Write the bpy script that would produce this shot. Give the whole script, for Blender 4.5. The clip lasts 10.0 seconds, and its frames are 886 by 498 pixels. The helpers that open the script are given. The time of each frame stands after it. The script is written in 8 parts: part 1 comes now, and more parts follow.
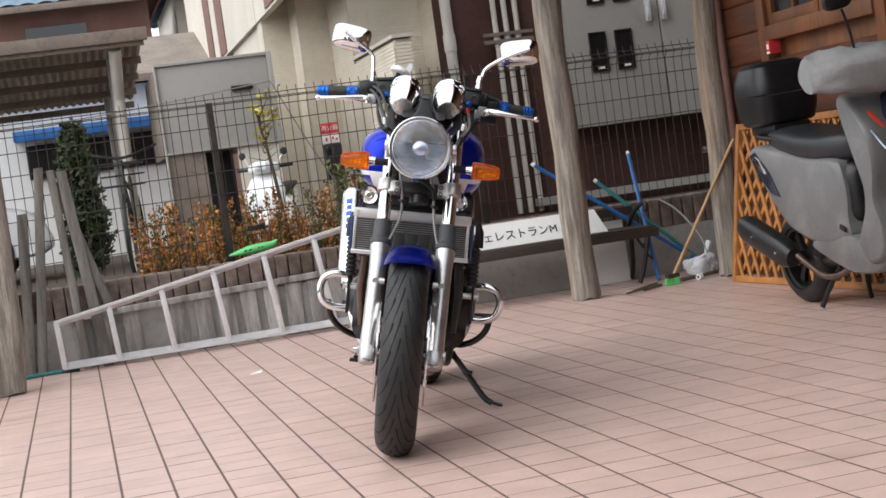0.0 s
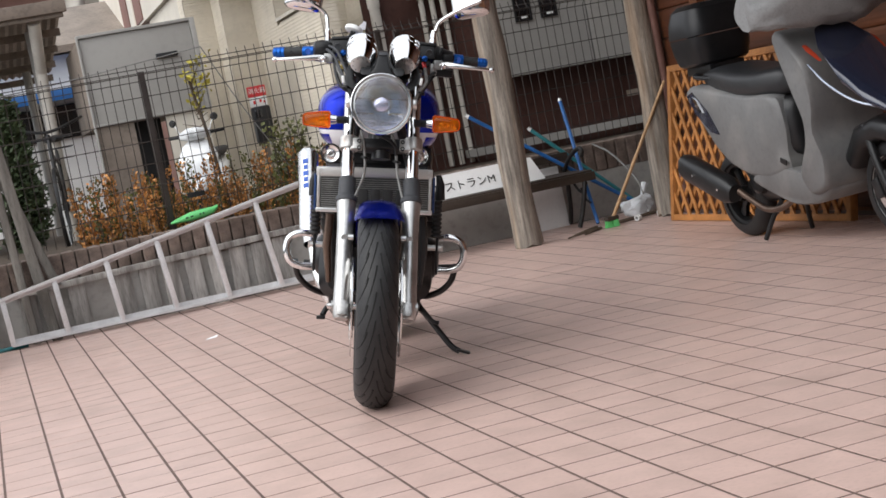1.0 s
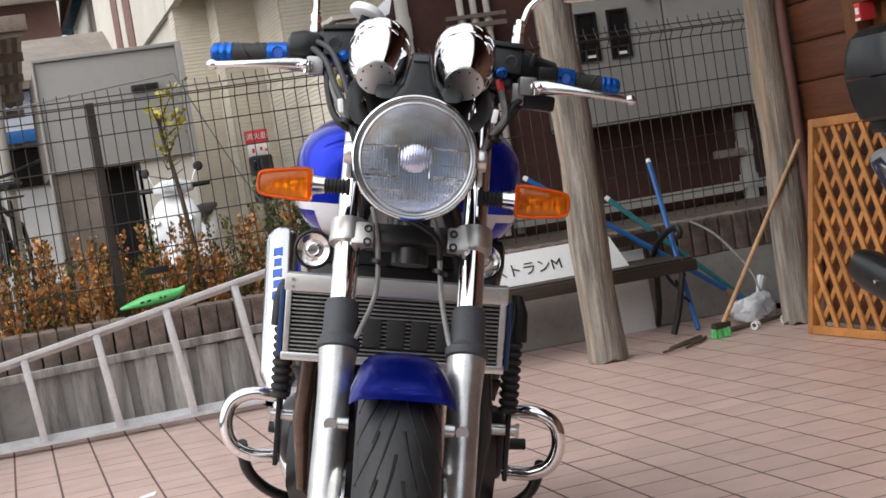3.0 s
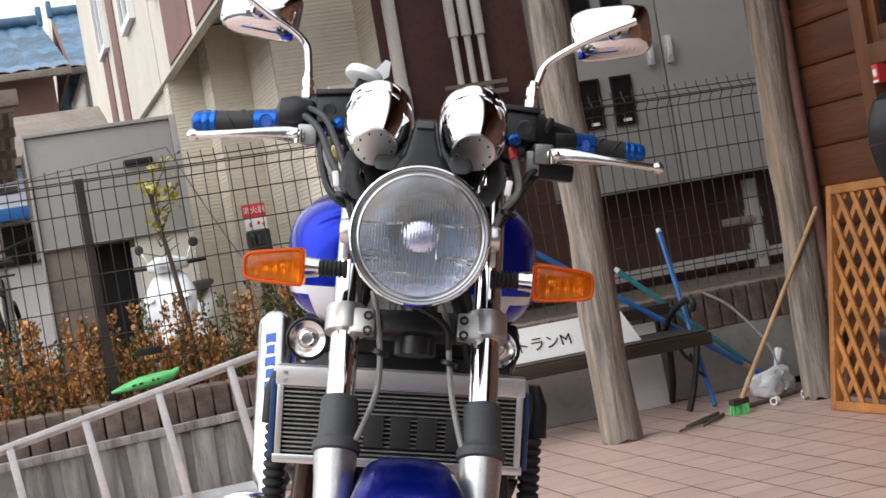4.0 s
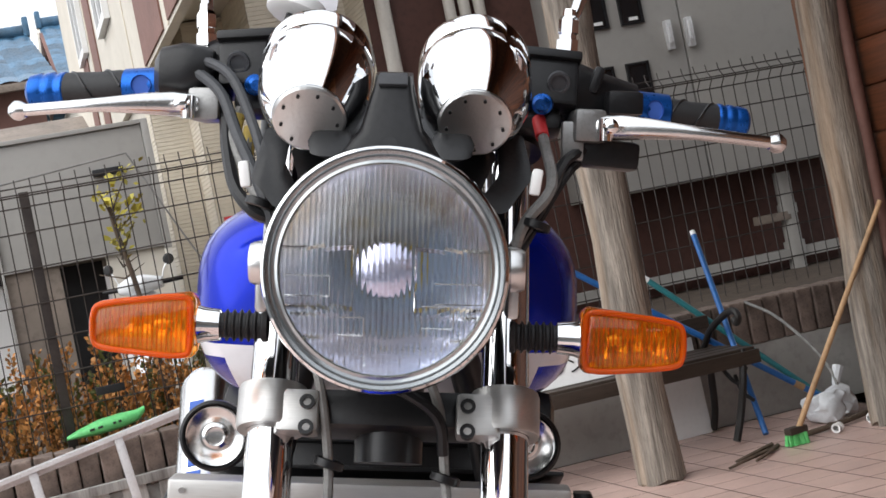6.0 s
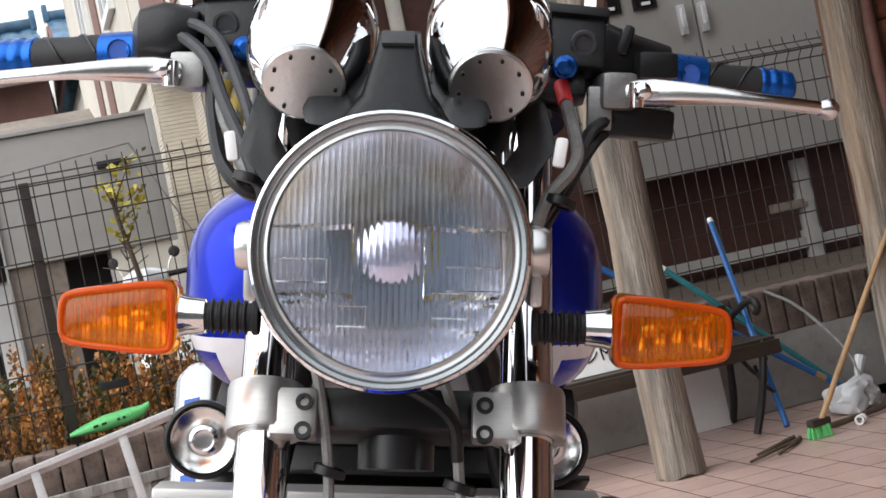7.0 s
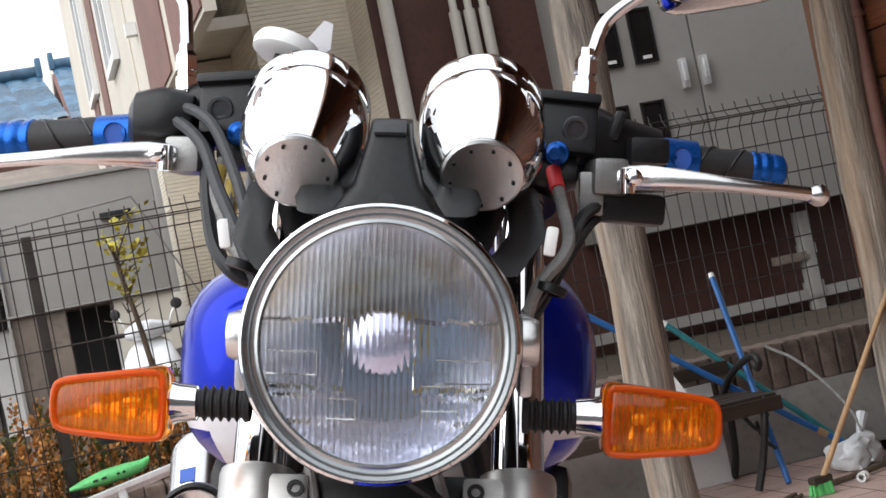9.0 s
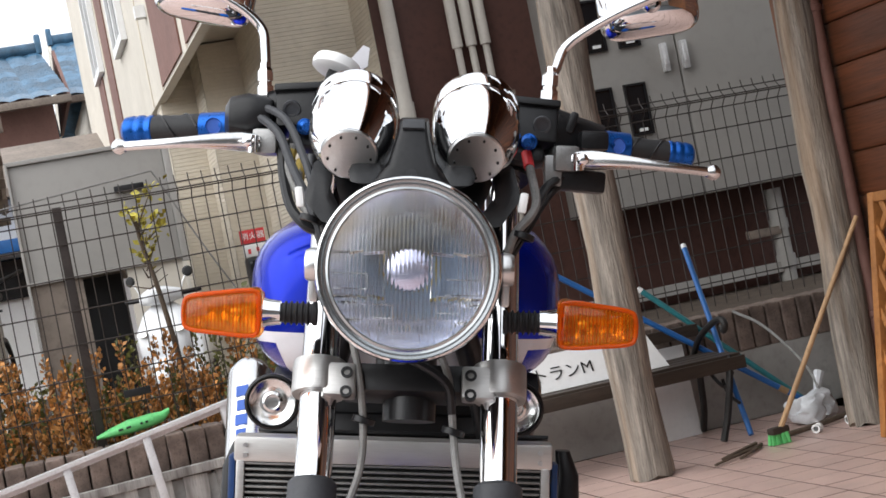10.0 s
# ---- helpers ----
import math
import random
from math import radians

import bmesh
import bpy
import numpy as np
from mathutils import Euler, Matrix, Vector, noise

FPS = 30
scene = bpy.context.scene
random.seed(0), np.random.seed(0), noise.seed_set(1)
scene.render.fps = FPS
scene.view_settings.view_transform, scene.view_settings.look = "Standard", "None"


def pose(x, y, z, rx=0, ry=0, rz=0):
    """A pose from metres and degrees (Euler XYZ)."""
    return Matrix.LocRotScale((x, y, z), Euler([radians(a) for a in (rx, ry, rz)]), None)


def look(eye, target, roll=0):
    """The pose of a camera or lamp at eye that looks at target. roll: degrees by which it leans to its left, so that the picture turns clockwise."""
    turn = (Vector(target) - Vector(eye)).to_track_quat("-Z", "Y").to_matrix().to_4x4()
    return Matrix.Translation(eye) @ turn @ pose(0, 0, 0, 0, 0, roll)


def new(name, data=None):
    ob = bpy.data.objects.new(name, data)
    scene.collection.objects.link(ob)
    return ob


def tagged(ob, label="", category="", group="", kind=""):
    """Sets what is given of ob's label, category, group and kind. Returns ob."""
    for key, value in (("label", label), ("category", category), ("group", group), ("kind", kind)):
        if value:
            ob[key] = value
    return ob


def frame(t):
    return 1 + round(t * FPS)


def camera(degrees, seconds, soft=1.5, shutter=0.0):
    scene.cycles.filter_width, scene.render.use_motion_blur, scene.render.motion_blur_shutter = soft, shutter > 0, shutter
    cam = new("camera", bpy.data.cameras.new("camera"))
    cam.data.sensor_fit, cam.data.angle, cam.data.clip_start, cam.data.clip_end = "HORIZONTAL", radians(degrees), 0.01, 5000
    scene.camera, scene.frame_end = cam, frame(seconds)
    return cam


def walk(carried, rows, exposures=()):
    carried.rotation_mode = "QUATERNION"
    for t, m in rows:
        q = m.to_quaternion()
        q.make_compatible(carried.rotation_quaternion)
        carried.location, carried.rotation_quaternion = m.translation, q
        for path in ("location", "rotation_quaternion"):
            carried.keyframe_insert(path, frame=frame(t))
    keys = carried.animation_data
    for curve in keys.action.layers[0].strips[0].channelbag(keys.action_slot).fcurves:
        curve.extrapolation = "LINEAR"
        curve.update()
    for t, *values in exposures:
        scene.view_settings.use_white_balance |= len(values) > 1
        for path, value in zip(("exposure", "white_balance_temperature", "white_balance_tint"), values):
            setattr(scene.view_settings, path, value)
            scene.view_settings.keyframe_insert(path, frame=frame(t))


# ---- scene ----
# ---------------------------------------------------------------- camera
cam = camera(32.0, 10.0, soft=1.6)
PATH = [
    (0.0, pose(-0.9278, -4.0958, 0.8081, 87.145, 7.979, -13.661)),
    (0.5, pose(-0.9935, -4.1799, 0.8167, 85.726, 10.137, -16.228)),
    (1.0, pose(-1.1010, -4.1362, 0.8277, 84.954, 11.021, -17.077)),
    (1.5, pose(-1.1066, -4.1523, 0.8262, 85.929, 11.391, -15.976)),
    (2.0, pose(-1.0085, -3.7405, 0.8382, 87.025, 10.630, -15.503)),
    (2.5, pose(-0.7009, -2.5508, 0.8611, 86.726, 9.954, -15.918)),
    (2.7, pose(-0.5970, -2.1860, 0.8571, 86.969, 8.786, -16.019)),
    (3.8, pose(-0.4291, -1.5760, 0.8718, 88.941, 10.059, -16.146)),
    (4.0, pose(-0.4324, -1.5806, 0.8732, 89.797, 9.764, -16.020)),
    (4.5, pose(-0.4238, -1.5451, 0.8718, 90.500, 9.610, -15.843)),
    (5.0, pose(-0.3427, -1.3066, 0.8755, 89.821, 10.299, -15.870)),
    (5.5, pose(-0.2405, -1.0030, 0.8918, 89.790, 10.867, -15.639)),
    (6.0, pose(-0.1686, -0.7462, 0.8940, 90.027, 11.360, -15.716)),
    (6.2, pose(-0.1442, -0.6669, 0.8956, 89.681, 11.622, -15.519)),
    (7.5, pose(-0.1261, -0.6025, 0.8808, 90.267, 11.749, -15.175)),
    (8.0, pose(-0.1122, -0.6179, 0.9090, 91.392, 11.533, -14.790)),
    (8.5, pose(-0.1197, -0.6172, 0.9142, 91.847, 11.482, -15.143)),
    (9.0, pose(-0.1197, -0.6162, 0.9137, 91.558, 11.590, -15.177)),
    (9.5, pose(-0.2071, -0.8550, 0.9025, 90.614, 11.479, -16.116)),
    (10.0, pose(-0.2791, -1.1149, 0.8849, 90.605, 11.327, -15.546)),
]
walk(cam, PATH, exposures=[(0.0, 0.55), (0.6, 0.44), (1.5, 0.40), (2.5, 0.42), (4.5, 0.55), (10.0, 0.55)])

# ---------------------------------------------------------------- light
SUN_EL, SUN_AZ = 44.0, 252.0   # degrees; azimuth clockwise from +y
world = bpy.data.worlds.new("overcast_sky")
scene.world = world
world.use_nodes = True
wn, wl = world.node_tree.nodes, world.node_tree.links
wn.clear()
sky = wn.new("ShaderNodeTexSky")
sky.sky_type, sky.sun_disc = "NISHITA", False
sky.sun_elevation, sky.sun_rotation = radians(SUN_EL), radians(SUN_AZ)
sky.air_density, sky.dust_density, sky.ozone_density = 1.0, 4.0, 1.0
hsv = wn.new("ShaderNodeHueSaturation")
hsv.inputs["Saturation"].default_value = 0.12
cloud = wn.new("ShaderNodeMix")
cloud.data_type = "RGBA"
cloud.inputs["Factor"].default_value = 0.75
cloud.inputs["B"].default_value = (9.4, 9.85, 10.6, 1)
bg = wn.new("ShaderNodeBackground")
bg.inputs["Strength"].default_value = 0.130
wo = wn.new("ShaderNodeOutputWorld")
wl.new(sky.outputs["Color"], hsv.inputs["Color"])
wl.new(hsv.outputs["Color"], cloud.inputs["A"])
wl.new(cloud.outputs["Result"], bg.inputs["Color"])
wl.new(bg.outputs["Background"], wo.inputs["Surface"])
sun_data = bpy.data.lights.new("sun", "SUN")
sun_data.energy, sun_data.angle, sun_data.color = 1.4, radians(75), (1.0, 0.985, 0.96)
sun = new("sun", sun_data)
az, el = radians(SUN_AZ), radians(SUN_EL)
sun.matrix_world = look((math.sin(az) * math.cos(el) * 50, math.cos(az) * math.cos(el) * 50, math.sin(el) * 50), (0, 0, 0))


# ---------------------------------------------------------------- materials
def mat(name, col, rough=0.6, metal=0.0, vary=0.25, scale=8.0, bump=0.0, bscale=120.0, stretch=(1, 1, 1), col2=None,
        coat=0.0, per=0.0, stain=None, stain_amt=0.0, stain_scale=2.0, spec=0.5, trans=0.0, ior=1.45, rvary=0.1, place=False):
    """Procedural surface: base colour broken up at two scales, optional stains, fine relief and per-piece variation."""
    m = bpy.data.materials.new(name)
    m.use_nodes = True
    n, l = m.node_tree.nodes, m.node_tree.links
    b = n["Principled BSDF"]
    tc = n.new("ShaderNodeTexCoord")
    mp = n.new("ShaderNodeMapping")
    mp.inputs["Scale"].default_value = stretch
    if place:
        l.new(n.new("ShaderNodeNewGeometry").outputs["Position"], mp.inputs["Vector"])
    else:
        l.new(tc.outputs["Object"], mp.inputs["Vector"])

    def noise_node(s, d=6.0):
        q = n.new("ShaderNodeTexNoise")
        q.inputs["Scale"].default_value, q.inputs["Detail"].default_value = s, d
        l.new(mp.outputs["Vector"], q.inputs["Vector"])
        return q.outputs["Fac"]

    def mix(a, bb, f, typ="MIX"):
        q = n.new("ShaderNodeMix")
        q.data_type, q.blend_type = "RGBA", typ
        for s, v in (("A", a), ("B", bb), ("Factor", f)):
            if hasattr(v, "is_linked"):
                l.new(v, q.inputs[s])
            elif s == "Factor":
                q.inputs[s].default_value = v
            else:
                q.inputs[s].default_value = (*v, 1)
        return q.outputs["Result"]

    def ramp(v, lo, hi):
        q = n.new("ShaderNodeMapRange")
        q.inputs["From Min"].default_value, q.inputs["From Max"].default_value = lo, hi
        l.new(v, q.inputs["Value"])
        return q.outputs["Result"]

    c2 = col2 or tuple(c * (1 - vary) for c in col)
    c1 = col if col2 else tuple(min(1, c * (1 + vary * 0.5)) for c in col)
    big = noise_node(scale)
    out = mix(c1, c2, ramp(big, 0.3, 0.7))
    fine = noise_node(scale * 9)
    out = mix(out, tuple(c * (1 - min(0.4, vary * 1.3)) for c in c2), ramp(fine, 0.5, 0.95))
    if stain:
        st = noise_node(stain_scale, 9.0)
        f = n.new("ShaderNodeMath")
        f.operation = "MULTIPLY"
        l.new(ramp(st, 0.5, 0.72), f.inputs[0])
        f.inputs[1].default_value = stain_amt
        out = mix(out, stain, f.outputs["Value"])
    if per:
        oi, ge = n.new("ShaderNodeObjectInfo"), n.new("ShaderNodeNewGeometry")
        ad = n.new("ShaderNodeMath")
        ad.operation = "ADD"
        l.new(oi.outputs["Random"], ad.inputs[0])
        l.new(ge.outputs["Random Per Island"], ad.inputs[1])
        fr = n.new("ShaderNodeMath")
        fr.operation = "FRACT"
        l.new(ad.outputs["Value"], fr.inputs[0])
        mr = n.new("ShaderNodeMapRange")
        mr.inputs["To Min"].default_value, mr.inputs["To Max"].default_value = 1 - per, 1 + per
        l.new(fr.outputs["Value"], mr.inputs["Value"])
        hv = n.new("ShaderNodeHueSaturation")
        l.new(mr.outputs["Result"], hv.inputs["Value"])
        l.new(out, hv.inputs["Color"])
        out = hv.outputs["Color"]
    l.new(out, b.inputs["Base Color"])
    rr = n.new("ShaderNodeMapRange")
    rr.inputs["To Min"].default_value, rr.inputs["To Max"].default_value = max(0.02, rough - rvary * rough), min(1, rough + rvary * rough)
    l.new(fine, rr.inputs["Value"])
    l.new(rr.outputs["Result"], b.inputs["Roughness"])
    b.inputs["Metallic"].default_value = metal
    b.inputs["Specular IOR Level"].default_value = spec
    b.inputs["Coat Weight"].default_value = coat
    b.inputs["Coat Roughness"].default_value = 0.04
    b.inputs["Transmission Weight"].default_value = trans
    b.inputs["IOR"].default_value = ior
    if bump:
        bn = n.new("ShaderNodeBump")
        bn.inputs["Strength"].default_value, bn.inputs["Distance"].default_value = bump, 0.004
        l.new(noise_node(bscale, 5.0), bn.inputs["Height"])
        l.new(bn.outputs["Normal"], b.inputs["Normal"])
    return m


M = {
    "tile": mat("terracotta_tile", (0.555, 0.395, 0.345), 0.33, place=True, vary=0.10, scale=9, bump=0.1, bscale=90, per=0.045, stain=(0.37, 0.265, 0.225), stain_amt=0.5, stain_scale=5),
    "grout": mat("dark_grout", (0.13, 0.085, 0.07), 0.9, vary=0.3, scale=20, bump=0.3),
    "asphalt": mat("asphalt", (0.065, 0.07, 0.075), 0.9, vary=0.35, scale=30, bump=0.5, bscale=400),
    "kerb": mat("blue_grey_stone", (0.16, 0.19, 0.215), 0.8, vary=0.3, scale=12, bump=0.4, bscale=150),
    "concrete": mat("concrete", (0.41, 0.40, 0.375), 0.85, vary=0.2, scale=3, bump=0.25, bscale=80, stain=(0.24, 0.225, 0.20), stain_amt=0.6, stain_scale=2.5),
    # for the added wall behind the viewpoint, dark for the reflections
    "reflection_plaster": mat("unseen_wall_plaster", (0.24, 0.22, 0.20), 0.85, vary=0.3, scale=1.2, bump=0.2, bscale=60, stain=(0.13, 0.115, 0.10), stain_amt=0.6, stain_scale=1.0),
    "stone": mat("split_stone_block", (0.20, 0.15, 0.125), 0.9, vary=0.4, scale=14, bump=0.9, bscale=45, per=0.25),
    "log": mat("stained_log_board", (0.110, 0.034, 0.012), 0.55, vary=0.7, scale=3.2, stretch=(1, 0.22, 4.0), bump=0.6, bscale=24, per=0.22, stain=(0.05, 0.018, 0.008), stain_amt=0.8, stain_scale=1.6),
    "log_trim": mat("stained_trim", (0.19, 0.072, 0.027), 0.45, vary=0.45, scale=4, stretch=(1, 1, 0.25), bump=0.25, bscale=40),
    "pole": mat("weathered_log_pole", (0.30, 0.265, 0.225), 0.9, vary=0.62, scale=6, stretch=(8, 8, 0.55), bump=1.8, bscale=22, stain=(0.34, 0.205, 0.10), stain_amt=0.7, stain_scale=0.9),
    "beam": mat("painted_beam", (0.17, 0.095, 0.07), 0.7, vary=0.3, scale=4, stretch=(0.3, 2, 2), bump=0.3),
    "greywood": mat("silvered_wood", (0.42, 0.405, 0.38), 0.9, vary=0.45, scale=8, stretch=(3, 3, 0.3), bump=0.7, bscale=30, per=0.2, stain=(0.12, 0.10, 0.09), stain_amt=0.6, stain_scale=4),
    "stakewood": mat("old_stake_wood", (0.19, 0.175, 0.155), 0.9, vary=0.45, scale=8, stretch=(3, 3, 0.3), bump=0.7, bscale=30, per=0.2),
    "lattice": mat("orange_lattice_wood", (0.40, 0.165, 0.045), 0.6, vary=0.35, scale=6, stretch=(1, 1, 1), bump=0.2, bscale=60, per=0.12),
    "alu": mat("aluminium", (0.78, 0.785, 0.79), 0.42, 0.5, vary=0.15, scale=12, bump=0.06),
    "blackpaint": mat("black_paint", (0.012, 0.012, 0.013), 0.4, vary=0.3, scale=20, bump=0.05),
    "wire": mat("dark_bronze_wire", (0.045, 0.035, 0.03), 0.5, 0.2, vary=0.3),
    "siding": mat("cream_siding", (0.66, 0.595, 0.49), 0.75, vary=0.08, scale=2, bump=0.1, stain=(0.45, 0.40, 0.33), stain_amt=0.3),
    "cream": mat("cream_plaster", (0.60, 0.555, 0.48), 0.8, vary=0.08, scale=1.5, bump=0.1, stain=(0.48, 0.43, 0.36), stain_amt=0.4),
    "brown": mat("dark_brown_cladding", (0.085, 0.036, 0.027), 0.6, vary=0.25, scale=3, bump=0.1),
    "redbrown": mat("red_brown_panel", (0.19, 0.095, 0.075), 0.7, vary=0.15, scale=3, bump=0.1),
    "cabinet": mat("grey_steel_cabinet", (0.335, 0.322, 0.30), 0.5, vary=0.06, scale=2, bump=0.02),
    "pvc": mat("cream_pvc_pipe", (0.60, 0.56, 0.50), 0.4, vary=0.08, scale=6),
    "darkglass": mat("dark_glass", (0.012, 0.013, 0.015), 0.06, vary=0.2, spec=0.8),
    "white": mat("white_board", (0.80, 0.80, 0.79), 0.5, vary=0.05, scale=5, stain=(0.6, 0.58, 0.53), stain_amt=0.3),
    "rooftile": mat("blue_glazed_roof_tile", (0.060, 0.135, 0.215), 0.28, vary=0.45, scale=5, per=0.35, bump=0.1),
    "tin": mat("grey_brown_sheet", (0.24, 0.195, 0.16), 0.6, 0.2, vary=0.3, scale=3, bump=0.1),
    "yellowboard": mat("pale_yellow_board", (0.62, 0.57, 0.36), 0.7, vary=0.08, scale=2, bump=0.1, stain=(0.42, 0.38, 0.24), stain_amt=0.4),
    "tarp": mat("silver_tarpaulin", (0.42, 0.42, 0.42), 0.38, 0.35, vary=0.15, scale=6, bump=0.5, bscale=30),
    "green": mat("green_plastic", (0.15, 0.62, 0.20), 0.4, vary=0.2),
    "bluepole": mat("blue_enamel", (0.02, 0.12, 0.36), 0.35, vary=0.25, scale=14),
    "tealpole": mat("teal_enamel", (0.03, 0.20, 0.22), 0.4, vary=0.3, scale=14),
    "bamboo": mat("worn_broom_wood", (0.43, 0.27, 0.14), 0.6, vary=0.3, scale=10, stretch=(1, 1, 0.3)),
    "shrubo": mat("orange_brown_leaf", (0.55, 0.25, 0.07), 0.6, vary=0.45, scale=4, per=0.6),
    "shrubg": mat("green_leaf", (0.12, 0.125, 0.028), 0.55, vary=0.4, scale=10, per=0.4),
    "conifer": mat("conifer_leaf", (0.045, 0.068, 0.026), 0.7, vary=0.4, scale=10, per=0.4),
    "yellowleaf": mat("yellow_leaf", (0.42, 0.36, 0.05), 0.6, vary=0.3, scale=10, per=0.3),
    "bark": mat("bark", (0.12, 0.09, 0.065), 0.9, vary=0.4, scale=15, stretch=(2, 2, 0.5), bump=0.6),
    "soil": mat("soil", (0.07, 0.05, 0.035), 0.95, vary=0.4, scale=12, bump=0.7, bscale=60),
    "red": mat("red_print", (0.62, 0.04, 0.045), 0.5, vary=0.1),
    "carwhite": mat("white_car_paint", (0.75, 0.76, 0.77), 0.25, vary=0.05, coat=0.5),
}


# ---------------------------------------------------------------- mesh helpers
def part(name, bm, material, parent=None, label="", smooth=35, kind=""):
    """Links a bmesh as one mesh object."""
    me = bpy.data.meshes.new(name)
    bmesh.ops.recalc_face_normals(bm, faces=bm.faces[:])
    bm.to_mesh(me)
    bm.free()
    me.materials.append(material)
    if smooth:
        me.shade_smooth()
        me.set_sharp_from_angle(angle=radians(smooth))
    ob = new(name, me)
    if parent is not None:
        ob.parent = parent
    return tagged(ob, label=label, kind=kind)


def thing(name, label, category, m=Matrix(), group="", kind=""):
    e = new(name)
    e.empty_display_size = 0.1
    e.matrix_world = m
    return tagged(e, label=label, category=category, group=group, kind=kind)


def BM():
    return bmesh.new()


def box(bm, c, s, rot=None, bevel=0.0):
    """Box of size s about c, turned by the Euler degrees or matrix rot, with bevelled edges."""
    r = bmesh.ops.create_cube(bm, size=1.0)
    vs = r["verts"]
    if rot is None:
        rm = Matrix()
    elif isinstance(rot, Matrix):
        rm = rot.to_4x4()
    else:
        rm = Euler([radians(a) for a in rot]).to_matrix().to_4x4()
    bmesh.ops.transform(bm, matrix=Matrix.Diagonal((*s, 1)), verts=vs)
    if bevel:
        es = list({e for v in vs for e in v.link_edges})
        rb = bmesh.ops.bevel(bm, geom=es, offset=bevel, segments=2, affect="EDGES", profile=0.6)
        vs = list({v for f in rb["faces"] for v in f.verts} | {v for v in vs if v.is_valid})
    bmesh.ops.transform(bm, matrix=Matrix.Translation(c) @ rm, verts=vs)
    return vs


def span(bm, lo, hi, bevel=0.0):
    return box(bm, [(a + b) / 2 for a, b in zip(lo, hi)], [b - a for a, b in zip(lo, hi)], None, bevel)


def ring(bm, c, x, y, r, n, ry=None):
    ry = ry if ry is not None else r
    return [bm.verts.new(c + x * (math.cos(2 * math.pi * i / n) * r) + y * (math.sin(2 * math.pi * i / n) * ry)) for i in range(n)]


def bridge(bm, a, b):
    n = len(a)
    for i in range(n):
        bm.faces.new((a[i], a[(i + 1) % n], b[(i + 1) % n], b[i]))


def axes(d):
    d = Vector(d).normalized()
    x = d.orthogonal().normalized()
    return x, d.cross(x).normalized()


def rod(bm, p, q, r, r2=None, n=14, caps=True):
    p, q = Vector(p), Vector(q)
    x, y = axes(q - p)
    a, b = ring(bm, p, x, y, r, n), ring(bm, q, x, y, r2 if r2 is not None else r, n)
    bridge(bm, a, b)
    if caps:
        bm.faces.new(a[::-1])
        bm.faces.new(b)


def smooth_path(pts, per=6):
    pts = [Vector(p) for p in pts]
    if len(pts) < 3:
        return pts
    ext = [pts[0] * 2 - pts[1]] + pts + [pts[-1] * 2 - pts[-2]]
    out = []
    for i in range(1, len(ext) - 2):
        a, b, c, d = ext[i - 1:i + 3]
        for k in range(per):
            t = k / per
            out.append(0.5 * ((2 * b) + (c - a) * t + (2 * a - 5 * b + 4 * c - d) * t * t + (3 * b - a - 3 * c + d) * t ** 3))
    return out + [pts[-1]]


def tube(bm, pts, r, n=10, smooth=True, per=6, r2=None):
    """Round bar along a smoothed path."""
    ps = smooth_path(pts, per) if smooth else [Vector(p) for p in pts]
    rings, x = [], None
    for i, p in enumerate(ps):
        d = (ps[min(i + 1, len(ps) - 1)] - ps[max(i - 1, 0)]).normalized()
        if x is None:
            x = d.orthogonal().normalized()
        x = (x - d * x.dot(d)).normalized()
        rr = r if r2 is None else r + (r2 - r) * i / (len(ps) - 1)
        rings.append(ring(bm, p, x, d.cross(x), rr, n))
    for a, b in zip(rings, rings[1:]):
        bridge(bm, a, b)
    bm.faces.new(rings[0][::-1])
    bm.faces.new(rings[-1])


def lathe(bm, prof, o=(0, 0, 0), d=(0, 0, 1), n=36, closed=False):
    """Turns a profile of (radius, distance along d) about the axis d through o."""
    o, d = Vector(o), Vector(d).normalized()
    x, y = axes(d)
    rings = []
    for r, h in prof:
        rings.append([bm.verts.new(o + d * h)] if r < 1e-6 else ring(bm, o + d * h, x, y, r, n))
    pairs = list(zip(rings, rings[1:])) + ([(rings[-1], rings[0])] if closed else [])
    for a, b in pairs:
        if len(a) == 1 and len(b) == 1:
            continue
        if len(a) == 1:
            for i in range(n):
                bm.faces.new((a[0], b[(i + 1) % n], b[i]))
        elif len(b) == 1:
            for i in range(n):
                bm.faces.new((a[i], a[(i + 1) % n], b[0]))
        else:
            bridge(bm, a, b)


def loft(bm, secs, n=24, power=2.6, caps=True):
    """Skin through superellipse sections (centre, x axis vector, y axis vector, power or None)."""
    rings = []
    for s in secs:
        c, ax, ay = (Vector(v) for v in s[:3])
        pw = s[3] if len(s) > 3 else power
        rg = []
        for i in range(n):
            a = 2 * math.pi * i / n
            ca, sa = math.cos(a), math.sin(a)
            rg.append(bm.verts.new(c + ax * (math.copysign(abs(ca) ** (2 / pw), ca)) + ay * (math.copysign(abs(sa) ** (2 / pw), sa))))
        rings.append(rg)
    for a, b in zip(rings, rings[1:]):
        bridge(bm, a, b)
    if caps:
        bm.faces.new(rings[0][::-1])
        bm.faces.new(rings[-1])


def poly(bm, pts, thick, d):
    """Flat plate of the outline pts, extruded by thick along d."""
    d = Vector(d).normalized() * thick
    a = [bm.verts.new(Vector(p)) for p in pts]
    b = [bm.verts.new(Vector(p) + d) for p in pts]
    bm.faces.new(a)
    bm.faces.new(b[::-1])
    n = len(a)
    for i in range(n):
        bm.faces.new((a[i], b[i], b[(i + 1) % n], a[(i + 1) % n]))


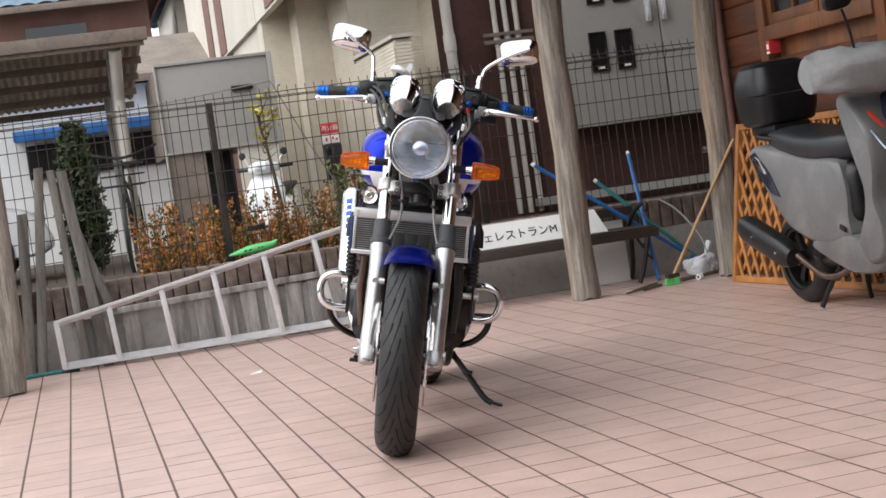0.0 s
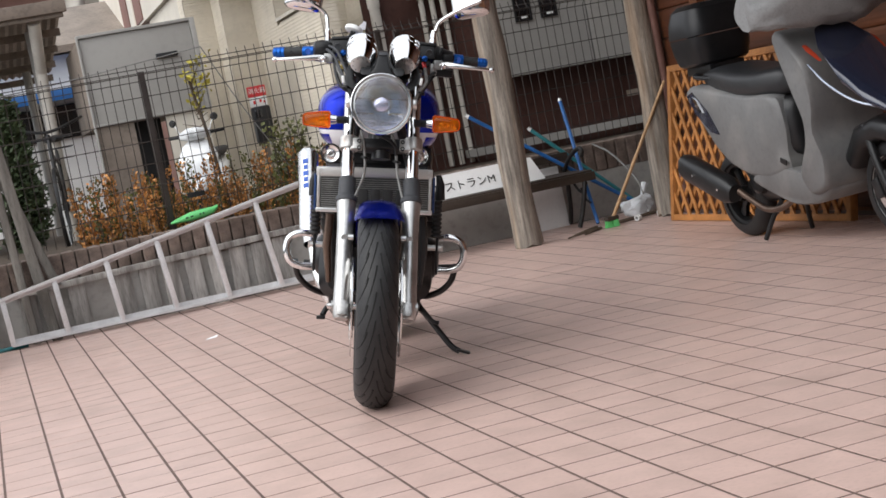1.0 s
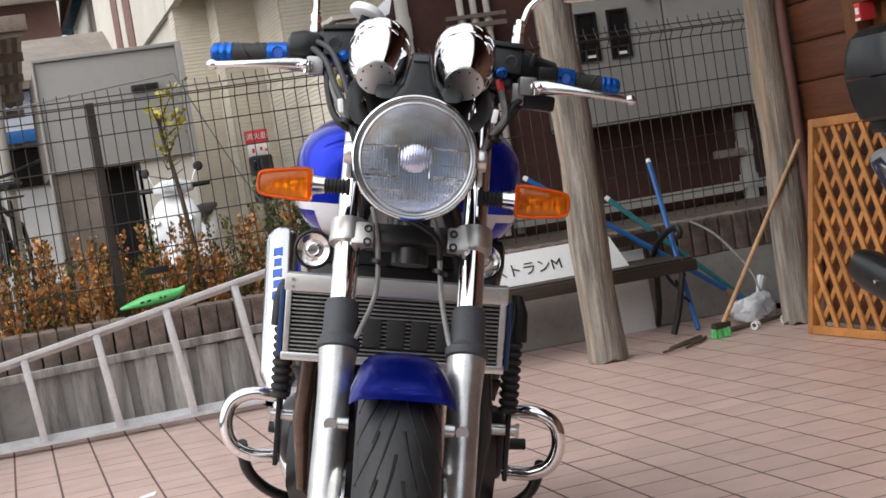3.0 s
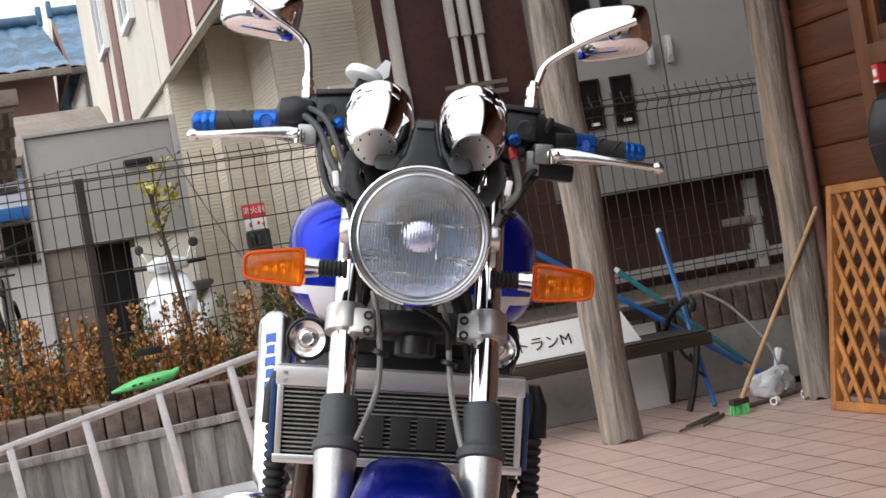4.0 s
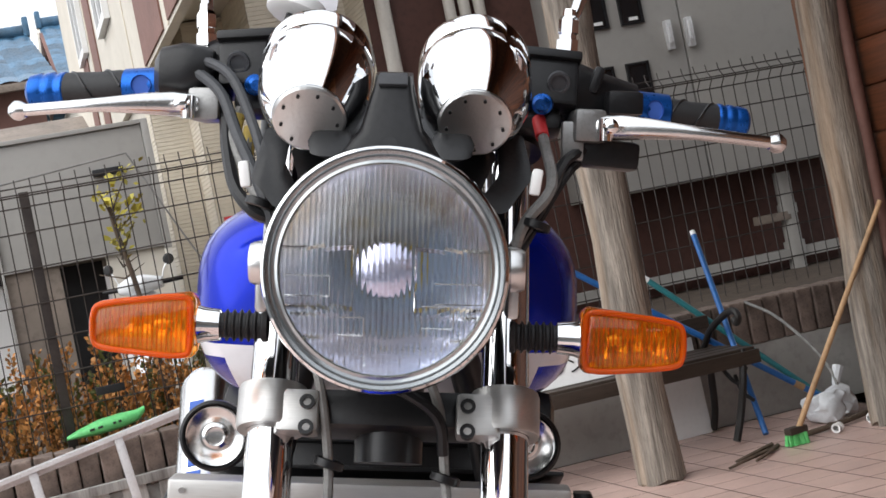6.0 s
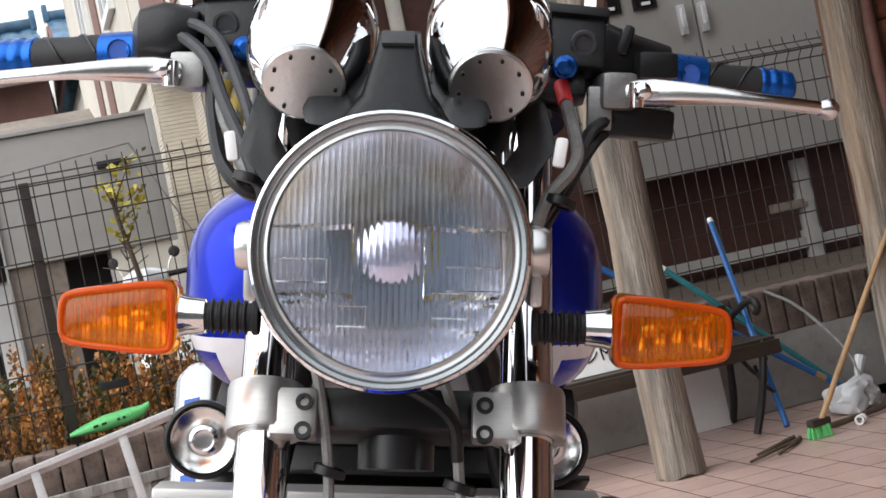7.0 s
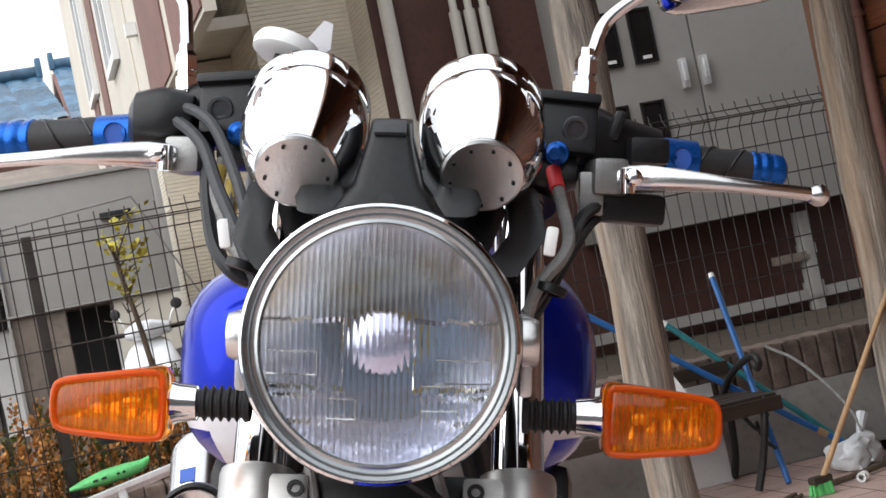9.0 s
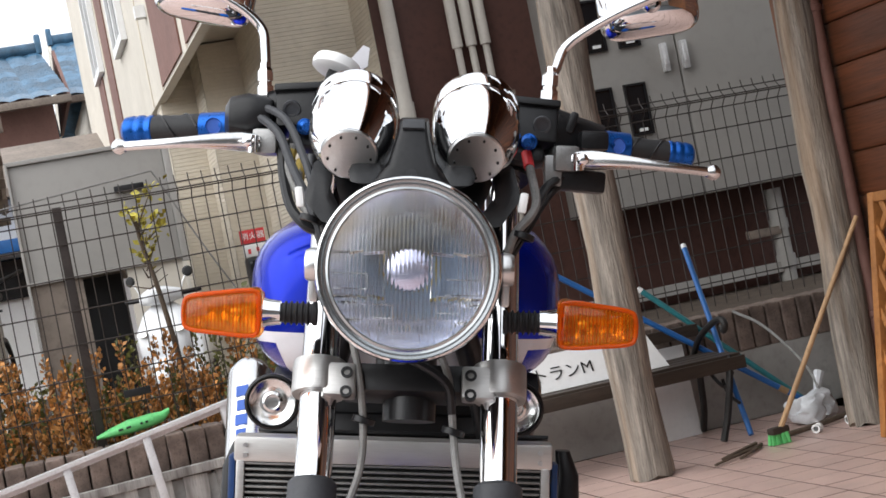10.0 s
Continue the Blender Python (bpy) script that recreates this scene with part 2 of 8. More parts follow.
def shaped(bm, amp, scale, seed=0.0, verts=None):
    """Uneven, worn surface: pushes the points about by noise."""
    for v in (verts or bm.verts):
        v.co += Vector(noise.noise_vector(v.co * scale + Vector((seed, seed * 1.7, seed * 0.3)))) * amp


def text_mesh(body, size, extrude=0.0006):
    cu = bpy.data.curves.new("text", "FONT")
    cu.body, cu.size, cu.extrude, cu.align_x, cu.align_y = body, size, extrude, "LEFT", "CENTER"
    tmp = bpy.data.objects.new("text", cu)
    me = bpy.data.meshes.new_from_object(tmp)
    bpy.data.objects.remove(tmp)
    return me


def text_part(name, body, size, m, material, parent):
    """Raised writing, one mesh for each character, centred on m."""
    def wide(txt):
        xs = [v.co.x for v in text_mesh(txt, size).vertices]
        return max(xs) - min(xs)
    bare = wide("MM")
    steps = [wide("M" + body[:k] + "M") - bare for k in range(len(body) + 1)]
    for k, ch in enumerate(body):
        me = text_mesh(ch, size)
        me.materials.append(material)
        ob = new(name, me)
        ob.parent = parent
        ob.matrix_local = m @ Matrix.Translation((steps[k] - steps[-1] / 2, 0, 0))


def outline(pts, per=4):
    """Closed smooth curve through the points of a side view."""
    out, n = [], len(pts)
    for k in range(n):
        p0, p1, p2, p3 = (Vector(pts[(k + q) % n]) for q in (-1, 0, 1, 2))
        for s in range(per):
            f = s / per
            out.append(p1 + (p2 - p0) * 0.36 * f + (3 * (p2 - p1) - 0.72 * (p2 - p0) - 0.36 * (p3 - p1)) * f * f + (2 * (p1 - p2) + 0.36 * (p2 - p0) + 0.36 * (p3 - p1)) * f ** 3)
    return out


def side_form(pts, w, shrink=0.90):
    """Body panel: a side outline carried across the width, with rounded shoulders."""
    bm = BM()
    ring = outline(pts)
    c = sum(ring, Vector((0, 0))) / len(ring)
    rows = []
    for x, g in ((-w, shrink), (-w * 0.96, shrink * 0.4 + 0.6), (-w * 0.86, 1.0), (w * 0.86, 1.0), (w * 0.96, shrink * 0.4 + 0.6), (w, shrink)):
        rows.append([bm.verts.new((x, c.x + (p.x - c.x) * g, c.y + (p.y - c.y) * g)) for p in ring])
    n = len(ring)
    for p, q in zip(rows, rows[1:]):
        for k in range(n):
            bm.faces.new((p[k], p[(k + 1) % n], q[(k + 1) % n], q[k]))
    bm.faces.new(rows[0])
    bm.faces.new(rows[-1][::-1])
    return bm


# ---------------------------------------------------------------- the large structure
def ground_sheet():
    bm = BM()
    n = 40
    vs = [[bm.verts.new((-160 + 320 * i / n, -160 + 320 * j / n, -0.06)) for j in range(n + 1)] for i in range(n + 1)]
    for i in range(n):
        for j in range(n):
            bm.faces.new((vs[i][j], vs[i + 1][j], vs[i + 1][j + 1], vs[i][j + 1]))
    tagged(part("ground", bm, M["asphalt"], smooth=0), "grey asphalt ground of the street and lots", "ground", kind="structure")
    bm = BM()
    span(bm, (-6.5, 4.98, -0.05), (9.0, 40, 0.38))
    tagged(part("ground_neighbour_lot", bm, M["soil"], smooth=0), "raised earth lot behind the low wall", "ground", kind="structure")
    bm = BM()
    span(bm, (-4.6, -2.32, -0.05), (2.79, -1.952, 0.0), 0.01)
    tagged(part("kerb", bm, M["kerb"]), "blue-grey stone edging strip beside the tiles", "kerb", kind="structure")


def reflection_wall():
    """Unseen wall, added to close the place behind the viewpoint and darken reflections."""
    bm = BM()
    span(bm, (-13.0, -14.4, -0.1), (18.0, -14.1, 5.2), 0.02)
    tagged(part("wall_south", bm, M["reflection_plaster"]), "plain unseen wall added to darken reflections", "wall", kind="structure")


reflection_wall()


def retaining_wall():
    bm = BM()
    span(bm, (-4.6, 4.80, 0), (4.6, 4.98, 0.288), 0.008)
    wall = tagged(part("wall_back", bm, M["concrete"]), "low stained concrete retaining wall with a split-stone course on top", "wall", kind="structure")
    rnd = random.Random(4)
    metas = []
    for k in range(3):
        bm = BM()
        vs = box(bm, (0, 0, 0.090), (0.068, 0.17, 0.175), None, 0.008)
        shaped(bm, 0.006, 22, k * 3.1)
        me = bpy.data.meshes.new("stone_block")
        bm.to_mesh(me)
        bm.free()
        me.materials.append(M["stone"])
        metas.append(me)
    x = -2.1
    while x < 3.5:
        st = new("stone_block", rnd.choice(metas))
        st.parent = wall
        st.location = (x, 4.885 + rnd.uniform(-0.006, 0.006), 0.285)
        x += 0.0745


def pergola():
    t = thing("pergola", "weathered round log posts carrying a dark brown beam", "pergola")
    for name, x, y, r, h, sq, lean in (("post", -1.345, 3.96, 0.092, 2.35, True, 0.025), ("post", 1.752, 4.02, 0.078, 2.3, False, 0.0), ("post", 2.640, 4.03, 0.072, 2.3, False, 0.022)):
        bm = BM()
        secs = []
        for i in range(15):
            z = h * i / 14
            k = r * (1.0 + 0.05 * math.sin(i * 1.9 + x)) * (1.0 - 0.05 * i / 14)
            secs.append(((x + lean * z + 0.006 * math.sin(i * 1.1 + x), y + 0.004 * math.cos(i), z), (k, 0, 0), (0, k, 0), 4.5 if sq else 2.1))
        loft(bm, secs, n=22)
        shaped(bm, 0.0035, 14, x)
        # split, frayed foot
        rnd = random.Random(int(x * 10) + 40)
        for v in bm.verts:
            if v.co.z < 0.03:
                v.co.z += 0.045 * abs(noise.noise(v.co * 60))
            v.co.z = max(v.co.z, 0.0)
        part("post", bm, M["pole"], t, "grey weathered log post with frayed foot")
        if not sq:
            for j in range(9):
                bm = BM()
                a = rnd.uniform(0, 6.28)
                rod(bm, (x + math.cos(a) * r * 0.8, y + math.sin(a) * r * 0.8, 0.0), (x + math.cos(a) * r * 0.85, y + math.sin(a) * r * 0.85, 0.05), 0.012, 0.009, 6)
                part("splinter", bm, M["pole"], t)
    bm = BM()
    span(bm, (-3.6, 3.97, 2.135), (2.95, 4.11, 2.33), 0.008)
    part("beam", bm, M["beam"], t, "dark brown beam")


HX = 2.80   # log house wall


def log_house():
    """Board wall along the x = HX plane with a window opening and trim."""
    wy0, wy1, wz0, wz1 = 2.28, 3.42, 1.30, 2.25
    bm = BM()
    # the run beyond y = -1.3 is unseen, added for dark reflections
    for lo, hi in (((HX, -10.0, 0), (HX + 0.12, wy0, 3.0)), ((HX, wy1, 0), (HX + 0.12, 4.3, 3.0)), ((HX, wy0, 0), (HX + 0.12, wy1, wz0)), ((HX, wy0, wz1), (HX + 0.12, wy1, 3.0))):
        span(bm, lo, hi)
    wall = tagged(part("wall_log_house", bm, M["log_trim"], smooth=0), "dark stained log-board house wall", "wall", kind="structure")
    # end wall and plain back so that the house is closed, drawn out unseen for reflections
    bm = BM()
    span(bm, (HX, 4.30, 0), (7.0, 4.42, 3.0))
    span(bm, (6.9, -10.0, 0), (7.02, 4.3, 3.0))
    span(bm, (HX, -10.12, 0), (7.02, -10.0, 3.0))
    # unseen wide, steep roof added to shade the right side and darken chrome
    poly(bm, [(HX - 1.60, -10.6, 2.45), (5.0, -10.6, 6.6), (5.0, 4.8, 6.6), (HX - 1.60, 4.8, 2.45)], 0.12, (0, 0, 1))
    poly(bm, [(5.0, -10.6, 6.6), (8.0, -10.6, 2.62), (8.0, 4.8, 2.62), (5.0, 4.8, 6.6)], 0.12, (0, 0, 1))
    tagged(part("wall_house_shell", bm, M["log_trim"], smooth=0), "plain brown log house shell with an unseen roof added for shade", "wall", kind="structure")
    rnd = random.Random(11)
    h = 0.163
    cache = {}
    for i in range(18):
        z = 0.02 + i * h
        segs = [(-1.3, 4.3)]
        if z + h > wz0 and z < wz1 - 0.02:
            segs = [(-1.3, wy0), (wy1, 4.3)]
        for a, b in segs:
            cuts = [a] + sorted(rnd.uniform(a + 0.5, b - 0.3) for _ in range(1 if b - a > 1.6 else 0)) + [b]
            for p, q in zip(cuts, cuts[1:]):
                bm = BM()
                secs = []
                steps = max(2, int((q - p) / 0.35))
                for s in range(steps + 1):
                    y = p + 0.002 + (q - p - 0.004) * s / steps
                    secs.append(((HX - 0.010, y, z + h / 2), (0.020, 0, 0), (0, 0, h / 2 - 0.002), 7))
                loft(bm, secs, n=14)
                part("log_board", bm, M["log"], wall)
    # window
    win = tagged(thing("window_1", "", "", kind="structure"), "wooden casement window with small panes in the log wall", "window", kind="structure")
    bm = BM()
    for y, z0 in ((wy1 + 0.035, 1.02), (wy0 - 0.035, 1.04)):
        span(bm, (HX - 0.075, y - 0.045, z0), (HX - 0.006, y + 0.045, 2.45), 0.006)
    part("jamb", bm, M["log_trim"], win)
    bm = BM()
    span(bm, (HX - 0.085, wy0 + 0.012, wz0 - 0.05), (HX - 0.004, wy1 - 0.012, wz0 + 0.028), 0.006)
    part("sill", bm, M["log_trim"], win)
    ym = (wy0 + wy1) / 2
    for a, b in ((wy0, ym), (ym, wy1)):
        bm = BM()
        f = 0.055
        span(bm, (HX - 0.05, a + 0.006, wz0 + 0.03), (HX - 0.005, a + f, wz1), 0.004)
        span(bm, (HX - 0.05, b - f, wz0 + 0.03), (HX - 0.005, b - 0.006, wz1), 0.004)
        span(bm, (HX - 0.048, a + f, wz0 + 0.03), (HX - 0.007, b - f, wz0 + 0.09), 0.004)
        span(bm, (HX - 0.048, a + f, wz1 - 0.06), (HX - 0.007, b - f, wz1), 0.004)
        fr = part("sash", bm, M["log_trim"], win)
        bm = BM()
        c = (a + b) / 2
        span(bm, (HX - 0.042, c - 0.012, wz0 + 0.09), (HX - 0.012, c + 0.012, wz1 - 0.06), 0.002)
        for zz in (1.62, 1.91):
            span(bm, (HX - 0.040, a + f, zz - 0.011), (HX - 0.014, b - f, zz + 0.011), 0.002)
        part("glazing_bar", bm, M["log_trim"], fr)
        bm = BM()
        span(bm, (HX - 0.026, a + f, wz0 + 0.09), (HX - 0.022, b - f, wz1 - 0.06))
        part("pane", bm, M["darkglass"], fr, "dark reflecting glass")
    # small red notices
    for y, z, s in ((3.36, 1.215, 0.045), (2.16, 1.60, 0.045), (2.75, 1.62, 0.03)):
        st = thing("wall_notice", "small red and white notice stuck to the house wall", "notice", group="red notices on the house")
        bm = BM()
        span(bm, (HX - 0.095, y - s * 0.42, z - s * 0.75), (HX - 0.03, y + s * 0.42, z + s * 0.75), 0.001)
        part("card", bm, M["red"], st)
        bm = BM()
        span(bm, (HX - 0.0975, y - s * 0.25, z - s * 0.2), (HX - 0.0952, y + s * 0.25, z + s * 0.35))
        span(bm, (HX - 0.0975, y - s * 0.40, z - s * 0.72), (HX - 0.0952, y + s * 0.40, z - s * 0.52))
        part("print", bm, M["white"], st)
    # downpipe
    dp = thing("downpipe", "reddish brown metal downpipe on the house corner", "downpipe")
    bm = BM()
    rod(bm, (HX - 0.07, 3.985, 0.0), (HX - 0.07, 3.985, 2.95), 0.026, n=16)
    part("pipe", bm, M["redbrown"], dp)
    for z in (0.4, 1.55, 2.6):
        bm = BM()
        lathe(bm, [(0.027, -0.014), (0.031, -0.012), (0.031, 0.012), (0.027, 0.014)], (HX - 0.07, 3.985, z), n=16)
        span(bm, (HX - 0.05, 3.975, z - 0.008), (HX - 0.02, 3.995, z + 0.008))
        part("bracket", bm, M["redbrown"], dp)


def apartment():
    """Cream and brown apartment block with a stepped side, seen over the fence."""
    t = thing("apartment_building", "cream sided apartment block with dark brown bays and grey cabinets", "building")
    Z1 = 7.5
    # plan of the stepped side: each bay is a bright flank and a recessed front
    def slab_wall(name, lo, hi, m, label=""):
        bm = BM()
        span(bm, lo, hi)
        return part(name, bm, m, t, label, smooth=0)

    slab_wall("wall_brown", (2.012, 7.6, 0.3), (8.5, 7.75, Z1), M["brown"], "dark brown vertical cladding")
    # ribbed siding: west faces and recessed front faces
    def siding(name, x0, y0, x1, y1, z0, z1, m=M["siding"]):
        bm = BM()
        d = Vector((x1 - x0, y1 - y0, 0))
        ln = d.length
        d.normalize()
        nrm = Vector((d.y, -d.x, 0))
        p = 0.026
        k = int((z1 - z0) / p)
        prof = []
        for i in range(k):
            z = z0 + i * p
            prof += [(0.0, z), (0.0040, z + 0.003), (0.0022, z + p - 0.002)]
        a = [bm.verts.new(Vector((x0, y0, z)) + nrm * o) for o, z in prof]
        b = [bm.verts.new(Vector((x1, y1, z)) + nrm * o) for o, z in prof]
        for i in range(len(a) - 1):
            bm.faces.new((a[i], a[i + 1], b[i + 1], b[i]))
        ob = part(name, bm, m, t, smooth=0)
        return ob
    flank = [(2.012, 7.60), (2.012, 8.07), (1.435, 8.07), (1.435, 8.97), (1.166, 8.97), (1.166, 9.40), (0.925, 9.40), (0.925, 9.70)]
    for (xa, ya), (xb, yb) in zip(flank, flank[1:]):
        siding("siding", xb, yb, xa, ya, 0.3, Z1 if xb > 1.2 else 2.62)
    # low wall running forward from the second flank
    siding("siding", 1.435, 8.07, 1.435, 6.55, 0.3, 1.78)
    siding("siding", 1.435, 6.55, 1.56, 6.55, 0.3, 1.78)
    slab_wall("low_wall", (1.45, 6.565, 0.3), (1.56, 8.06, 1.775), M["siding"])
    slab_wall("wall_cap", (1.42, 6.53, 1.785), (1.58, 8.06, 1.81), M["cream"])
    for lo, hi in (((2.03, 7.62, 0.3), (8.5, 12.0, Z1 - 0.1)), ((1.455, 8.09, 0.3), (2.028, 12.0, Z1 - 0.1)), ((1.186, 8.99, 0.3), (1.453, 12.0, 2.62)), ((0.945, 9.42, 0.3), (1.184, 12.0, 2.62))):
        slab_wall("core", lo, hi, M["cream"])
    # upper storey wall over the open ground floor, with its soffit
    slab_wall("upper_wall", (0.90, 6.15, 2.335), (0.96, 16.0, Z1), M["cream"], "cream plastered upper wall")
    slab_wall("soffit", (0.962, 8.10, 2.63), (1.433, 16.0, 2.70), M["cream"])
    slab_wall("ground_wall", (0.96, 12.1, 0.3), (1.10, 16.0, 2.33), M["redbrown"])
    for y0, y1 in ((6.16, 7.38), (7.64, 8.83), (12.07, 12.67), (13.3, 13.9)):
        slab_wall("brown_panel", (0.888, y0, 2.36), (0.899, y1, Z1), M["redbrown"], "red-brown wall panel")
    for y0 in (7.40, 8.86, 9.58, 12.80):
        slab_wall("wall_joint", (0.893, y0, 2.345), (0.899, y0 + 0.03, Z1), M["siding"])
    slab_wall("vent_cap", (0.83, 9.02, 2.86), (0.898, 9.10, 2.94), M["white"], "small white vent cap")
    for y, z in ((10.48, 3.0), (13.0, 3.2), (10.48, 5.4), (13.0, 5.4)):
        bm = BM()
        for a, b in (((0.85, y, z), (0.898, y + 0.06, z + 1.1)), ((0.85, y + 0.78, z), (0.898, y + 0.84, z + 1.1)), ((0.85, y + 0.06, z), (0.898, y + 0.78, z + 0.06)), ((0.85, y + 0.06, z + 1.04), (0.898, y + 0.78, z + 1.1)), ((0.85, y + 0.39, z + 0.06), (0.898, y + 0.45, z + 1.04))):
            span(bm, a, b)
        w = part("window", bm, M["white"], t, "white framed window", smooth=0)
        bm = BM()
        span(bm, (0.872, y + 0.06, z + 0.06), (0.880, y + 0.78, z + 1.04))
        part("pane", bm, M["darkglass"], w, smooth=0)
    # end wall of the far part with its brown stripe
    slab_wall("end_wall", (0.90, 16.01, 0.3), (6.0, 16.2, Z1), M["cream"])
    # roof
    slab_wall("roof", (0.8, 7.4, Z1), (8.7, 16.4, Z1 + 0.18), M["tin"])
    # pipes on the brown bay
    for x, r, z0, elbow in ((2.095, 0.042, 0.9, False), (2.475, 0.022, 0.4, True), (2.562, 0.022, 0.4, True), (2.650, 0.022, 0.4, True)):
        bm = BM()
        rod(bm, (x, 7.53, z0), (x, 7.53, Z1 - 0.2), r, n=14)
        if elbow:
            rod(bm, (x, 7.53, 1.72), (x, 7.53, 1.80), r * 1.25, n=14)
            rod(bm, (x, 7.53, 2.12), (x, 7.53, 2.42), r * 1.5, n=14)
        else:
            rod(bm, (x, 7.53, 1.72), (x, 7.53, 1.85), r * 1.18, n=14)
        part("pipe", bm, M["pvc"], t, "cream plastic pipe")
    bm = BM()
    span(bm, (2.36, 7.49, 1.735), (2.76, 7.515, 1.765))
    span(bm, (2.36, 7.49, 1.795), (2.76, 7.515, 1.82))
    part("pipe_bracket", bm, M["tin"], t)
    # grey meter cabinet
    bm = BM()
    span(bm, (2.98, 7.30, 0.995), (3.735, 7.60, 3.6), 0.006)
    part("cabinet_door", bm, M["cabinet"], t, "plain grey steel cabinet door")
    bm = BM()
    span(bm, (3.745, 7.30, 0.995), (5.2, 7.60, 3.6), 0.006)
    part("cabinet_door", bm, M["cabinet"], t, "plain grey steel cabinet door")
    for x in (3.645, 3.775):
        bm = BM()
        span(bm, (x - 0.018, 7.262, 1.75), (x + 0.018, 7.302, 1.92), 0.006)
        span(bm, (x - 0.010, 7.245, 1.79), (x + 0.010, 7.27, 1.90), 0.004)
        part("handle", bm, M["alu"], t, "bright latch handle")
    for x, z in ((3.350, 1.405), (3.135, 1.405), (3.375, 1.93), (3.16, 1.93), (3.375, 2.45), (3.16, 2.45), (3.86, 2.45)):
        bm = BM()
        for a, b in (((0, 0), (0.014, 0.31)), ((0.126, 0), (0.14, 0.31)), ((0.014, 0), (0.126, 0.014)), ((0.014, 0.296), (0.126, 0.31))):
            span(bm, (x + a[0], 7.282, z + a[1]), (x + b[0], 7.301, z + b[1]))
        w = part("meter_window", bm, M["blackpaint"], t, "black framed meter window", smooth=0)
        bm = BM()
        span(bm, (x + 0.014, 7.290, z + 0.014), (x + 0.126, 7.296, z + 0.296))
        part("pane", bm, M["darkglass"], w, smooth=0)
        bm = BM()
        span(bm, (x + 0.05, 7.278, z + 0.022), (x + 0.10, 7.289, z + 0.04))
        part("meter_tag", bm, M["white"], w, smooth=0)
    # lower rail and vent pipe of the bay
    bm = BM()
    span(bm, (2.6, 7.42, 0.44), (6.0, 7.52, 0.50))
    part("sill_rail", bm, M["cabinet"], t, smooth=0)
    bm = BM()
    rod(bm, (4.25, 7.45, 0.3), (4.25, 7.45, 0.95), 0.05, n=16)
    rod(bm, (4.25, 7.45, 0.46), (4.25, 7.45, 0.54), 0.062, n=16)
    rod(bm, (4.25, 7.45, 0.70), (4.25, 7.45, 0.76), 0.058, n=16)
    part("vent_pipe", bm, M["cabinet"], t)
    bm = BM()
    span(bm, (4.02, 7.40, 0.67), (4.24, 7.46, 0.72), 0.005)
    part("lock_bracket", bm, M["tin"], t)
    # fire extinguisher box with its red notice
    fx = thing("extinguisher_box", "black box under a red notice board by the apartment wall", "notice board")
    bm = BM()
    span(bm, (1.085, 7.80, 0.38), (1.13, 7.83, 1.30))
    part("stake", bm, M["tin"], fx)
    bm = BM()
    span(bm, (1.035, 7.775, 1.225), (1.178, 7.798, 1.308), 0.002)
    part("red_board", bm, M["red"], fx)
    text_part("character", "消火器", 0.046, Matrix.Translation((1.1065, 7.773, 1.268)) @ Euler((radians(90), 0, 0)).to_matrix().to_4x4(), M["white"], fx)
    bm = BM()
    span(bm, (1.04, 7.775, 1.150), (1.174, 7.798, 1.222), 0.002)
    part("pale_board", bm, M["white"], fx)
    for k, (x, z) in enumerate(((1.065, 1.168), (1.115, 1.178), (1.145, 1.170))):
        bm = BM()
        span(bm, (x, 7.771, z), (x + 0.016, 7.776, z + 0.028 - 0.006 * k))
        part("red_stroke", bm, M["red"], fx, smooth=0)
    bm = BM()
    span(bm, (1.040, 7.73, 0.86), (1.180, 7.84, 1.148), 0.02)
    bx = part("black_box", bm, M["blackpaint"], fx)
    bm = BM()
    span(bm, (1.056, 7.726, 1.06), (1.112, 7.7295, 1.125), 0.001)
    part("box_window", bm, M["darkglass"], bx)


ground_sheet()
retaining_wall()
pergola()
log_house()
apartment()


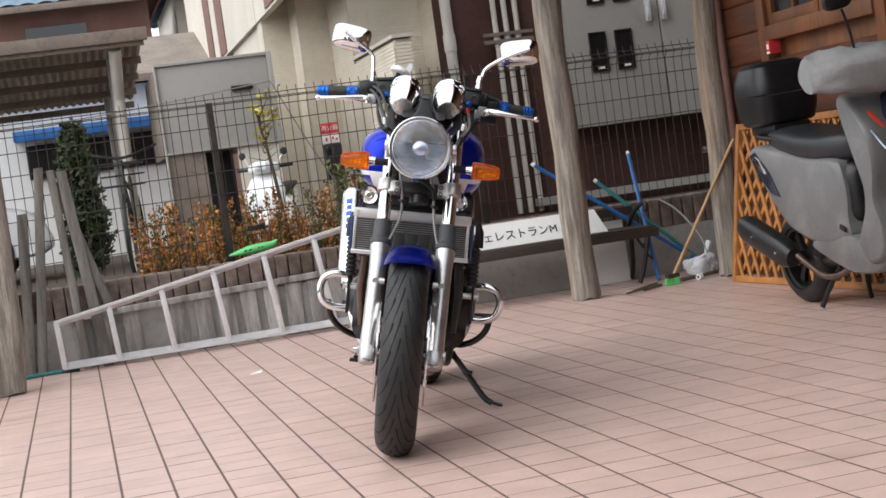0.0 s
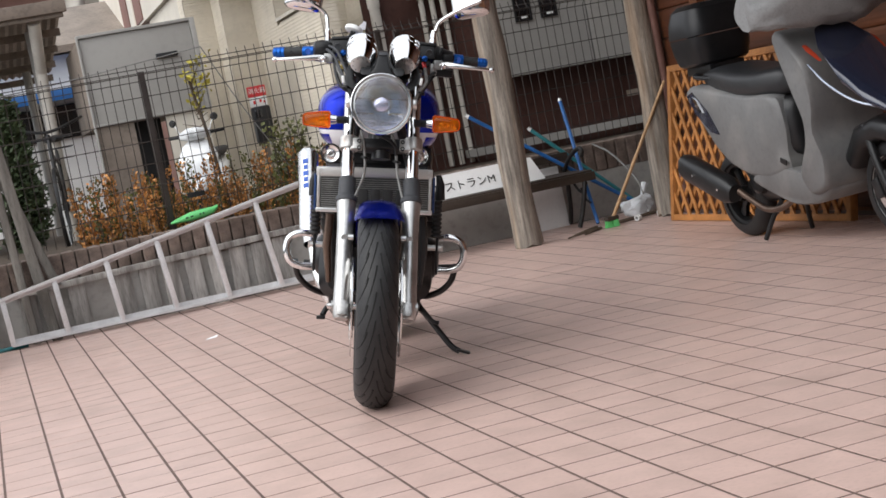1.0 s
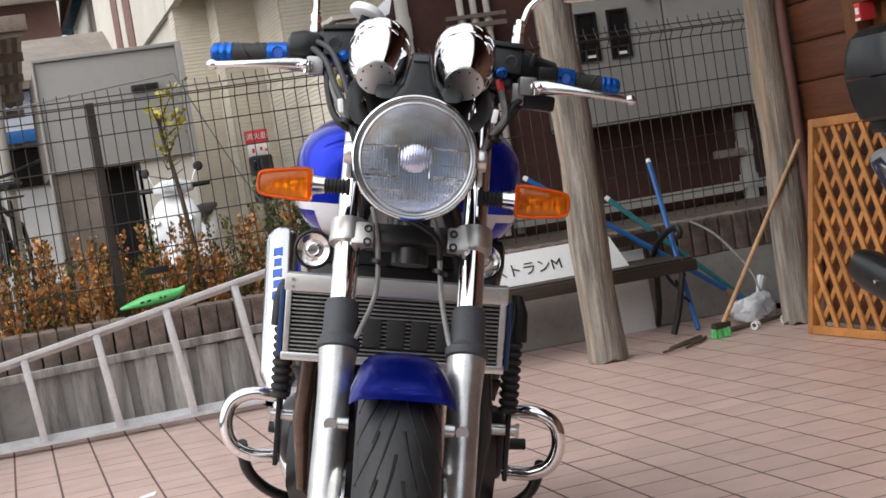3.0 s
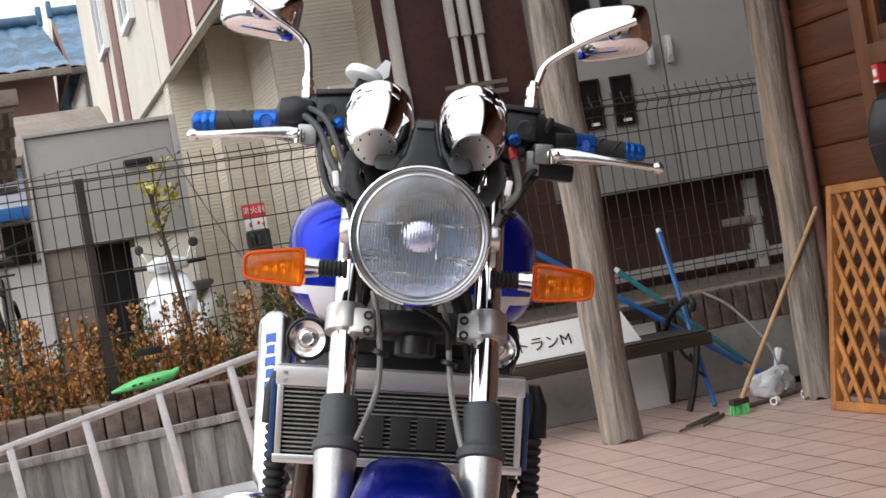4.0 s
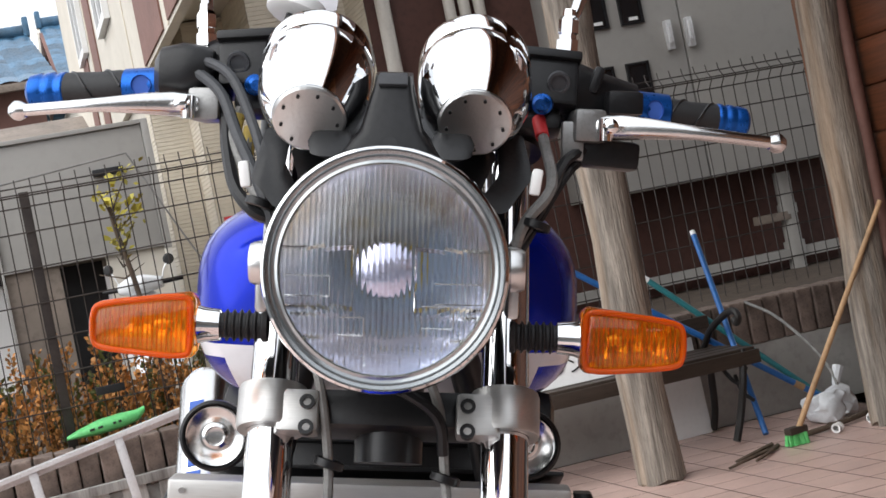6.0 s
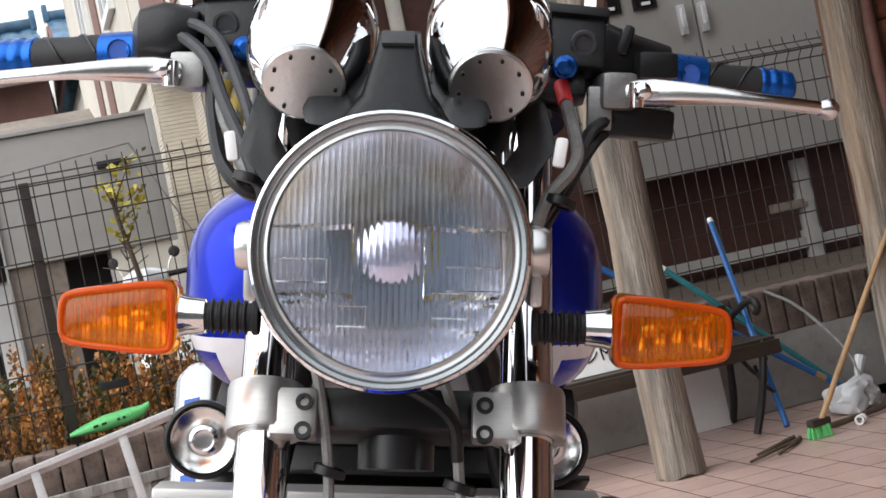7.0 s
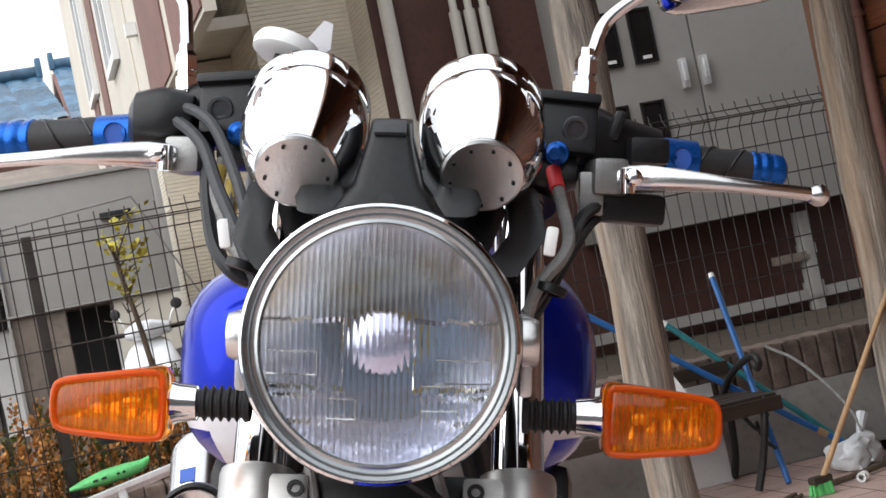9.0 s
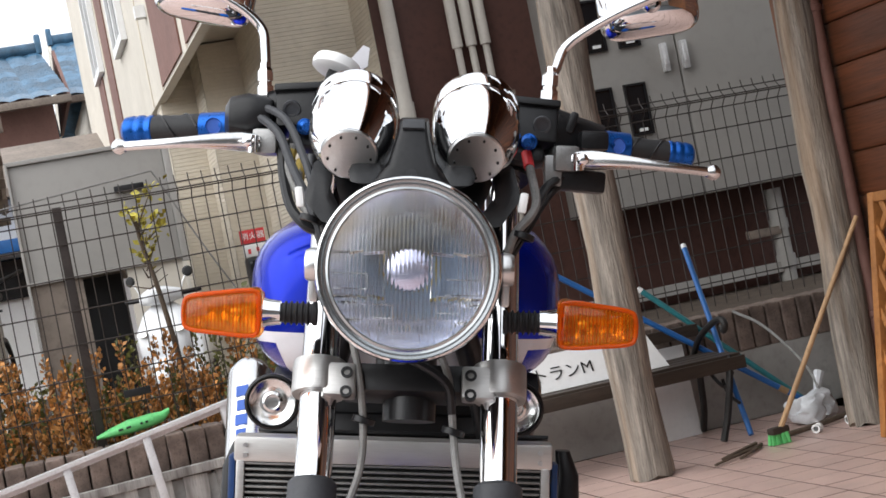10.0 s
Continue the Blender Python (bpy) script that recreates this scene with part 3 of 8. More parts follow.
# ---------------------------------------------------------------- the motorcycle
M.update({
    "chrome": mat("chrome", (0.78, 0.785, 0.79), 0.05, 1.0, vary=0.02, scale=10),
    "satin": mat("satin_alloy", (0.70, 0.70, 0.69), 0.20, 1.0, vary=0.06, scale=25, bump=0.03, bscale=300),
    "legalloy": mat("aged_cast_leg", (0.50, 0.495, 0.485), 0.30, 0.85, vary=0.2, scale=22, bump=0.08, bscale=200, stain=(0.25, 0.24, 0.22), stain_amt=0.5, stain_scale=14),
    "mattealloy": mat("brushed_matte_alloy", (0.56, 0.55, 0.53), 0.40, 0.9, vary=0.08, scale=30, stretch=(0.2, 1, 3), bump=0.06, bscale=300),
    "casting": mat("cast_alloy", (0.66, 0.66, 0.65), 0.30, 1.0, vary=0.06, scale=30, bump=0.05, bscale=400),
    "perch": mat("dull_cast_alloy", (0.30, 0.30, 0.295), 0.42, 0.8, vary=0.15, scale=40, bump=0.08, bscale=300),
    "blue": mat("candy_blue_paint", (0.004, 0.018, 0.36), 0.22, 0.65, vary=0.10, scale=4, coat=0.22, spec=0.2),
    "whitepaint": mat("pearl_white_paint", (0.68, 0.67, 0.70), 0.25, vary=0.04, coat=0.8),
    "rubber": mat("tyre_rubber", (0.013, 0.013, 0.014), 0.55, vary=0.35, scale=14, bump=0.15, bscale=220, stain=(0.034, 0.031, 0.028), stain_amt=0.35, stain_scale=9),
    "groove": mat("tread_groove", (0.006, 0.006, 0.006), 0.9),
    "black": mat("black_plastic", (0.011, 0.011, 0.012), 0.34, spec=0.35, vary=0.3, scale=20, bump=0.06, bscale=300),
    "blackmetal": mat("satin_black_metal", (0.016, 0.016, 0.017), 0.33, 0.2, vary=0.3, scale=20, bump=0.05),
    "softrubber": mat("soft_black_rubber", (0.018, 0.018, 0.019), 0.6, vary=0.25, scale=30),
    "bootgrey": mat("dark_grey_rubber", (0.045, 0.047, 0.052), 0.6, vary=0.2, scale=20),
    "anod": mat("blue_anodised", (0.008, 0.09, 0.38), 0.28, 0.7, vary=0.15, scale=20),
    "hose": mat("grey_hose", (0.22, 0.215, 0.205), 0.5, vary=0.3, scale=30),
    "core": mat("oil_cooler_core", (0.25, 0.25, 0.24), 0.5, 0.7, vary=0.3, scale=30),
    "header": mat("heat_tinted_steel", (0.16, 0.11, 0.085), 0.35, 0.8, vary=0.35, scale=9),
    "flange": mat("thick_glass_edge", (0.40, 0.42, 0.43), 0.22, 0.85, vary=0.08, spec=0.6),
    # brown and bluish patches in these two stand in for reflected surroundings
    "lampbowl": mat("reflection_tinted_bowl", (0.95, 0.93, 0.88), 0.16, 1.0, vary=0.06, scale=16, col2=(0.80, 0.87, 0.94), bump=0.1, bscale=90, stain=(0.56, 0.38, 0.16), stain_amt=1.0, stain_scale=12, rvary=0.4),
    "reflector": mat("reflector", (0.84, 0.83, 0.80), 0.05, 1.0, vary=0.12, scale=14, stain=(0.42, 0.31, 0.18), stain_amt=0.6, stain_scale=16),
    "lavender": mat("lavender_glare", (0.62, 0.62, 0.80), 0.15, 0.8, vary=0.12, scale=60),
    "amberframe": mat("orange_lens_rim", (0.88, 0.15, 0.008), 0.18, vary=0.1, coat=0.15, trans=0.6, ior=1.25),
    "yellowtie": mat("yellow_sleeve", (0.52, 0.38, 0.08), 0.5, vary=0.2),
    "bluemark": mat("blue_print", (0.03, 0.10, 0.42), 0.5, vary=0.1),
    "frameblue": mat("dark_blue_frame_paint", (0.012, 0.04, 0.13), 0.35, vary=0.2, scale=12),
    "greymark": mat("dark_print", (0.018, 0.018, 0.018), 0.6, vary=0.1),
})


def glass_mat(name, col, rough=0.0, ior=1.45):
    m = bpy.data.materials.new(name)
    m.use_nodes = True
    b = m.node_tree.nodes["Principled BSDF"]
    b.inputs["Base Color"].default_value = (*col, 1)
    b.inputs["Transmission Weight"].default_value = 1.0
    b.inputs["Roughness"].default_value = rough
    b.inputs["IOR"].default_value = ior
    return m


M["glass"] = glass_mat("clear_fluted_glass", (0.97, 0.98, 0.98), 0.0, 1.42)
M["bulbglass"] = mat("pale_blue_bulb", (0.62, 0.74, 0.95), 0.15, 0.2, vary=0.05, coat=0.4)
M["amber"] = mat("amber_lens", (1.0, 0.33, 0.012), 0.05, vary=0.04, scale=30, trans=0.97, ior=1.16, coat=0.45)
M["amberrib"] = mat("amber_rib", (0.95, 0.30, 0.03), 0.1, vary=0.05, trans=0.8, ior=1.3)
M["sigreflector"] = mat("signal_reflector", (0.92, 0.90, 0.86), 0.12, 0.95, vary=0.1, scale=40, bump=0.25, bscale=160)
M["bulb"] = mat("bulb_glass", (0.75, 0.75, 0.70), 0.1, 0.6, vary=0.05)

BIKE = Matrix.Translation((-0.110, 0.389, 0.0)) @ Euler((0, 0, radians(-15.95))).to_matrix().to_4x4() @ Euler((0, radians(13.0), 0)).to_matrix().to_4x4()
AX = 0.302      # front axle height
RK = 0.455      # fork: run back per metre of height


def fork_y(z):
    return (z - AX) * RK - 0.005


def wheel(parent, y, z, R, w, rim_r, name, front):
    """Tyre with dark strips for tread grooves, alloy rim with spokes, hub and brake discs."""
    e = new(name)
    e.parent = parent
    bm = BM()
    h = w / 2
    prof = []
    depth = 0.085 if front else 0.11
    for i in range(15):
        a = math.pi * i / 14
        prof.append((R - depth + depth * math.sin(a) ** 0.62, -math.cos(a) * h))
    prof += [(R - depth - 0.004, h * 0.72), (R - depth - 0.004, -h * 0.72)]
    lathe(bm, prof, (0, y, z), (1, 0, 0), n=72, closed=True)
    tyre = part("tyre", bm, M["rubber"], e, "black road tyre with slanted dark strips for grooves", smooth=50)
    # near-black strips on the tread, their colour giving the shade of cut grooves
    bm = BM()
    n = 24
    for k in range(n):
        base = 2 * math.pi * k / n
        for sgn in (-1, 1):
            for (u0, u1, da, off, rr) in ((0.08, 0.60, 0.44, 0.0, 0.0044), (0.46, 0.93, 0.24, 0.12, 0.0038)):
                pts = []
                for s in range(6):
                    f = s / 5
                    u = (u0 + (u1 - u0) * f ** 1.3) * sgn
                    a = base + off + da * f + (0.13 if sgn > 0 else 0.0)
                    t = math.asin(max(-1, min(1, u)))
                    r = R - depth + depth * math.cos(t) ** 0.62 + 0.0004 - rr * 0.45
                    pts.append((u * h, y - r * math.sin(a), z + r * math.cos(a)))
                tube(bm, pts, rr * 0.80, n=5, smooth=False, r2=rr * 0.40)
    part("tread_groove", bm, M["groove"], tyre, smooth=0)
    bm = BM()
    lathe(bm, [(rim_r, -h * 0.66), (rim_r + 0.012, -h * 0.70), (rim_r + 0.012, -h * 0.62), (rim_r - 0.012, -h * 0.3), (rim_r - 0.012, h * 0.3), (rim_r + 0.012, h * 0.62), (rim_r + 0.012, h * 0.70), (rim_r, h * 0.66), (rim_r - 0.022, h * 0.3), (rim_r - 0.022, -h * 0.3)], (0, y, z), (1, 0, 0), n=48, closed=True)
    for k in range(3):
        a = 2 * math.pi * k / 3 + 0.4
        c, s = math.cos(a), math.sin(a)
        loft(bm, [((0, y + s * r, z + c * r), (0.022, 0, 0), (0, c * wd, -s * wd), 4) for r, wd in ((0.03, 0.03), (0.10, 0.019), (rim_r - 0.012, 0.024))], n=12)
    lathe(bm, [(0.0, -0.055), (0.034, -0.055), (0.04, -0.03), (0.04, 0.03), (0.034, 0.055), (0.0, 0.055)], (0, y, z), (1, 0, 0), n=24)
    part("rim", bm, M["blackmetal"], e, "black cast alloy rim")
    for x in ((-0.073, 0.073) if front else (0.07,)):
        bm = BM()
        r0, r1 = (0.105, 0.150) if front else (0.08, 0.125)
        lathe(bm, [(r0, -0.0022), (r1, -0.0022), (r1, 0.0022), (r0, 0.0022)], (x, y, z), (1, 0, 0), n=48, closed=True)
        for k in range(5):
            a = 2 * math.pi * k / 5
            rod(bm, (x, y + 0.03 * math.sin(a), z + 0.03 * math.cos(a)), (x, y + r0 * math.sin(a + 0.3), z + r0 * math.cos(a + 0.3)), 0.006, n=8)
        part("brake_disc", bm, M["satin"], e, "drilled steel brake disc")
    return e


def motorcycle():
    b = thing("motorcycle", "blue and white naked motorcycle leaning on its side stand", "motorcycle", BIKE)
    P = lambda n, bm, m, par=b, lab="", sm=35: part(n, bm, M[m], par, lab, sm)
    fw = wheel(b, 0.0, AX, 0.303, 0.122, 0.205, "front_wheel", True)
    fw.matrix_local = Matrix.Translation((0.003, 0, 0)) @ Euler((0, 0, radians(2.4))).to_matrix().to_4x4()
    wheel(b, 1.50, AX, 0.305, 0.17, 0.20, "rear_wheel", False)
    # front mudguard
    bm = BM()
    secs = []
    for i in range(19):
        a = radians(-30 + 80 * i / 18)
        r = 0.322
        wide = 0.0735 - 0.014 * max(0.0, i / 18 - 0.25)
        rows = []
        for k in range(21):
            u = -1 + 2 * k / 20
            drop = (0.012 * u * u + 0.040 * abs(u) ** 7) * min(1.0, 0.25 + 2.2 * i / 18)
            rows.append(bm.verts.new((0.004 - math.sin(a) * 0.013 + u * wide, math.sin(a) * (r - drop), AX + math.cos(a) * (r - drop))))
        secs.append(rows)
    for p, q in zip(secs, secs[1:]):
        for k in range(20):
            bm.faces.new((p[k], p[k + 1], q[k + 1], q[k]))
    bmesh.ops.solidify(bm, geom=bm.faces[:], thickness=0.004)
    fender = P("front_mudguard", bm, "blue", b, "glossy blue front mudguard", 45)
    # forks
    for sx in (-1, 1):
        x = sx * 0.0995
        fk = new("fork")
        fk.parent = b
        d = Vector((0, RK, 1)).normalized()
        bm = BM()
        o = Vector((x, fork_y(0.265), 0.265))
        lathe(bm, [(0.0, 0), (0.020, 0), (0.026, 0.01), (0.027, 0.06), (0.0255, 0.10), (0.0255, 0.30), (0.0275, 0.34), (0.030, 0.365), (0.030, 0.378), (0.0, 0.380)], o, d, n=28)
        P("lower_leg", bm, "legalloy", fk, "satin alloy fork lower leg")
        bm = BM()
        box(bm, (x - sx * 0.004, fork_y(0.30) - 0.012, 0.295), (0.040, 0.046, 0.050), (-24, 0, 0), 0.014)
        rod(bm, (x + sx * 0.022, 0.0, AX), (x + sx * 0.031, 0.0, AX), 0.017, n=18)
        P("axle_clamp", bm, "legalloy", fk)
        bm = BM()
        for zz in (0.505,):
            rod(bm, (x - sx * 0.027, fork_y(zz) - 0.018, zz), (x - sx * 0.012, fork_y(zz) - 0.018, zz), 0.011, n=14)
            rod(bm, (x + sx * 0.0, fork_y(zz) - 0.03, zz + 0.0), (x + sx * 0.0, fork_y(zz) - 0.022, zz), 0.010, n=14)
        P("mudguard_boss", bm, "casting", fk)
        bm = BM()
        o = Vector((x, fork_y(0.606), 0.606))
        lathe(bm, [(0.029, 0.0), (0.0335, 0.004), (0.0335, 0.016), (0.029, 0.020), (0.027, 0.028), (0.0265, 0.078), (0.0235, 0.082), (0.0, 0.083)], o, d, n=28)
        P("dust_boot", bm, "bootgrey", fk, "dark rubber fork boot")
        bm = BM()
        rod(bm, (x, fork_y(0.66), 0.66), (x, fork_y(1.05), 1.05), 0.0205, n=28)
        P("stanchion", bm, "chrome", fk, "bright chrome fork tube")
        bm = BM()
        lathe(bm, [(0.0, 0.0), (0.024, 0.0), (0.024, 0.012), (0.012, 0.018), (0.0, 0.018)], Vector((x, fork_y(1.045), 1.045)), d, n=22)
        P("fork_cap", bm, "anod", fk)
        # brake caliper behind the leg
        bm = BM()
        box(bm, (x - sx * 0.028, fork_y(0.40) + 0.055, 0.385), (0.05, 0.055, 0.11), (-24, 0, 0), 0.012)
        P("brake_caliper", bm, "blackmetal", fk)
    # lower yoke: bright clamps with paired bolts, dark bridge
    yk = new("lower_yoke")
    yk.parent = b
    zc = 0.786
    for sx in (-1, 1):
        x = sx * 0.0995
        bm = BM()
        lathe(bm, [(0.021, -0.019), (0.029, -0.019), (0.030, -0.016), (0.030, 0.016), (0.029, 0.019), (0.021, 0.019)], (x, fork_y(zc), zc), (0, RK, 1), n=28)
        box(bm, (x - sx * 0.024, fork_y(zc) - 0.018, zc), (0.036, 0.022, 0.038), (-24, 0, 0), 0.005)
        cl = P("clamp", bm, "mattealloy", yk, "satin alloy fork clamp")
        bm = BM()
        for dz in (-0.010, 0.010):
            o = Vector((x - sx * 0.032, fork_y(zc + dz) - 0.029, zc + dz))
            lathe(bm, [(0.0035, 0.0), (0.0035, 0.003), (0.0066, 0.003), (0.0066, -0.004)], o, (0, -1, 0.42), n=14)
        P("bolt", bm, "blackmetal", cl)
    bm = BM()
    box(bm, (0, fork_y(zc) + 0.012, zc - 0.004), (0.15, 0.05, 0.034), (-24, 0, 0), 0.008)
    rod(bm, (0, fork_y(0.72) + 0.05, 0.74), (0, fork_y(0.82) + 0.05, 0.99), 0.03, n=20)
    P("stem", bm, "blackmetal", yk)
    bm = BM()
    for sx in (-1, 1):
        lathe(bm, [(0.021, -0.014), (0.031, -0.014), (0.031, 0.014), (0.021, 0.014)], (sx * 0.0995, fork_y(1.03), 1.03), (0, RK, 1), n=24)
    box(bm, (0, fork_y(1.03) + 0.02, 1.03), (0.16, 0.07, 0.024), (-24, 0, 0), 0.006)
    P("upper_yoke", bm, "blackmetal", b)
    # headlight
    hl = new("headlight")
    hl.parent = b
    hl.matrix_local = Matrix.Translation((0, 0.062, 0.911)) @ Matrix.Scale(0.952, 4) @ Matrix.Translation((0, -0.062, -0.914))
    c, fwd = Vector((0, 0.062, 0.914)), Vector((0, -1, 0.02)).normalized()
    bm = BM()
    lathe(bm, [(0.0940, 0.010), (0.0955, 0.0175), (0.0975, 0.0160), (0.0992, 0.008), (0.0997, -0.004), (0.0965, -0.014), (0.093, -0.014), (0.0925, 0.004)], c, fwd, n=72, closed=True)
    P("rim", bm, "chrome", hl, "polished chrome headlight rim")
    bm = BM()
    lathe(bm, [(0.0955, -0.012), (0.093, -0.045), (0.080, -0.085), (0.055, -0.115), (0.0, -0.125)], c, fwd, n=48)
    P("bucket", bm, "black", hl, "black headlight shell")
    bm = BM()
    lathe(bm, [(0.0945, 0.004), (0.0945, 0.0115), (0.0915, 0.0130), (0.0905, 0.0112), (0.0893, 0.0130), (0.0845, 0.0152), (0.0832, 0.0110), (0.0832, 0.004)], c, fwd, n=72, closed=True)
    P("glass_flange", bm, "flange", hl, "smooth grey outer edge of the lens")
    bm = BM()
    prof = []
    for i in range(14):
        r = 0.084 * i / 13
        prof.append((r, -0.062 + 0.066 * (r / 0.084) ** 2))
    lathe(bm, prof, c, fwd, n=64)
    P("reflector", bm, "lampbowl", hl, "silver parabolic reflector")
    bm = BM()
    lathe(bm, [(0.0, -0.024), (0.004, -0.025), (0.0055, -0.028), (0.0055, -0.050), (0.0, -0.051)], c, fwd, n=20)
    P("bulb", bm, "bulbglass", hl, "pale blue coated bulb")
    # oversized lavender disc and yellow ring imitate the glare round the bulb
    bm = BM()
    lathe(bm, [(0.0, -0.014), (0.015, -0.0150), (0.0215, -0.018), (0.0232, -0.023), (0.0226, -0.031), (0.0215, -0.031), (0.0215, -0.023), (0.010, -0.018)], c, fwd, n=28)
    P("bulb_shield", bm, "lavender", hl, "lavender disc imitating the bulb glare")
    bm = BM()
    lathe(bm, [(0.0070, -0.044), (0.0105, -0.045), (0.0105, -0.051), (0.0070, -0.052)], c, fwd, n=28, closed=True)
    P("bulb_collar", bm, "yellowtie", hl)
    # fluted lens
    bm = BM()
    xx, yy = Vector((1, 0, 0)), Vector((0, 0, 1))
    def flute(px, pz):
        g = 0.00042 * abs(math.sin(px * math.pi / 0.0043))
        if pz < -0.030:
            g += 0.09 * ((pz + 0.09) % 0.018)
        elif abs(px) > 0.024 and pz < 0.016:
            g -= 0.10 * (pz + 0.007)
        return g
    NX, NZ = 320, 44
    R0 = 0.0845
    front, back = {}, {}
    for i in range(NX + 1):
        px = -R0 + 2 * R0 * i / NX
        half = math.sqrt(max(1e-9, R0 * R0 - px * px))
        for j in range(NZ + 1):
            pz = -half + 2 * half * j / NZ
            rr = (px * px + pz * pz) / (R0 * R0)
            o = c + xx * px + yy * pz
            front[i, j] = bm.verts.new(o + fwd * (0.0125 + 0.017 * (1 - rr)))
            back[i, j] = bm.verts.new(o + fwd * (0.0085 + 0.017 * (1 - rr) - flute(px, pz)))
    for i in range(NX):
        for j in range(NZ):
            bm.faces.new((front[i, j], front[i + 1, j], front[i + 1, j + 1], front[i, j + 1]))
            bm.faces.new((back[i, j], back[i, j + 1], back[i + 1, j + 1], back[i + 1, j]))
        for j in (0, NZ):
            bm.faces.new((front[i, j], back[i, j], back[i + 1, j], front[i + 1, j]))
    for i in (0, NX):
        for j in range(NZ):
            bm.faces.new((front[i, j], front[i, j + 1], back[i, j + 1], back[i, j]))
    lens = part("lens", bm, M["glass"], hl, "clear fluted glass lens", smooth=25)
    lens.visible_shadow = False
    # cast cell frames on the lens
    for (x0, z0, x1, z1) in ((-0.078, -0.022, -0.042, -0.006), (0.040, -0.026, 0.078, -0.010), (0.030, -0.045, 0.055, -0.028), (-0.035, -0.052, -0.015, -0.038)):
        bm = BM()
        for p, q in (((x0, z0), (x1, z0)), ((x1, z0), (x1, z1)), ((x1, z1), (x0, z1))):
            pr = [c + xx * u + yy * v + fwd * (0.0126 + 0.017 * (1 - (u * u + v * v) / (R0 * R0))) for u, v in (p, q)]
            rod(bm, pr[0], pr[1], 0.0005, n=5)
        P("lens_line", bm, "flange", hl)
    # headlight ears
    for sx in (-1, 1):
        bm = BM()
        box(bm, (sx * 0.1045, 0.155, 0.905), (0.010, 0.09, 0.060), (0, 0, 0), 0.004)
        lathe(bm, [(0.0, 0.0), (0.016, 0.0), (0.018, -0.004), (0.018, -0.012)], (sx * 0.113, 0.105, 0.916), (sx, 0, 0), n=20)
        P("bracket", bm, "casting", hl)
    # turn signals
    for sx in (-1, 1):
        s = new("turn_signal")
        s.parent = b
        z0 = 0.860 if sx < 0 else 0.857
        y0 = 0.165
        bm = BM()
        prof = [(0.013, 0.0)]
        for k in range(6):
            prof += [(0.0135, 0.004 + k * 0.006), (0.0105, 0.006 + k * 0.006), (0.0105, 0.008 + k * 0.006), (0.0135, 0.0095 + k * 0.006)]
        lathe(bm, prof, (sx * 0.100, y0 + 0.005, z0), (sx, 0, 0), n=18)
        P("stem", bm, "softrubber", s, "ribbed black rubber stem")
        bm = BM()
        lathe(bm, [(0.010, 0.0), (0.013, 0.001), (0.0145, 0.014), (0.017, 0.022)], (sx * 0.138, y0 + 0.004, z0), (sx, 0, 0), n=22)
        P("collar", bm, "chrome", s)
        def ends(f):
            return 1 - 0.22 * max(0.0, 1 - f / 0.09) ** 2 - 0.34 * max(0.0, 1 - (1 - f) / 0.12) ** 2
        def lens_secs(g, f0, f1):
            return [((sx * (0.157 + 0.086 * f), y0 - 0.004 + 0.004 * f, z0 - 0.002 * f), (0, (0.021 - 0.004 * f) * g * ends(f), 0), (0, 0, (0.0285 - 0.0098 * f) * g * ends(f)), 3.0) for f in f0]
        bm = BM()
        loft(bm, lens_secs(1.0, [0, 0.02, 0.05, 0.09, 0.25, 0.4, 0.55, 0.7, 0.85, 0.91, 0.95, 0.98, 1.0], None), n=28)
        for v in bm.verts:
            f = (abs(v.co.x) - 0.157) / 0.086
            if v.co.y < y0 - 0.006:
                v.co.y -= 0.006 * math.sin(math.pi * max(0, min(1, f))) ** 0.5
        ln = P("amber_lens", bm, "amber", s, "amber ribbed indicator lens")
        ln.visible_shadow = False
        # raised orange rim round the front face, and fine upright ribs
        def edge(f, u, dy=0.0):
            return (sx * (0.157 + 0.086 * f), y0 - 0.0215 - 0.0045 * math.sin(math.pi * f) ** 0.5 + 0.006 * f - dy, z0 - 0.002 * f + u * (0.0268 - 0.0092 * f))
        bm = BM()
        loop = [edge(0.090, 0.90), edge(0.25, 0.97), edge(0.5, 0.97), edge(0.75, 0.97), edge(0.90, 0.90), edge(0.955, 0.66), edge(0.972, 0.0), edge(0.955, -0.66), edge(0.90, -0.90), edge(0.75, -0.97), edge(0.5, -0.97), edge(0.25, -0.97), edge(0.090, -0.90), edge(0.042, -0.72), edge(0.032, 0.0), edge(0.042, 0.72), edge(0.090, 0.90)]
        tube(bm, loop, 0.0026, n=10, per=4)
        P("lens_rim", bm, "amberframe", s, "darker orange lens rim")
        for k in range(20):
            f = 0.07 + 0.86 * k / 19
            bm = BM()
            rod(bm, edge(f, 0.90, 0.0002), edge(f, -0.90, 0.0002), 0.0007, n=6)
            P("lens_rib", bm, "amberrib", s)
        bm = BM()
        # concave reflector bowl inside the lens
        bowl = []
        for i in range(37):
            f = i / 36
            bowl.append([bm.verts.new((sx * (0.161 + 0.078 * f), y0 + 0.010 + 0.0012 * math.sin(f * 38) - 0.019 * max(abs(2 * f - 1) ** 3, abs(k / 5 - 1) ** 2), z0 - 0.002 * f + (k / 5 - 1) * (0.0255 - 0.0090 * f))) for k in range(11)])
        for p, q in zip(bowl, bowl[1:]):
            for k in range(10):
                bm.faces.new((p[k], p[k + 1], q[k + 1], q[k]))
        bmesh.ops.solidify(bm, geom=bm.faces[:], thickness=0.001)
        P("reflector", bm, "sigreflector", s, "silver reflector bowl", 60)
        bm = BM()
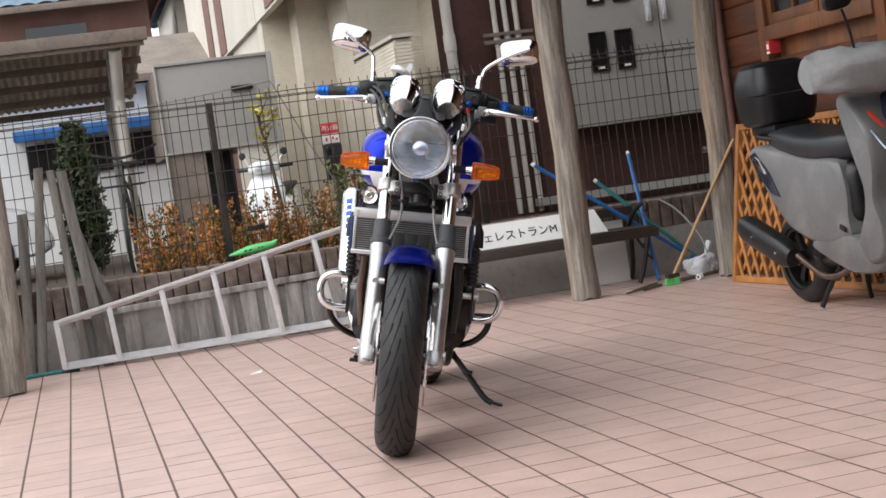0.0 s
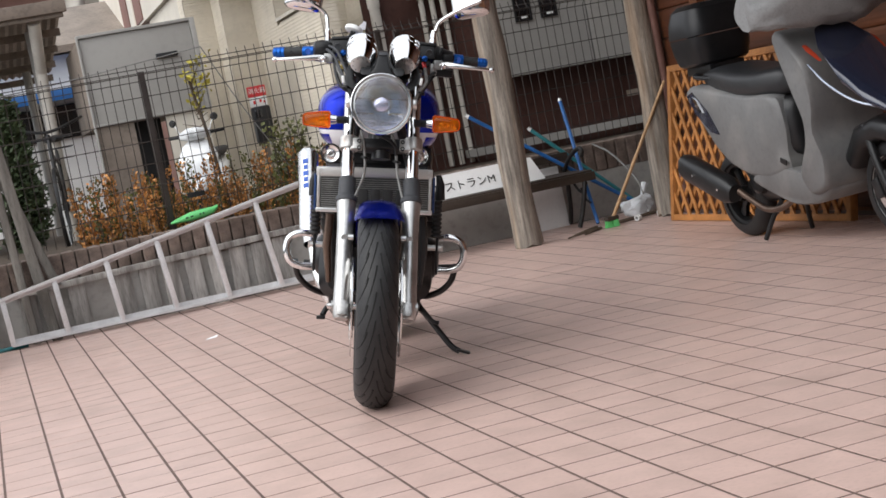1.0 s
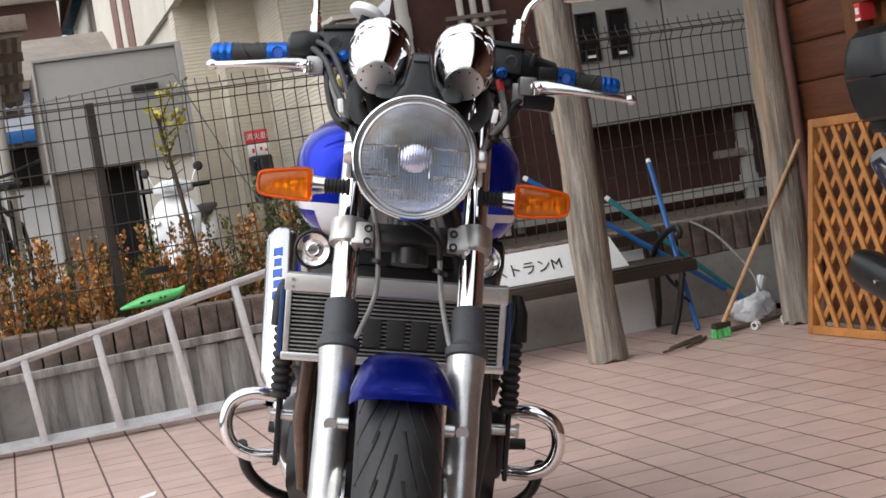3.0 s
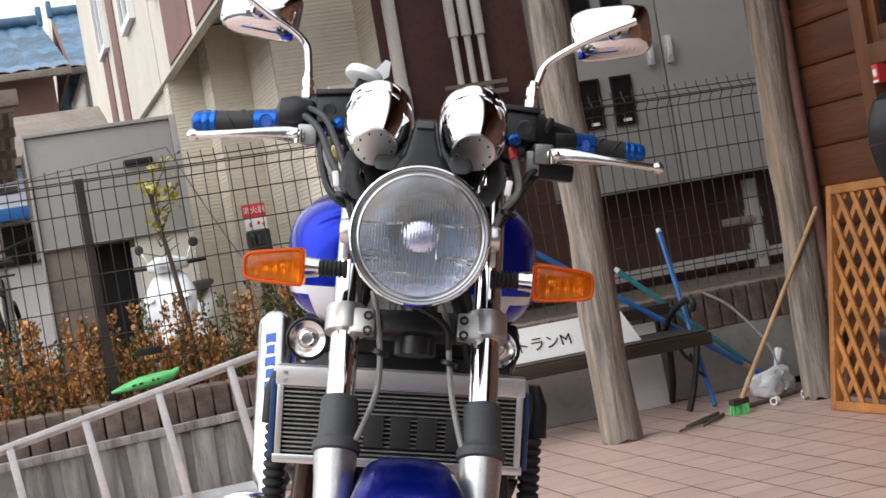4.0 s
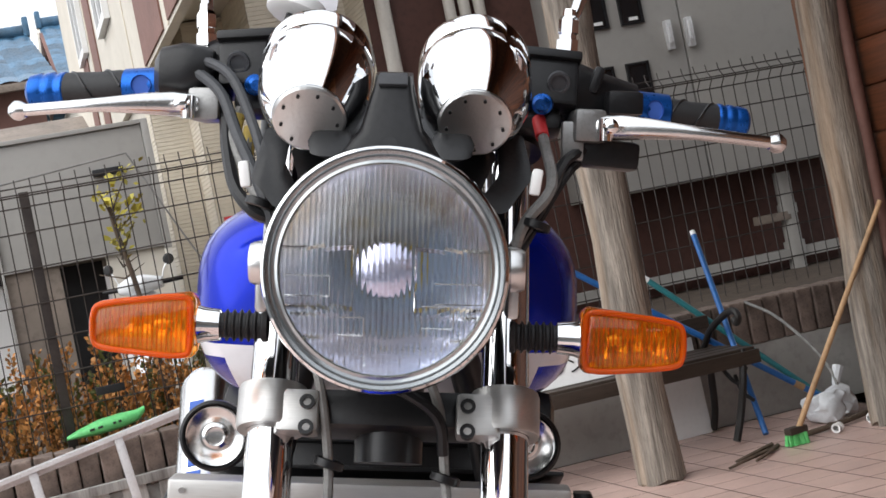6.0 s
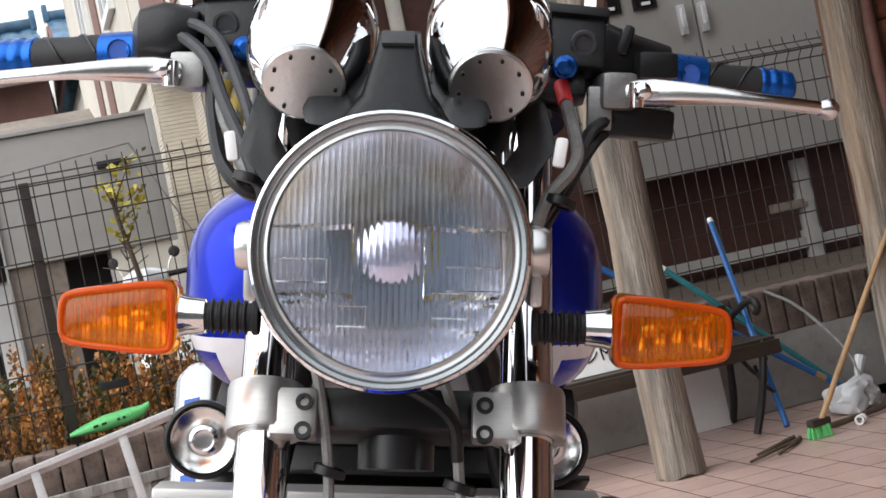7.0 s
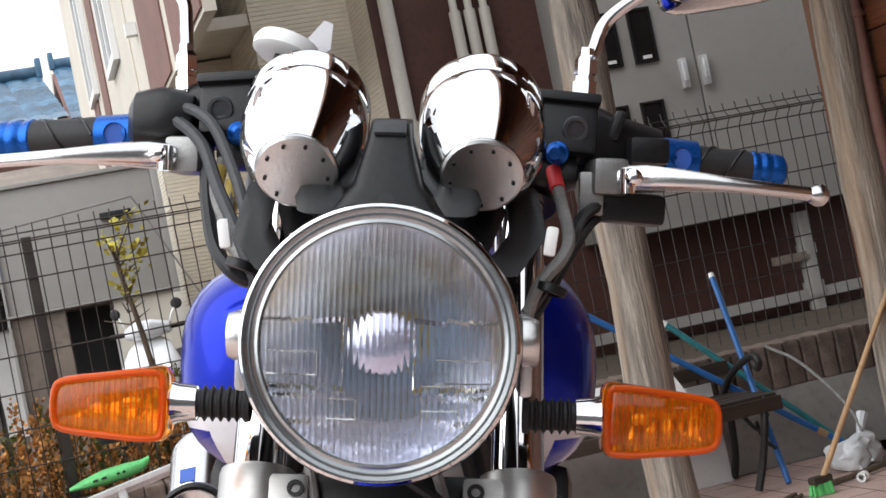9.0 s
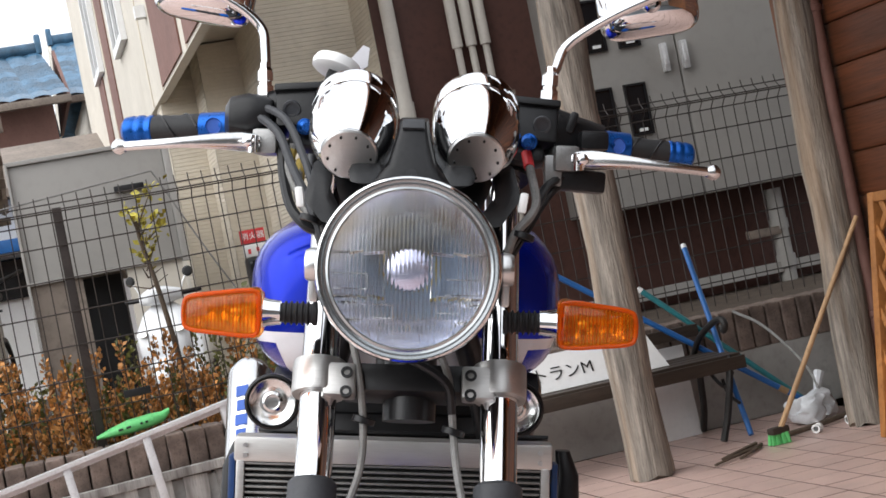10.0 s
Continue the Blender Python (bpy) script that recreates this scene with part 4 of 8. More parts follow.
        lathe(bm, [(0.0, -0.007), (0.0035, -0.006), (0.005, 0.0), (0.0035, 0.006), (0.0, 0.007)], (sx * 0.185, y0 - 0.004, z0), (sx, 0, 0), n=16)
        P("bulb", bm, "bulb", s)
    return b, P


bike, BP = motorcycle()


def cockpit():
    """Instruments, bars, levers, mirrors and cables."""
    b, P = bike, BP
    before = set(bpy.data.meshes)
    # two chrome instrument cups
    ax = Vector((0, -0.82, -0.57)).normalized()
    for sx in (-1, 1):
        g = new("instrument")
        g.parent = b
        c = Vector((sx * 0.068, 0.215, 1.080))
        bm = BM()
        lathe(bm, [(0.0, -0.040), (0.044, -0.040), (0.0475, -0.038), (0.0490, -0.030), (0.0490, -0.014), (0.0478, -0.012), (0.0492, -0.009), (0.0487, 0.010), (0.0465, 0.030), (0.0410, 0.048), (0.0330, 0.062), (0.0310, 0.065)], c, ax, n=48)
        P("chrome_cup", bm, "chrome", g, "mirror-bright chrome instrument cup", 30)
        bm = BM()
        lathe(bm, [(0.0310, 0.063), (0.0305, 0.0675), (0.0285, 0.069), (0.0, 0.0695)], c, ax, n=36)
        P("base_plate", bm, "casting", g)
        x, y = axes(ax)
        # small black studs, coloured to pass for the shade in vent holes
        for k in range(9):
            a = 2 * math.pi * k / 9
            bm = BM()
            rod(bm, c + ax * 0.0685 + (x * math.cos(a) + y * math.sin(a)) * 0.0235, c + ax * 0.0710 + (x * math.cos(a) + y * math.sin(a)) * 0.0235, 0.0015, n=8)
            P("vent_hole", bm, "black", g)
        bm = BM()
        o = c + ax * 0.071 + Vector((sx * -0.018, 0.002, -0.016))
        loft(bm, [(o + Vector((0, 0.010, 0.013)), (0.013, 0, 0), (0, 0.006, 0.004)), (o, (0.0185, 0, 0), (0, 0.009, 0.007)), (o + Vector((0, -0.005, -0.008)), (0.0165, 0, 0), (0, 0.007, 0.005)), (o + Vector((0, -0.007, -0.012)), (0.006, 0, 0), (0, 0.004, 0.003))], n=16)
        P("lamp_cover", bm, "blackmetal", g, "glossy black lower cover")
    # centre console between the cups
    bm = BM()
    loft(bm, [((0, 0.150, 1.008), (0.046, 0, 0), (0, 0.012, 0.004), 5), ((0, 0.163, 1.035), (0.026, 0, 0), (0, 0.016, 0.004), 5), ((0, 0.185, 1.072), (0.017, 0, 0), (0, 0.020, 0.004), 5), ((0, 0.192, 1.084), (0.0155, 0, 0), (0, 0.020, 0.004), 5)], n=20)
    P("console", bm, "black", b, "black plastic console")
    bm = BM()
    box(bm, (0, 0.1685, 1.0765), (0.024, 0.004, 0.013), (-38, 0, 0), 0.001)
    P("console_plate", bm, "bootgrey", b)
    bm = BM()
    rod(bm, (0, 0.139, 1.019), (0, 0.130, 1.021), 0.006, n=14)
    P("console_bolt", bm, "blackmetal", b)
    # shroud over the headlight
    bm = BM()
    loft(bm, [((0, 0.180, 0.990), (0.076, 0, 0), (0, 0.02, 0.012), 3), ((0, 0.220, 1.018), (0.088, 0, 0), (0, 0.02, 0.012), 3), ((0, 0.25, 1.04), (0.08, 0, 0), (0, 0.02, 0.014), 3)], n=24)
    P("instrument_bracket", bm, "black", b)
    for sx in (-1, 1):
        bm = BM()
        loft(bm, [((sx * 0.088, 0.170, 0.978), (0.012, 0, 0), (0, 0.010, 0.010)), ((sx * 0.104, 0.192, 1.000), (0.014, 0, 0.003), (0, 0.012, 0.010)), ((sx * 0.100, 0.215, 1.030), (0.012, 0, 0), (0, 0.010, 0.010))], n=14)
        P("bracket_wing", bm, "black", b)
        bm = BM()
        box(bm, (sx * 0.120, 0.165, 0.995), (0.009, 0.012, 0.022), (0, 8 * sx, 0), 0.003)
        P("ear_stud", bm, "white", b)
    # handlebar
    bm = BM()
    tube(bm, [(-0.225, 0.345, 1.084), (-0.165, 0.325, 1.088), (-0.10, 0.30, 1.072), (-0.05, 0.29, 1.055), (0.05, 0.29, 1.055), (0.10, 0.30, 1.072), (0.165, 0.325, 1.082), (0.225, 0.345, 1.076)], 0.0112, n=14)
    bar = P("handlebar", bm, "blackmetal", b, "black tubular handlebar")
    for sx in (-1, 1):
        dz = 0.0 if sx < 0 else -0.010
        side = lambda x, y, z: Vector((sx * x, y, z + dz))
        ctl = new("control")
        ctl.parent = b
        outer = set(bpy.data.meshes)
        bm = BM()
        q = 1.0 if sx < 0 else 0.84
        lathe(bm, [(0.0155 * q, 0.0), (0.0170 * q, 0.008), (0.0162 * q, 0.03), (0.0170 * q, 0.05), (0.0168 * q, 0.066)], side(0.256, 0.350, 1.082), (sx, 0.18, -0.06), n=22)
        P("grip", bm, "softrubber", ctl, "black rubber grip")
        for s0 in (0, 1):
            bm = BM()
            pts = []
            for k in range(9):
                a = math.pi * (k / 8 * 1.5 + s0)
                f = 0.006 + k / 8 * 0.052
                o = side(0.256, 0.350, 1.082) + Vector((sx, 0.18, -0.06)).normalized() * f
                pts.append(o + Vector((0, -math.cos(a) * 0.0172 * q, math.sin(a) * 0.0172 * q)))
            tube(bm, pts, 0.0013, n=6)
            P("grip_line", bm, "blackmetal", ctl)
        bm = BM()
        lathe(bm, [(0.0150, -0.002), (0.0178, 0.0), (0.0178, 0.036), (0.0150, 0.038)], side(0.222, 0.344, 1.084), (sx, 0.18, -0.06), n=24)
        col = P("grip_collar", bm, "anod", ctl, "bright blue anodised collar")
        bm = BM()
        lathe(bm, [(0.0, 0.0), (0.0085, 0.0), (0.0095, 0.002)], side(0.241, 0.3285, 1.0825), (0, -1, 0), n=16)
        P("collar_window", bm, "bluemark", col)
        bm = BM()
        lathe(bm, [(u * q, v) for u, v in ((0.0165, 0.0), (0.0180, 0.002), (0.0180, 0.006), (0.0168, 0.008), (0.0168, 0.011), (0.0182, 0.013), (0.0182, 0.019), (0.0172, 0.021), (0.0172, 0.024), (0.0180, 0.026), (0.0165, 0.036), (0.012, 0.040), (0.0, 0.041))], side(0.3155, 0.361, 1.0785), (sx, 0.18, -0.06), n=24)
        P("bar_end", bm, "anod", ctl, "ringed blue anodised bar end")
        if sx > 0:
            for me in set(bpy.data.meshes) - outer:
                for v in me.vertices:
                    v.co.x = 0.222 + (v.co.x - 0.222) * 0.82
        # switch housing
        bm = BM()
        loft(bm, [(side(0.221, 0.340, 1.086), (0, 0.022, 0.004), (0, 0, 0.021), 3), (side(0.190, 0.335, 1.090), (0, 0.026, 0.004), (0, 0, 0.026), 3), (side(0.165, 0.325, 1.094), (0, 0.030, 0.004), (0, 0, 0.030), 3), (side(0.138, 0.318, 1.092), (0, 0.024, 0.004), (0, 0, 0.022), 3)], n=20)
        if sx < 0:
            for v in bm.verts:
                v.co.z += 0.004
        P("switch_housing", bm, "black", ctl, "black switch housing")
        # lever perch and blade
        bm = BM()
        box(bm, side(0.170, 0.292, 1.062), (0.030, 0.040, 0.030), (0, 0, 12 * sx), 0.005)
        if sx > 0:
            box(bm, side(0.158, 0.285, 1.048), (0.020, 0.016, 0.036), (0, 0, 0), 0.003)
        P("lever_perch", bm, "perch", ctl, "grey cast lever perch")
        bm = BM()
        rod(bm, side(0.186, 0.270, 1.068), side(0.186, 0.270, 1.048), 0.0065, n=14)
        lathe(bm, [(0.0, -0.001), (0.006, 0.0), (0.007, 0.004), (0.0, 0.010)], side(0.189, 0.255, 1.060), (0, -1, 0), n=14)
        P("pivot_bolt", bm, "chrome", ctl)
        bm = BM()
        secs = []
        for x, y, z, ww, hh in ((0.178, 0.283, 1.061, 0.010, 0.0105), (0.200, 0.276, 1.061, 0.010, 0.0115), (0.225, 0.267, 1.060, 0.0075, 0.0095), (0.265, 0.262, 1.057, 0.0060, 0.0062), (0.305, 0.270, 1.054, 0.0058, 0.0056), (0.335, 0.281, 1.052, 0.0055, 0.0056)):
            secs.append((side(x, y, z), (0, ww, 0), (0, 0, hh), 2.6))
        loft(bm, secs, n=16)
        lathe(bm, [(0.0, -0.0095), (0.006, -0.0075), (0.0093, -0.001), (0.0088, 0.004), (0.005, 0.0085), (0.0, 0.0095)], side(0.341, 0.283, 1.0515), (sx, 0.25, 0), n=18)
        P("lever", bm, "satin", ctl, "polished alloy lever with ball end")
        # master cylinder reservoir
        bm = BM()
        box(bm, side(0.134, 0.300, 1.096), (0.054, 0.042, 0.044), (-18, 4 * sx, 4 * sx), 0.005)
        box(bm, side(0.136, 0.305, 1.121), (0.056, 0.046, 0.009), (-18, 4 * sx, 4 * sx), 0.003)
        box(bm, side(0.128, 0.296, 1.064), (0.040, 0.030, 0.022), (-18, 0, 0), 0.008)
        res = P("reservoir", bm, "black", ctl, "black fluid reservoir")
        bm = BM()
        lathe(bm, [(0.0, 0.0010), (0.0072, 0.001), (0.0075, 0.003), (0.0100, 0.003), (0.0102, -0.004)], side(0.144, 0.2775, 1.100), (0, -1, -0.3), n=22)
        P("sight_glass", bm, "bootgrey", res, "round sight glass")
        bm = BM()
        x0 = 0.104 if sx < 0 else 0.106
        lathe(bm, [(0.0, 0.014), (0.005, 0.014), (0.0075, 0.011), (0.0075, 0.006), (0.0095, 0.005), (0.0095, 0.0), (0.007, -0.012)], side(x0 + 0.024, 0.272, 1.080), (-sx * 0.25, -1, -0.15), n=16)
        P("banjo_bolt", bm, "anod", res, "blue anodised banjo bolt")
        # mirror
        mr = new("mirror")
        mr.parent = b
        earlier = set(bpy.data.meshes)
        base = side(0.163, 0.318, 1.108)
        bm = BM()
        lathe(bm, [(0.0095, -0.02), (0.0095, 0.0), (0.0080, 0.002), (0.0080, 0.004), (0.0100, 0.005), (0.0100, 0.016), (0.0080, 0.017), (0.0080, 0.021), (0.0095, 0.022), (0.0095, 0.034), (0.0065, 0.038), (0.006, 0.044)], base, (sx * 0.04, 0, 1), n=6)
        P("stem_nut", bm, "chrome", mr, "hexagonal chrome nuts", 20)
        hc = Vector((sx * (0.246 if sx < 0 else 0.282), 0.36, 1.246 if sx < 0 else 1.229))
        bm = BM()
        if sx < 0:
            tube(bm, [base + Vector((0, 0, 0.03)), (-0.166, 0.325, 1.168), (-0.171, 0.332, 1.192), (-0.190, 0.330, 1.212), (-0.222, 0.322, 1.231), (-0.262, 0.318, 1.259)], 0.0058, n=12)
        else:
            tube(bm, [base + Vector((0, 0, 0.03)), (0.171, 0.325, 1.140), (0.181, 0.332, 1.166), (0.206, 0.332, 1.187), (0.250, 0.322, 1.212), (0.312, 0.318, 1.240)], 0.0058, n=12)
        P("stem", bm, "chrome", mr, "bent chrome mirror stem")
        bm = BM()
        tilt = radians(16 if sx < 0 else 14)
        rx = Vector((math.cos(tilt), 0, math.sin(tilt) * 0.0 - math.sin(tilt) * (0.55 if sx < 0 else -0.75)))
        rx.normalize()
        rz = Vector((0, 1, 0)).cross(rx) * -1
        if rz.z < 0:
            rz = -rz
        loft(bm, [(hc + Vector((0, -0.0230, -0.006)), rx * 0.010, rz * 0.005, 2.4), (hc + Vector((0, -0.0215, -0.005)), rx * 0.024, rz * 0.013, 2.6), (hc + Vector((0, -0.0170, -0.003)), rx * 0.039, rz * 0.0235, 3), (hc + Vector((0, -0.0085, -0.001)), rx * 0.051, rz * 0.0325, 3.5), (hc + Vector((0, 0.001, 0)), rx * 0.058, rz * 0.0385, 4), (hc + Vector((0, 0.012, 0)), rx * 0.0605, rz * 0.0405, 4.5), (hc + Vector((0, 0.024, 0)), rx * 0.0605, rz * 0.0405, 4.5), (hc + Vector((0, 0.027, 0)), rx * 0.056, rz * 0.036, 4.5)], n=36)
        P("shell", bm, "chrome", mr, "chrome rounded mirror shell")
        bm = BM()
        lathe(bm, [(0.0, -0.012), (0.008, -0.010), (0.0115, -0.002), (0.0115, 0.006), (0.008, 0.012)], hc + Vector((0, -0.022, -0.006)), (0, -1, 0), n=18)
        P("ball_joint", bm, "chrome", mr)
        bm = BM()
        loft(bm, [(hc + Vector((0, 0.0272, 0)), rx * 0.054, rz * 0.034, 4.5), (hc + Vector((0, 0.0285, 0)), rx * 0.054, rz * 0.034, 4.5)], n=36)
        P("glass", bm, "reflector", mr)
        for me in set(bpy.data.meshes) - earlier:
            me.transform(Matrix.Translation((-0.016, 0, 0.006) if sx < 0 else (-0.010, 0, 0.020)))
    # choke and switch details
    bm = BM()
    box(bm, (0.205, 0.300, 1.075), (0.034, 0.020, 0.022), (0, 0, 10), 0.005)
    box(bm, (0.180, 0.305, 1.096), (0.010, 0.012, 0.026), (0, 18, 0), 0.004)
    P("switch_block", bm, "black", b)
    bm = BM()
    box(bm, (0.188, 0.300, 1.028), (0.062, 0.030, 0.026), (0, 4, 8), 0.006)
    P("clutch_switch", bm, "black", b)
    bm = BM()
    loft(bm, [((-0.224, 0.318, 1.090), (0, 0.016, 0), (0, 0, 0.016), 3), ((-0.217, 0.312, 1.092), (0, 0.024, 0), (0, 0, 0.0235), 3), ((-0.196, 0.308, 1.094), (0, 0.027, 0), (0, 0, 0.0255), 3.2), ((-0.178, 0.304, 1.096), (0, 0.024, 0), (0, 0, 0.0215), 3), ((-0.168, 0.300, 1.098), (0, 0.016, 0), (0, 0, 0.014), 3)], n=20)
    for zz in (1.104, 1.092):
        rod(bm, (-0.178, 0.288, zz), (-0.196, 0.296, zz), 0.0075, n=10)
    P("throttle_housing", bm, "black", b, "black throttle housing with two cables")
    # white antenna puck on its stalk
    bm = BM()
    an = new("antenna")
    an.parent = b
    o, d = Vector((-0.098, 0.335, 1.158)), Vector((0.30, 0.30, 1)).normalized()
    lathe(bm, [(0.0, 0.009), (0.020, 0.009), (0.027, 0.006), (0.0295, 0.0), (0.0285, -0.006), (0.024, -0.009), (0.0, -0.0095)], o, d, n=32)
    P("puck", bm, "white", an, "white plastic antenna puck")
    bm = BM()
    box(bm, o - d * 0.016, (0.016, 0.014, 0.018), (0, 20, 0), 0.003)
    box(bm, (-0.098, 0.325, 1.130), (0.036, 0.022, 0.012), (0, 10, 0), 0.003)
    P("antenna_clip", bm, "blackmetal", an)
    bm = BM()
    poly(bm, [(-0.128, 0.345, 1.132), (-0.098, 0.345, 1.150), (-0.068, 0.345, 1.185), (-0.060, 0.345, 1.182), (-0.062, 0.345, 1.160), (-0.10, 0.345, 1.135)], 0.004, (0, 1, 0))
    P("antenna_plate", bm, "whitepaint", an)
    # cables and hoses
    cab = [
        ("throttle_cable", [(-0.190, 0.297, 1.104), (-0.179, 0.290, 1.103), (-0.148, 0.262, 1.086), (-0.124, 0.235, 1.042), (-0.109, 0.210, 1.003), (-0.097, 0.195, 0.965), (-0.092, 0.21, 0.92)], 0.0046, "bootgrey"),
        ("throttle_cable", [(-0.195, 0.297, 1.092), (-0.184, 0.288, 1.092), (-0.156, 0.262, 1.070), (-0.137, 0.235, 1.032), (-0.115, 0.207, 0.992), (-0.100, 0.195, 0.955), (-0.093, 0.21, 0.91)], 0.0052, "bootgrey"),
        ("cable", [(-0.155, 0.285, 1.060), (-0.153, 0.275, 1.048), (-0.147, 0.250, 1.018), (-0.134, 0.215, 0.984), (-0.114, 0.198, 0.964), (-0.098, 0.20, 0.960)], 0.0060, "black"),
        ("brake_hose", [(-0.140, 0.272, 1.058), (-0.144, 0.258, 1.032), (-0.132, 0.235, 1.006), (-0.111, 0.208, 0.984), (-0.097, 0.195, 0.955), (-0.090, 0.215, 0.90)], 0.0046, "hose"),
        ("brake_hose", [(-0.129, 0.262, 1.040), (-0.130, 0.248, 1.018), (-0.128, 0.228, 0.995), (-0.112, 0.205, 0.975), (-0.098, 0.20, 0.945)], 0.0046, "hose"),
        ("brake_hose", [(0.127, 0.285, 1.058), (0.132, 0.258, 1.032), (0.137, 0.228, 1.002), (0.131, 0.205, 0.984), (0.112, 0.192, 0.960), (0.100, 0.20, 0.92)], 0.0050, "hose"),
        ("cable", [(0.185, 0.300, 1.034), (0.174, 0.292, 1.033), (0.150, 0.265, 1.018), (0.136, 0.230, 0.990), (0.119, 0.202, 0.963), (0.104, 0.195, 0.940)], 0.0052, "black"),
        ("cable", [(0.178, 0.300, 1.026), (0.160, 0.282, 1.016), (0.142, 0.250, 0.992), (0.124, 0.215, 0.962), (0.105, 0.20, 0.930)], 0.0046, "black"),
        ("brake_hose", [(-0.062, 0.215, 0.84), (-0.052, 0.195, 0.80), (-0.046, 0.190, 0.745), (-0.048, 0.165, 0.70), (-0.066, 0.135, 0.650), (-0.082, 0.12, 0.61), (-0.088, 0.15, 0.52)], 0.0042, "hose"),
        ("brake_hose", [(0.030, 0.215, 0.84), (0.046, 0.195, 0.80), (0.052, 0.190, 0.745), (0.058, 0.165, 0.70), (0.072, 0.135, 0.645), (0.083, 0.12, 0.61), (0.088, 0.15, 0.52)], 0.0042, "hose"),
        ("cable", [(-0.03, 0.20, 0.835), (0.02, 0.185, 0.815), (0.045, 0.185, 0.795), (0.050, 0.190, 0.765)], 0.0050, "black"),
    ]
    for nm, pts, r, m in cab:
        bm = BM()
        tube(bm, pts, r, n=8, per=7)
        P(nm, bm, m, b)
    for p, q, m in (((-0.1445, 0.262, 1.030), (-0.1415, 0.270, 1.052), "yellowtie"), ((-0.1305, 0.251, 1.016), (-0.1290, 0.262, 1.040), "yellowtie"), ((0.1300, 0.266, 1.040), (0.1270, 0.282, 1.057), "red")):
        bm = BM()
        rod(bm, p, q, 0.0062, n=12)
        P("sleeve", bm, m, b)
    for c in ((-0.110, 0.19, 0.972), (0.122, 0.195, 0.960), (-0.046, 0.190, 0.755), (0.052, 0.190, 0.745)):
        bm = BM()
        lathe(bm, [(0.010, -0.004), (0.013, -0.003), (0.013, 0.003), (0.010, 0.004)], c, (0.3, 0.1, 1), n=14)
        P("cable_tie", bm, "black", b)
    # the whole cockpit sits low on the forks
    for me in set(bpy.data.meshes) - before:
        me.transform(Matrix.Translation((-0.002, 0, -0.010)))


def front_body():
    """Horns, oil cooler, tank, engine, guards, exhaust, stand and rear."""
    b, P = bike, BP
    before = set(bpy.data.meshes)
    for sx in (-1, 1):
        h = new("horn")
        h.parent = b
        c = Vector((sx * 0.141 - 0.006, 0.30, 0.752))
        bm = BM()
        lathe(bm, [(0.0, -0.028), (0.020, -0.026), (0.030, -0.013), (0.0325, -0.004), (0.0325, 0.004), (0.0300, 0.006), (0.0285, 0.002)], c, (0, -1, 0), n=36)
        P("horn_body", bm, "black", h)
        bm = BM()
        lathe(bm, [(0.0287, 0.002), (0.0270, 0.004), (0.0250, 0.002), (0.016, -0.002), (0.0125, -0.003), (0.0120, 0.003), (0.0090, 0.005), (0.0075, 0.002), (0.0, 0.001)], c, (0, -1, 0), n=36)
        P("horn_face", bm, "satin", h, "bright metal horn face")
    # oil cooler
    oc = new("oil_cooler")
    oc.parent = b
    y = 0.33
    bm = BM()
    box(bm, (-0.006, y, 0.695), (0.372, 0.040, 0.030), None, 0.004)
    P("top_tank", bm, "mattealloy", oc, "brushed alloy top tank")
    bm = BM()
    box(bm, (-0.006, y, 0.572), (0.372, 0.040, 0.014), None, 0.003)
    P("bottom_tank", bm, "casting", oc)
    for sx in (-1, 1):
        bm = BM()
        box(bm, (-0.006 + sx * 0.178, y, 0.630), (0.010, 0.040, 0.104), None, 0.002)
        P("side_plate", bm, "mattealloy", oc)
        bm = BM()
        box(bm, (-0.006 + sx * 0.190, y + 0.01, 0.628), (0.008, 0.03, 0.116), None, 0.003)
        P("blue_frame", bm, "frameblue", oc, "blue painted frame edge")
        bm = BM()
        for k in range(2):
            rod(bm, (-0.006 + sx * 0.172, y - 0.019, 0.688 + k * 0.012), (-0.006 + sx * 0.172, y - 0.023, 0.688 + k * 0.012), 0.003, n=8)
        P("rivet", bm, "casting", oc)
    bm = BM()
    box(bm, (-0.006, y + 0.008, 0.629), (0.346, 0.024, 0.100), None, 0)
    core = P("core_back", bm, "greymark", oc)
    for k in range(15):
        bm = BM()
        box(bm, (-0.006, y, 0.583 + k * 0.0068), (0.346, 0.034, 0.0026), None, 0.0006)
        P("core_tube", bm, "core", oc)
    # maker's mark as plain dark blocks across the core
    for k in range(5):
        bm = BM()
        box(bm, (-0.082 + k * 0.0395, y - 0.0190, 0.619), (0.030 if k < 4 else 0.024, 0.003, 0.047), (0, 0, 0), 0.0008)
        P("mark_block", bm, "greymark", oc)
    # tank
    secs = []
    for yy, w, zc, h, pw in ((0.430, 0.100, 0.885, 0.055, 2.6), (0.437, 0.145, 0.882, 0.082, 2.7), (0.452, 0.174, 0.88, 0.100, 2.8), (0.485, 0.193, 0.88, 0.111, 2.9), (0.54, 0.203, 0.88, 0.117, 3.0), (0.66, 0.204, 0.885, 0.125, 3.0), (0.80, 0.165, 0.87, 0.105, 2.8), (0.92, 0.115, 0.84, 0.07, 2.5), (0.97, 0.08, 0.82, 0.04, 2.4)):
        secs.append(((0, yy, zc), (w, 0, 0), (0, 0, h), pw))
    def cut(keep):
        """Tank shell, trimmed by the planes of the paint scheme."""
        bm = BM()
        loft(bm, secs, n=48)
        for co, no in keep:
            g = bm.verts[:] + bm.edges[:] + bm.faces[:]
            bmesh.ops.bisect_plane(bm, geom=g, plane_co=co, plane_no=no, clear_inner=True)
        return bm
    zl = 0.838
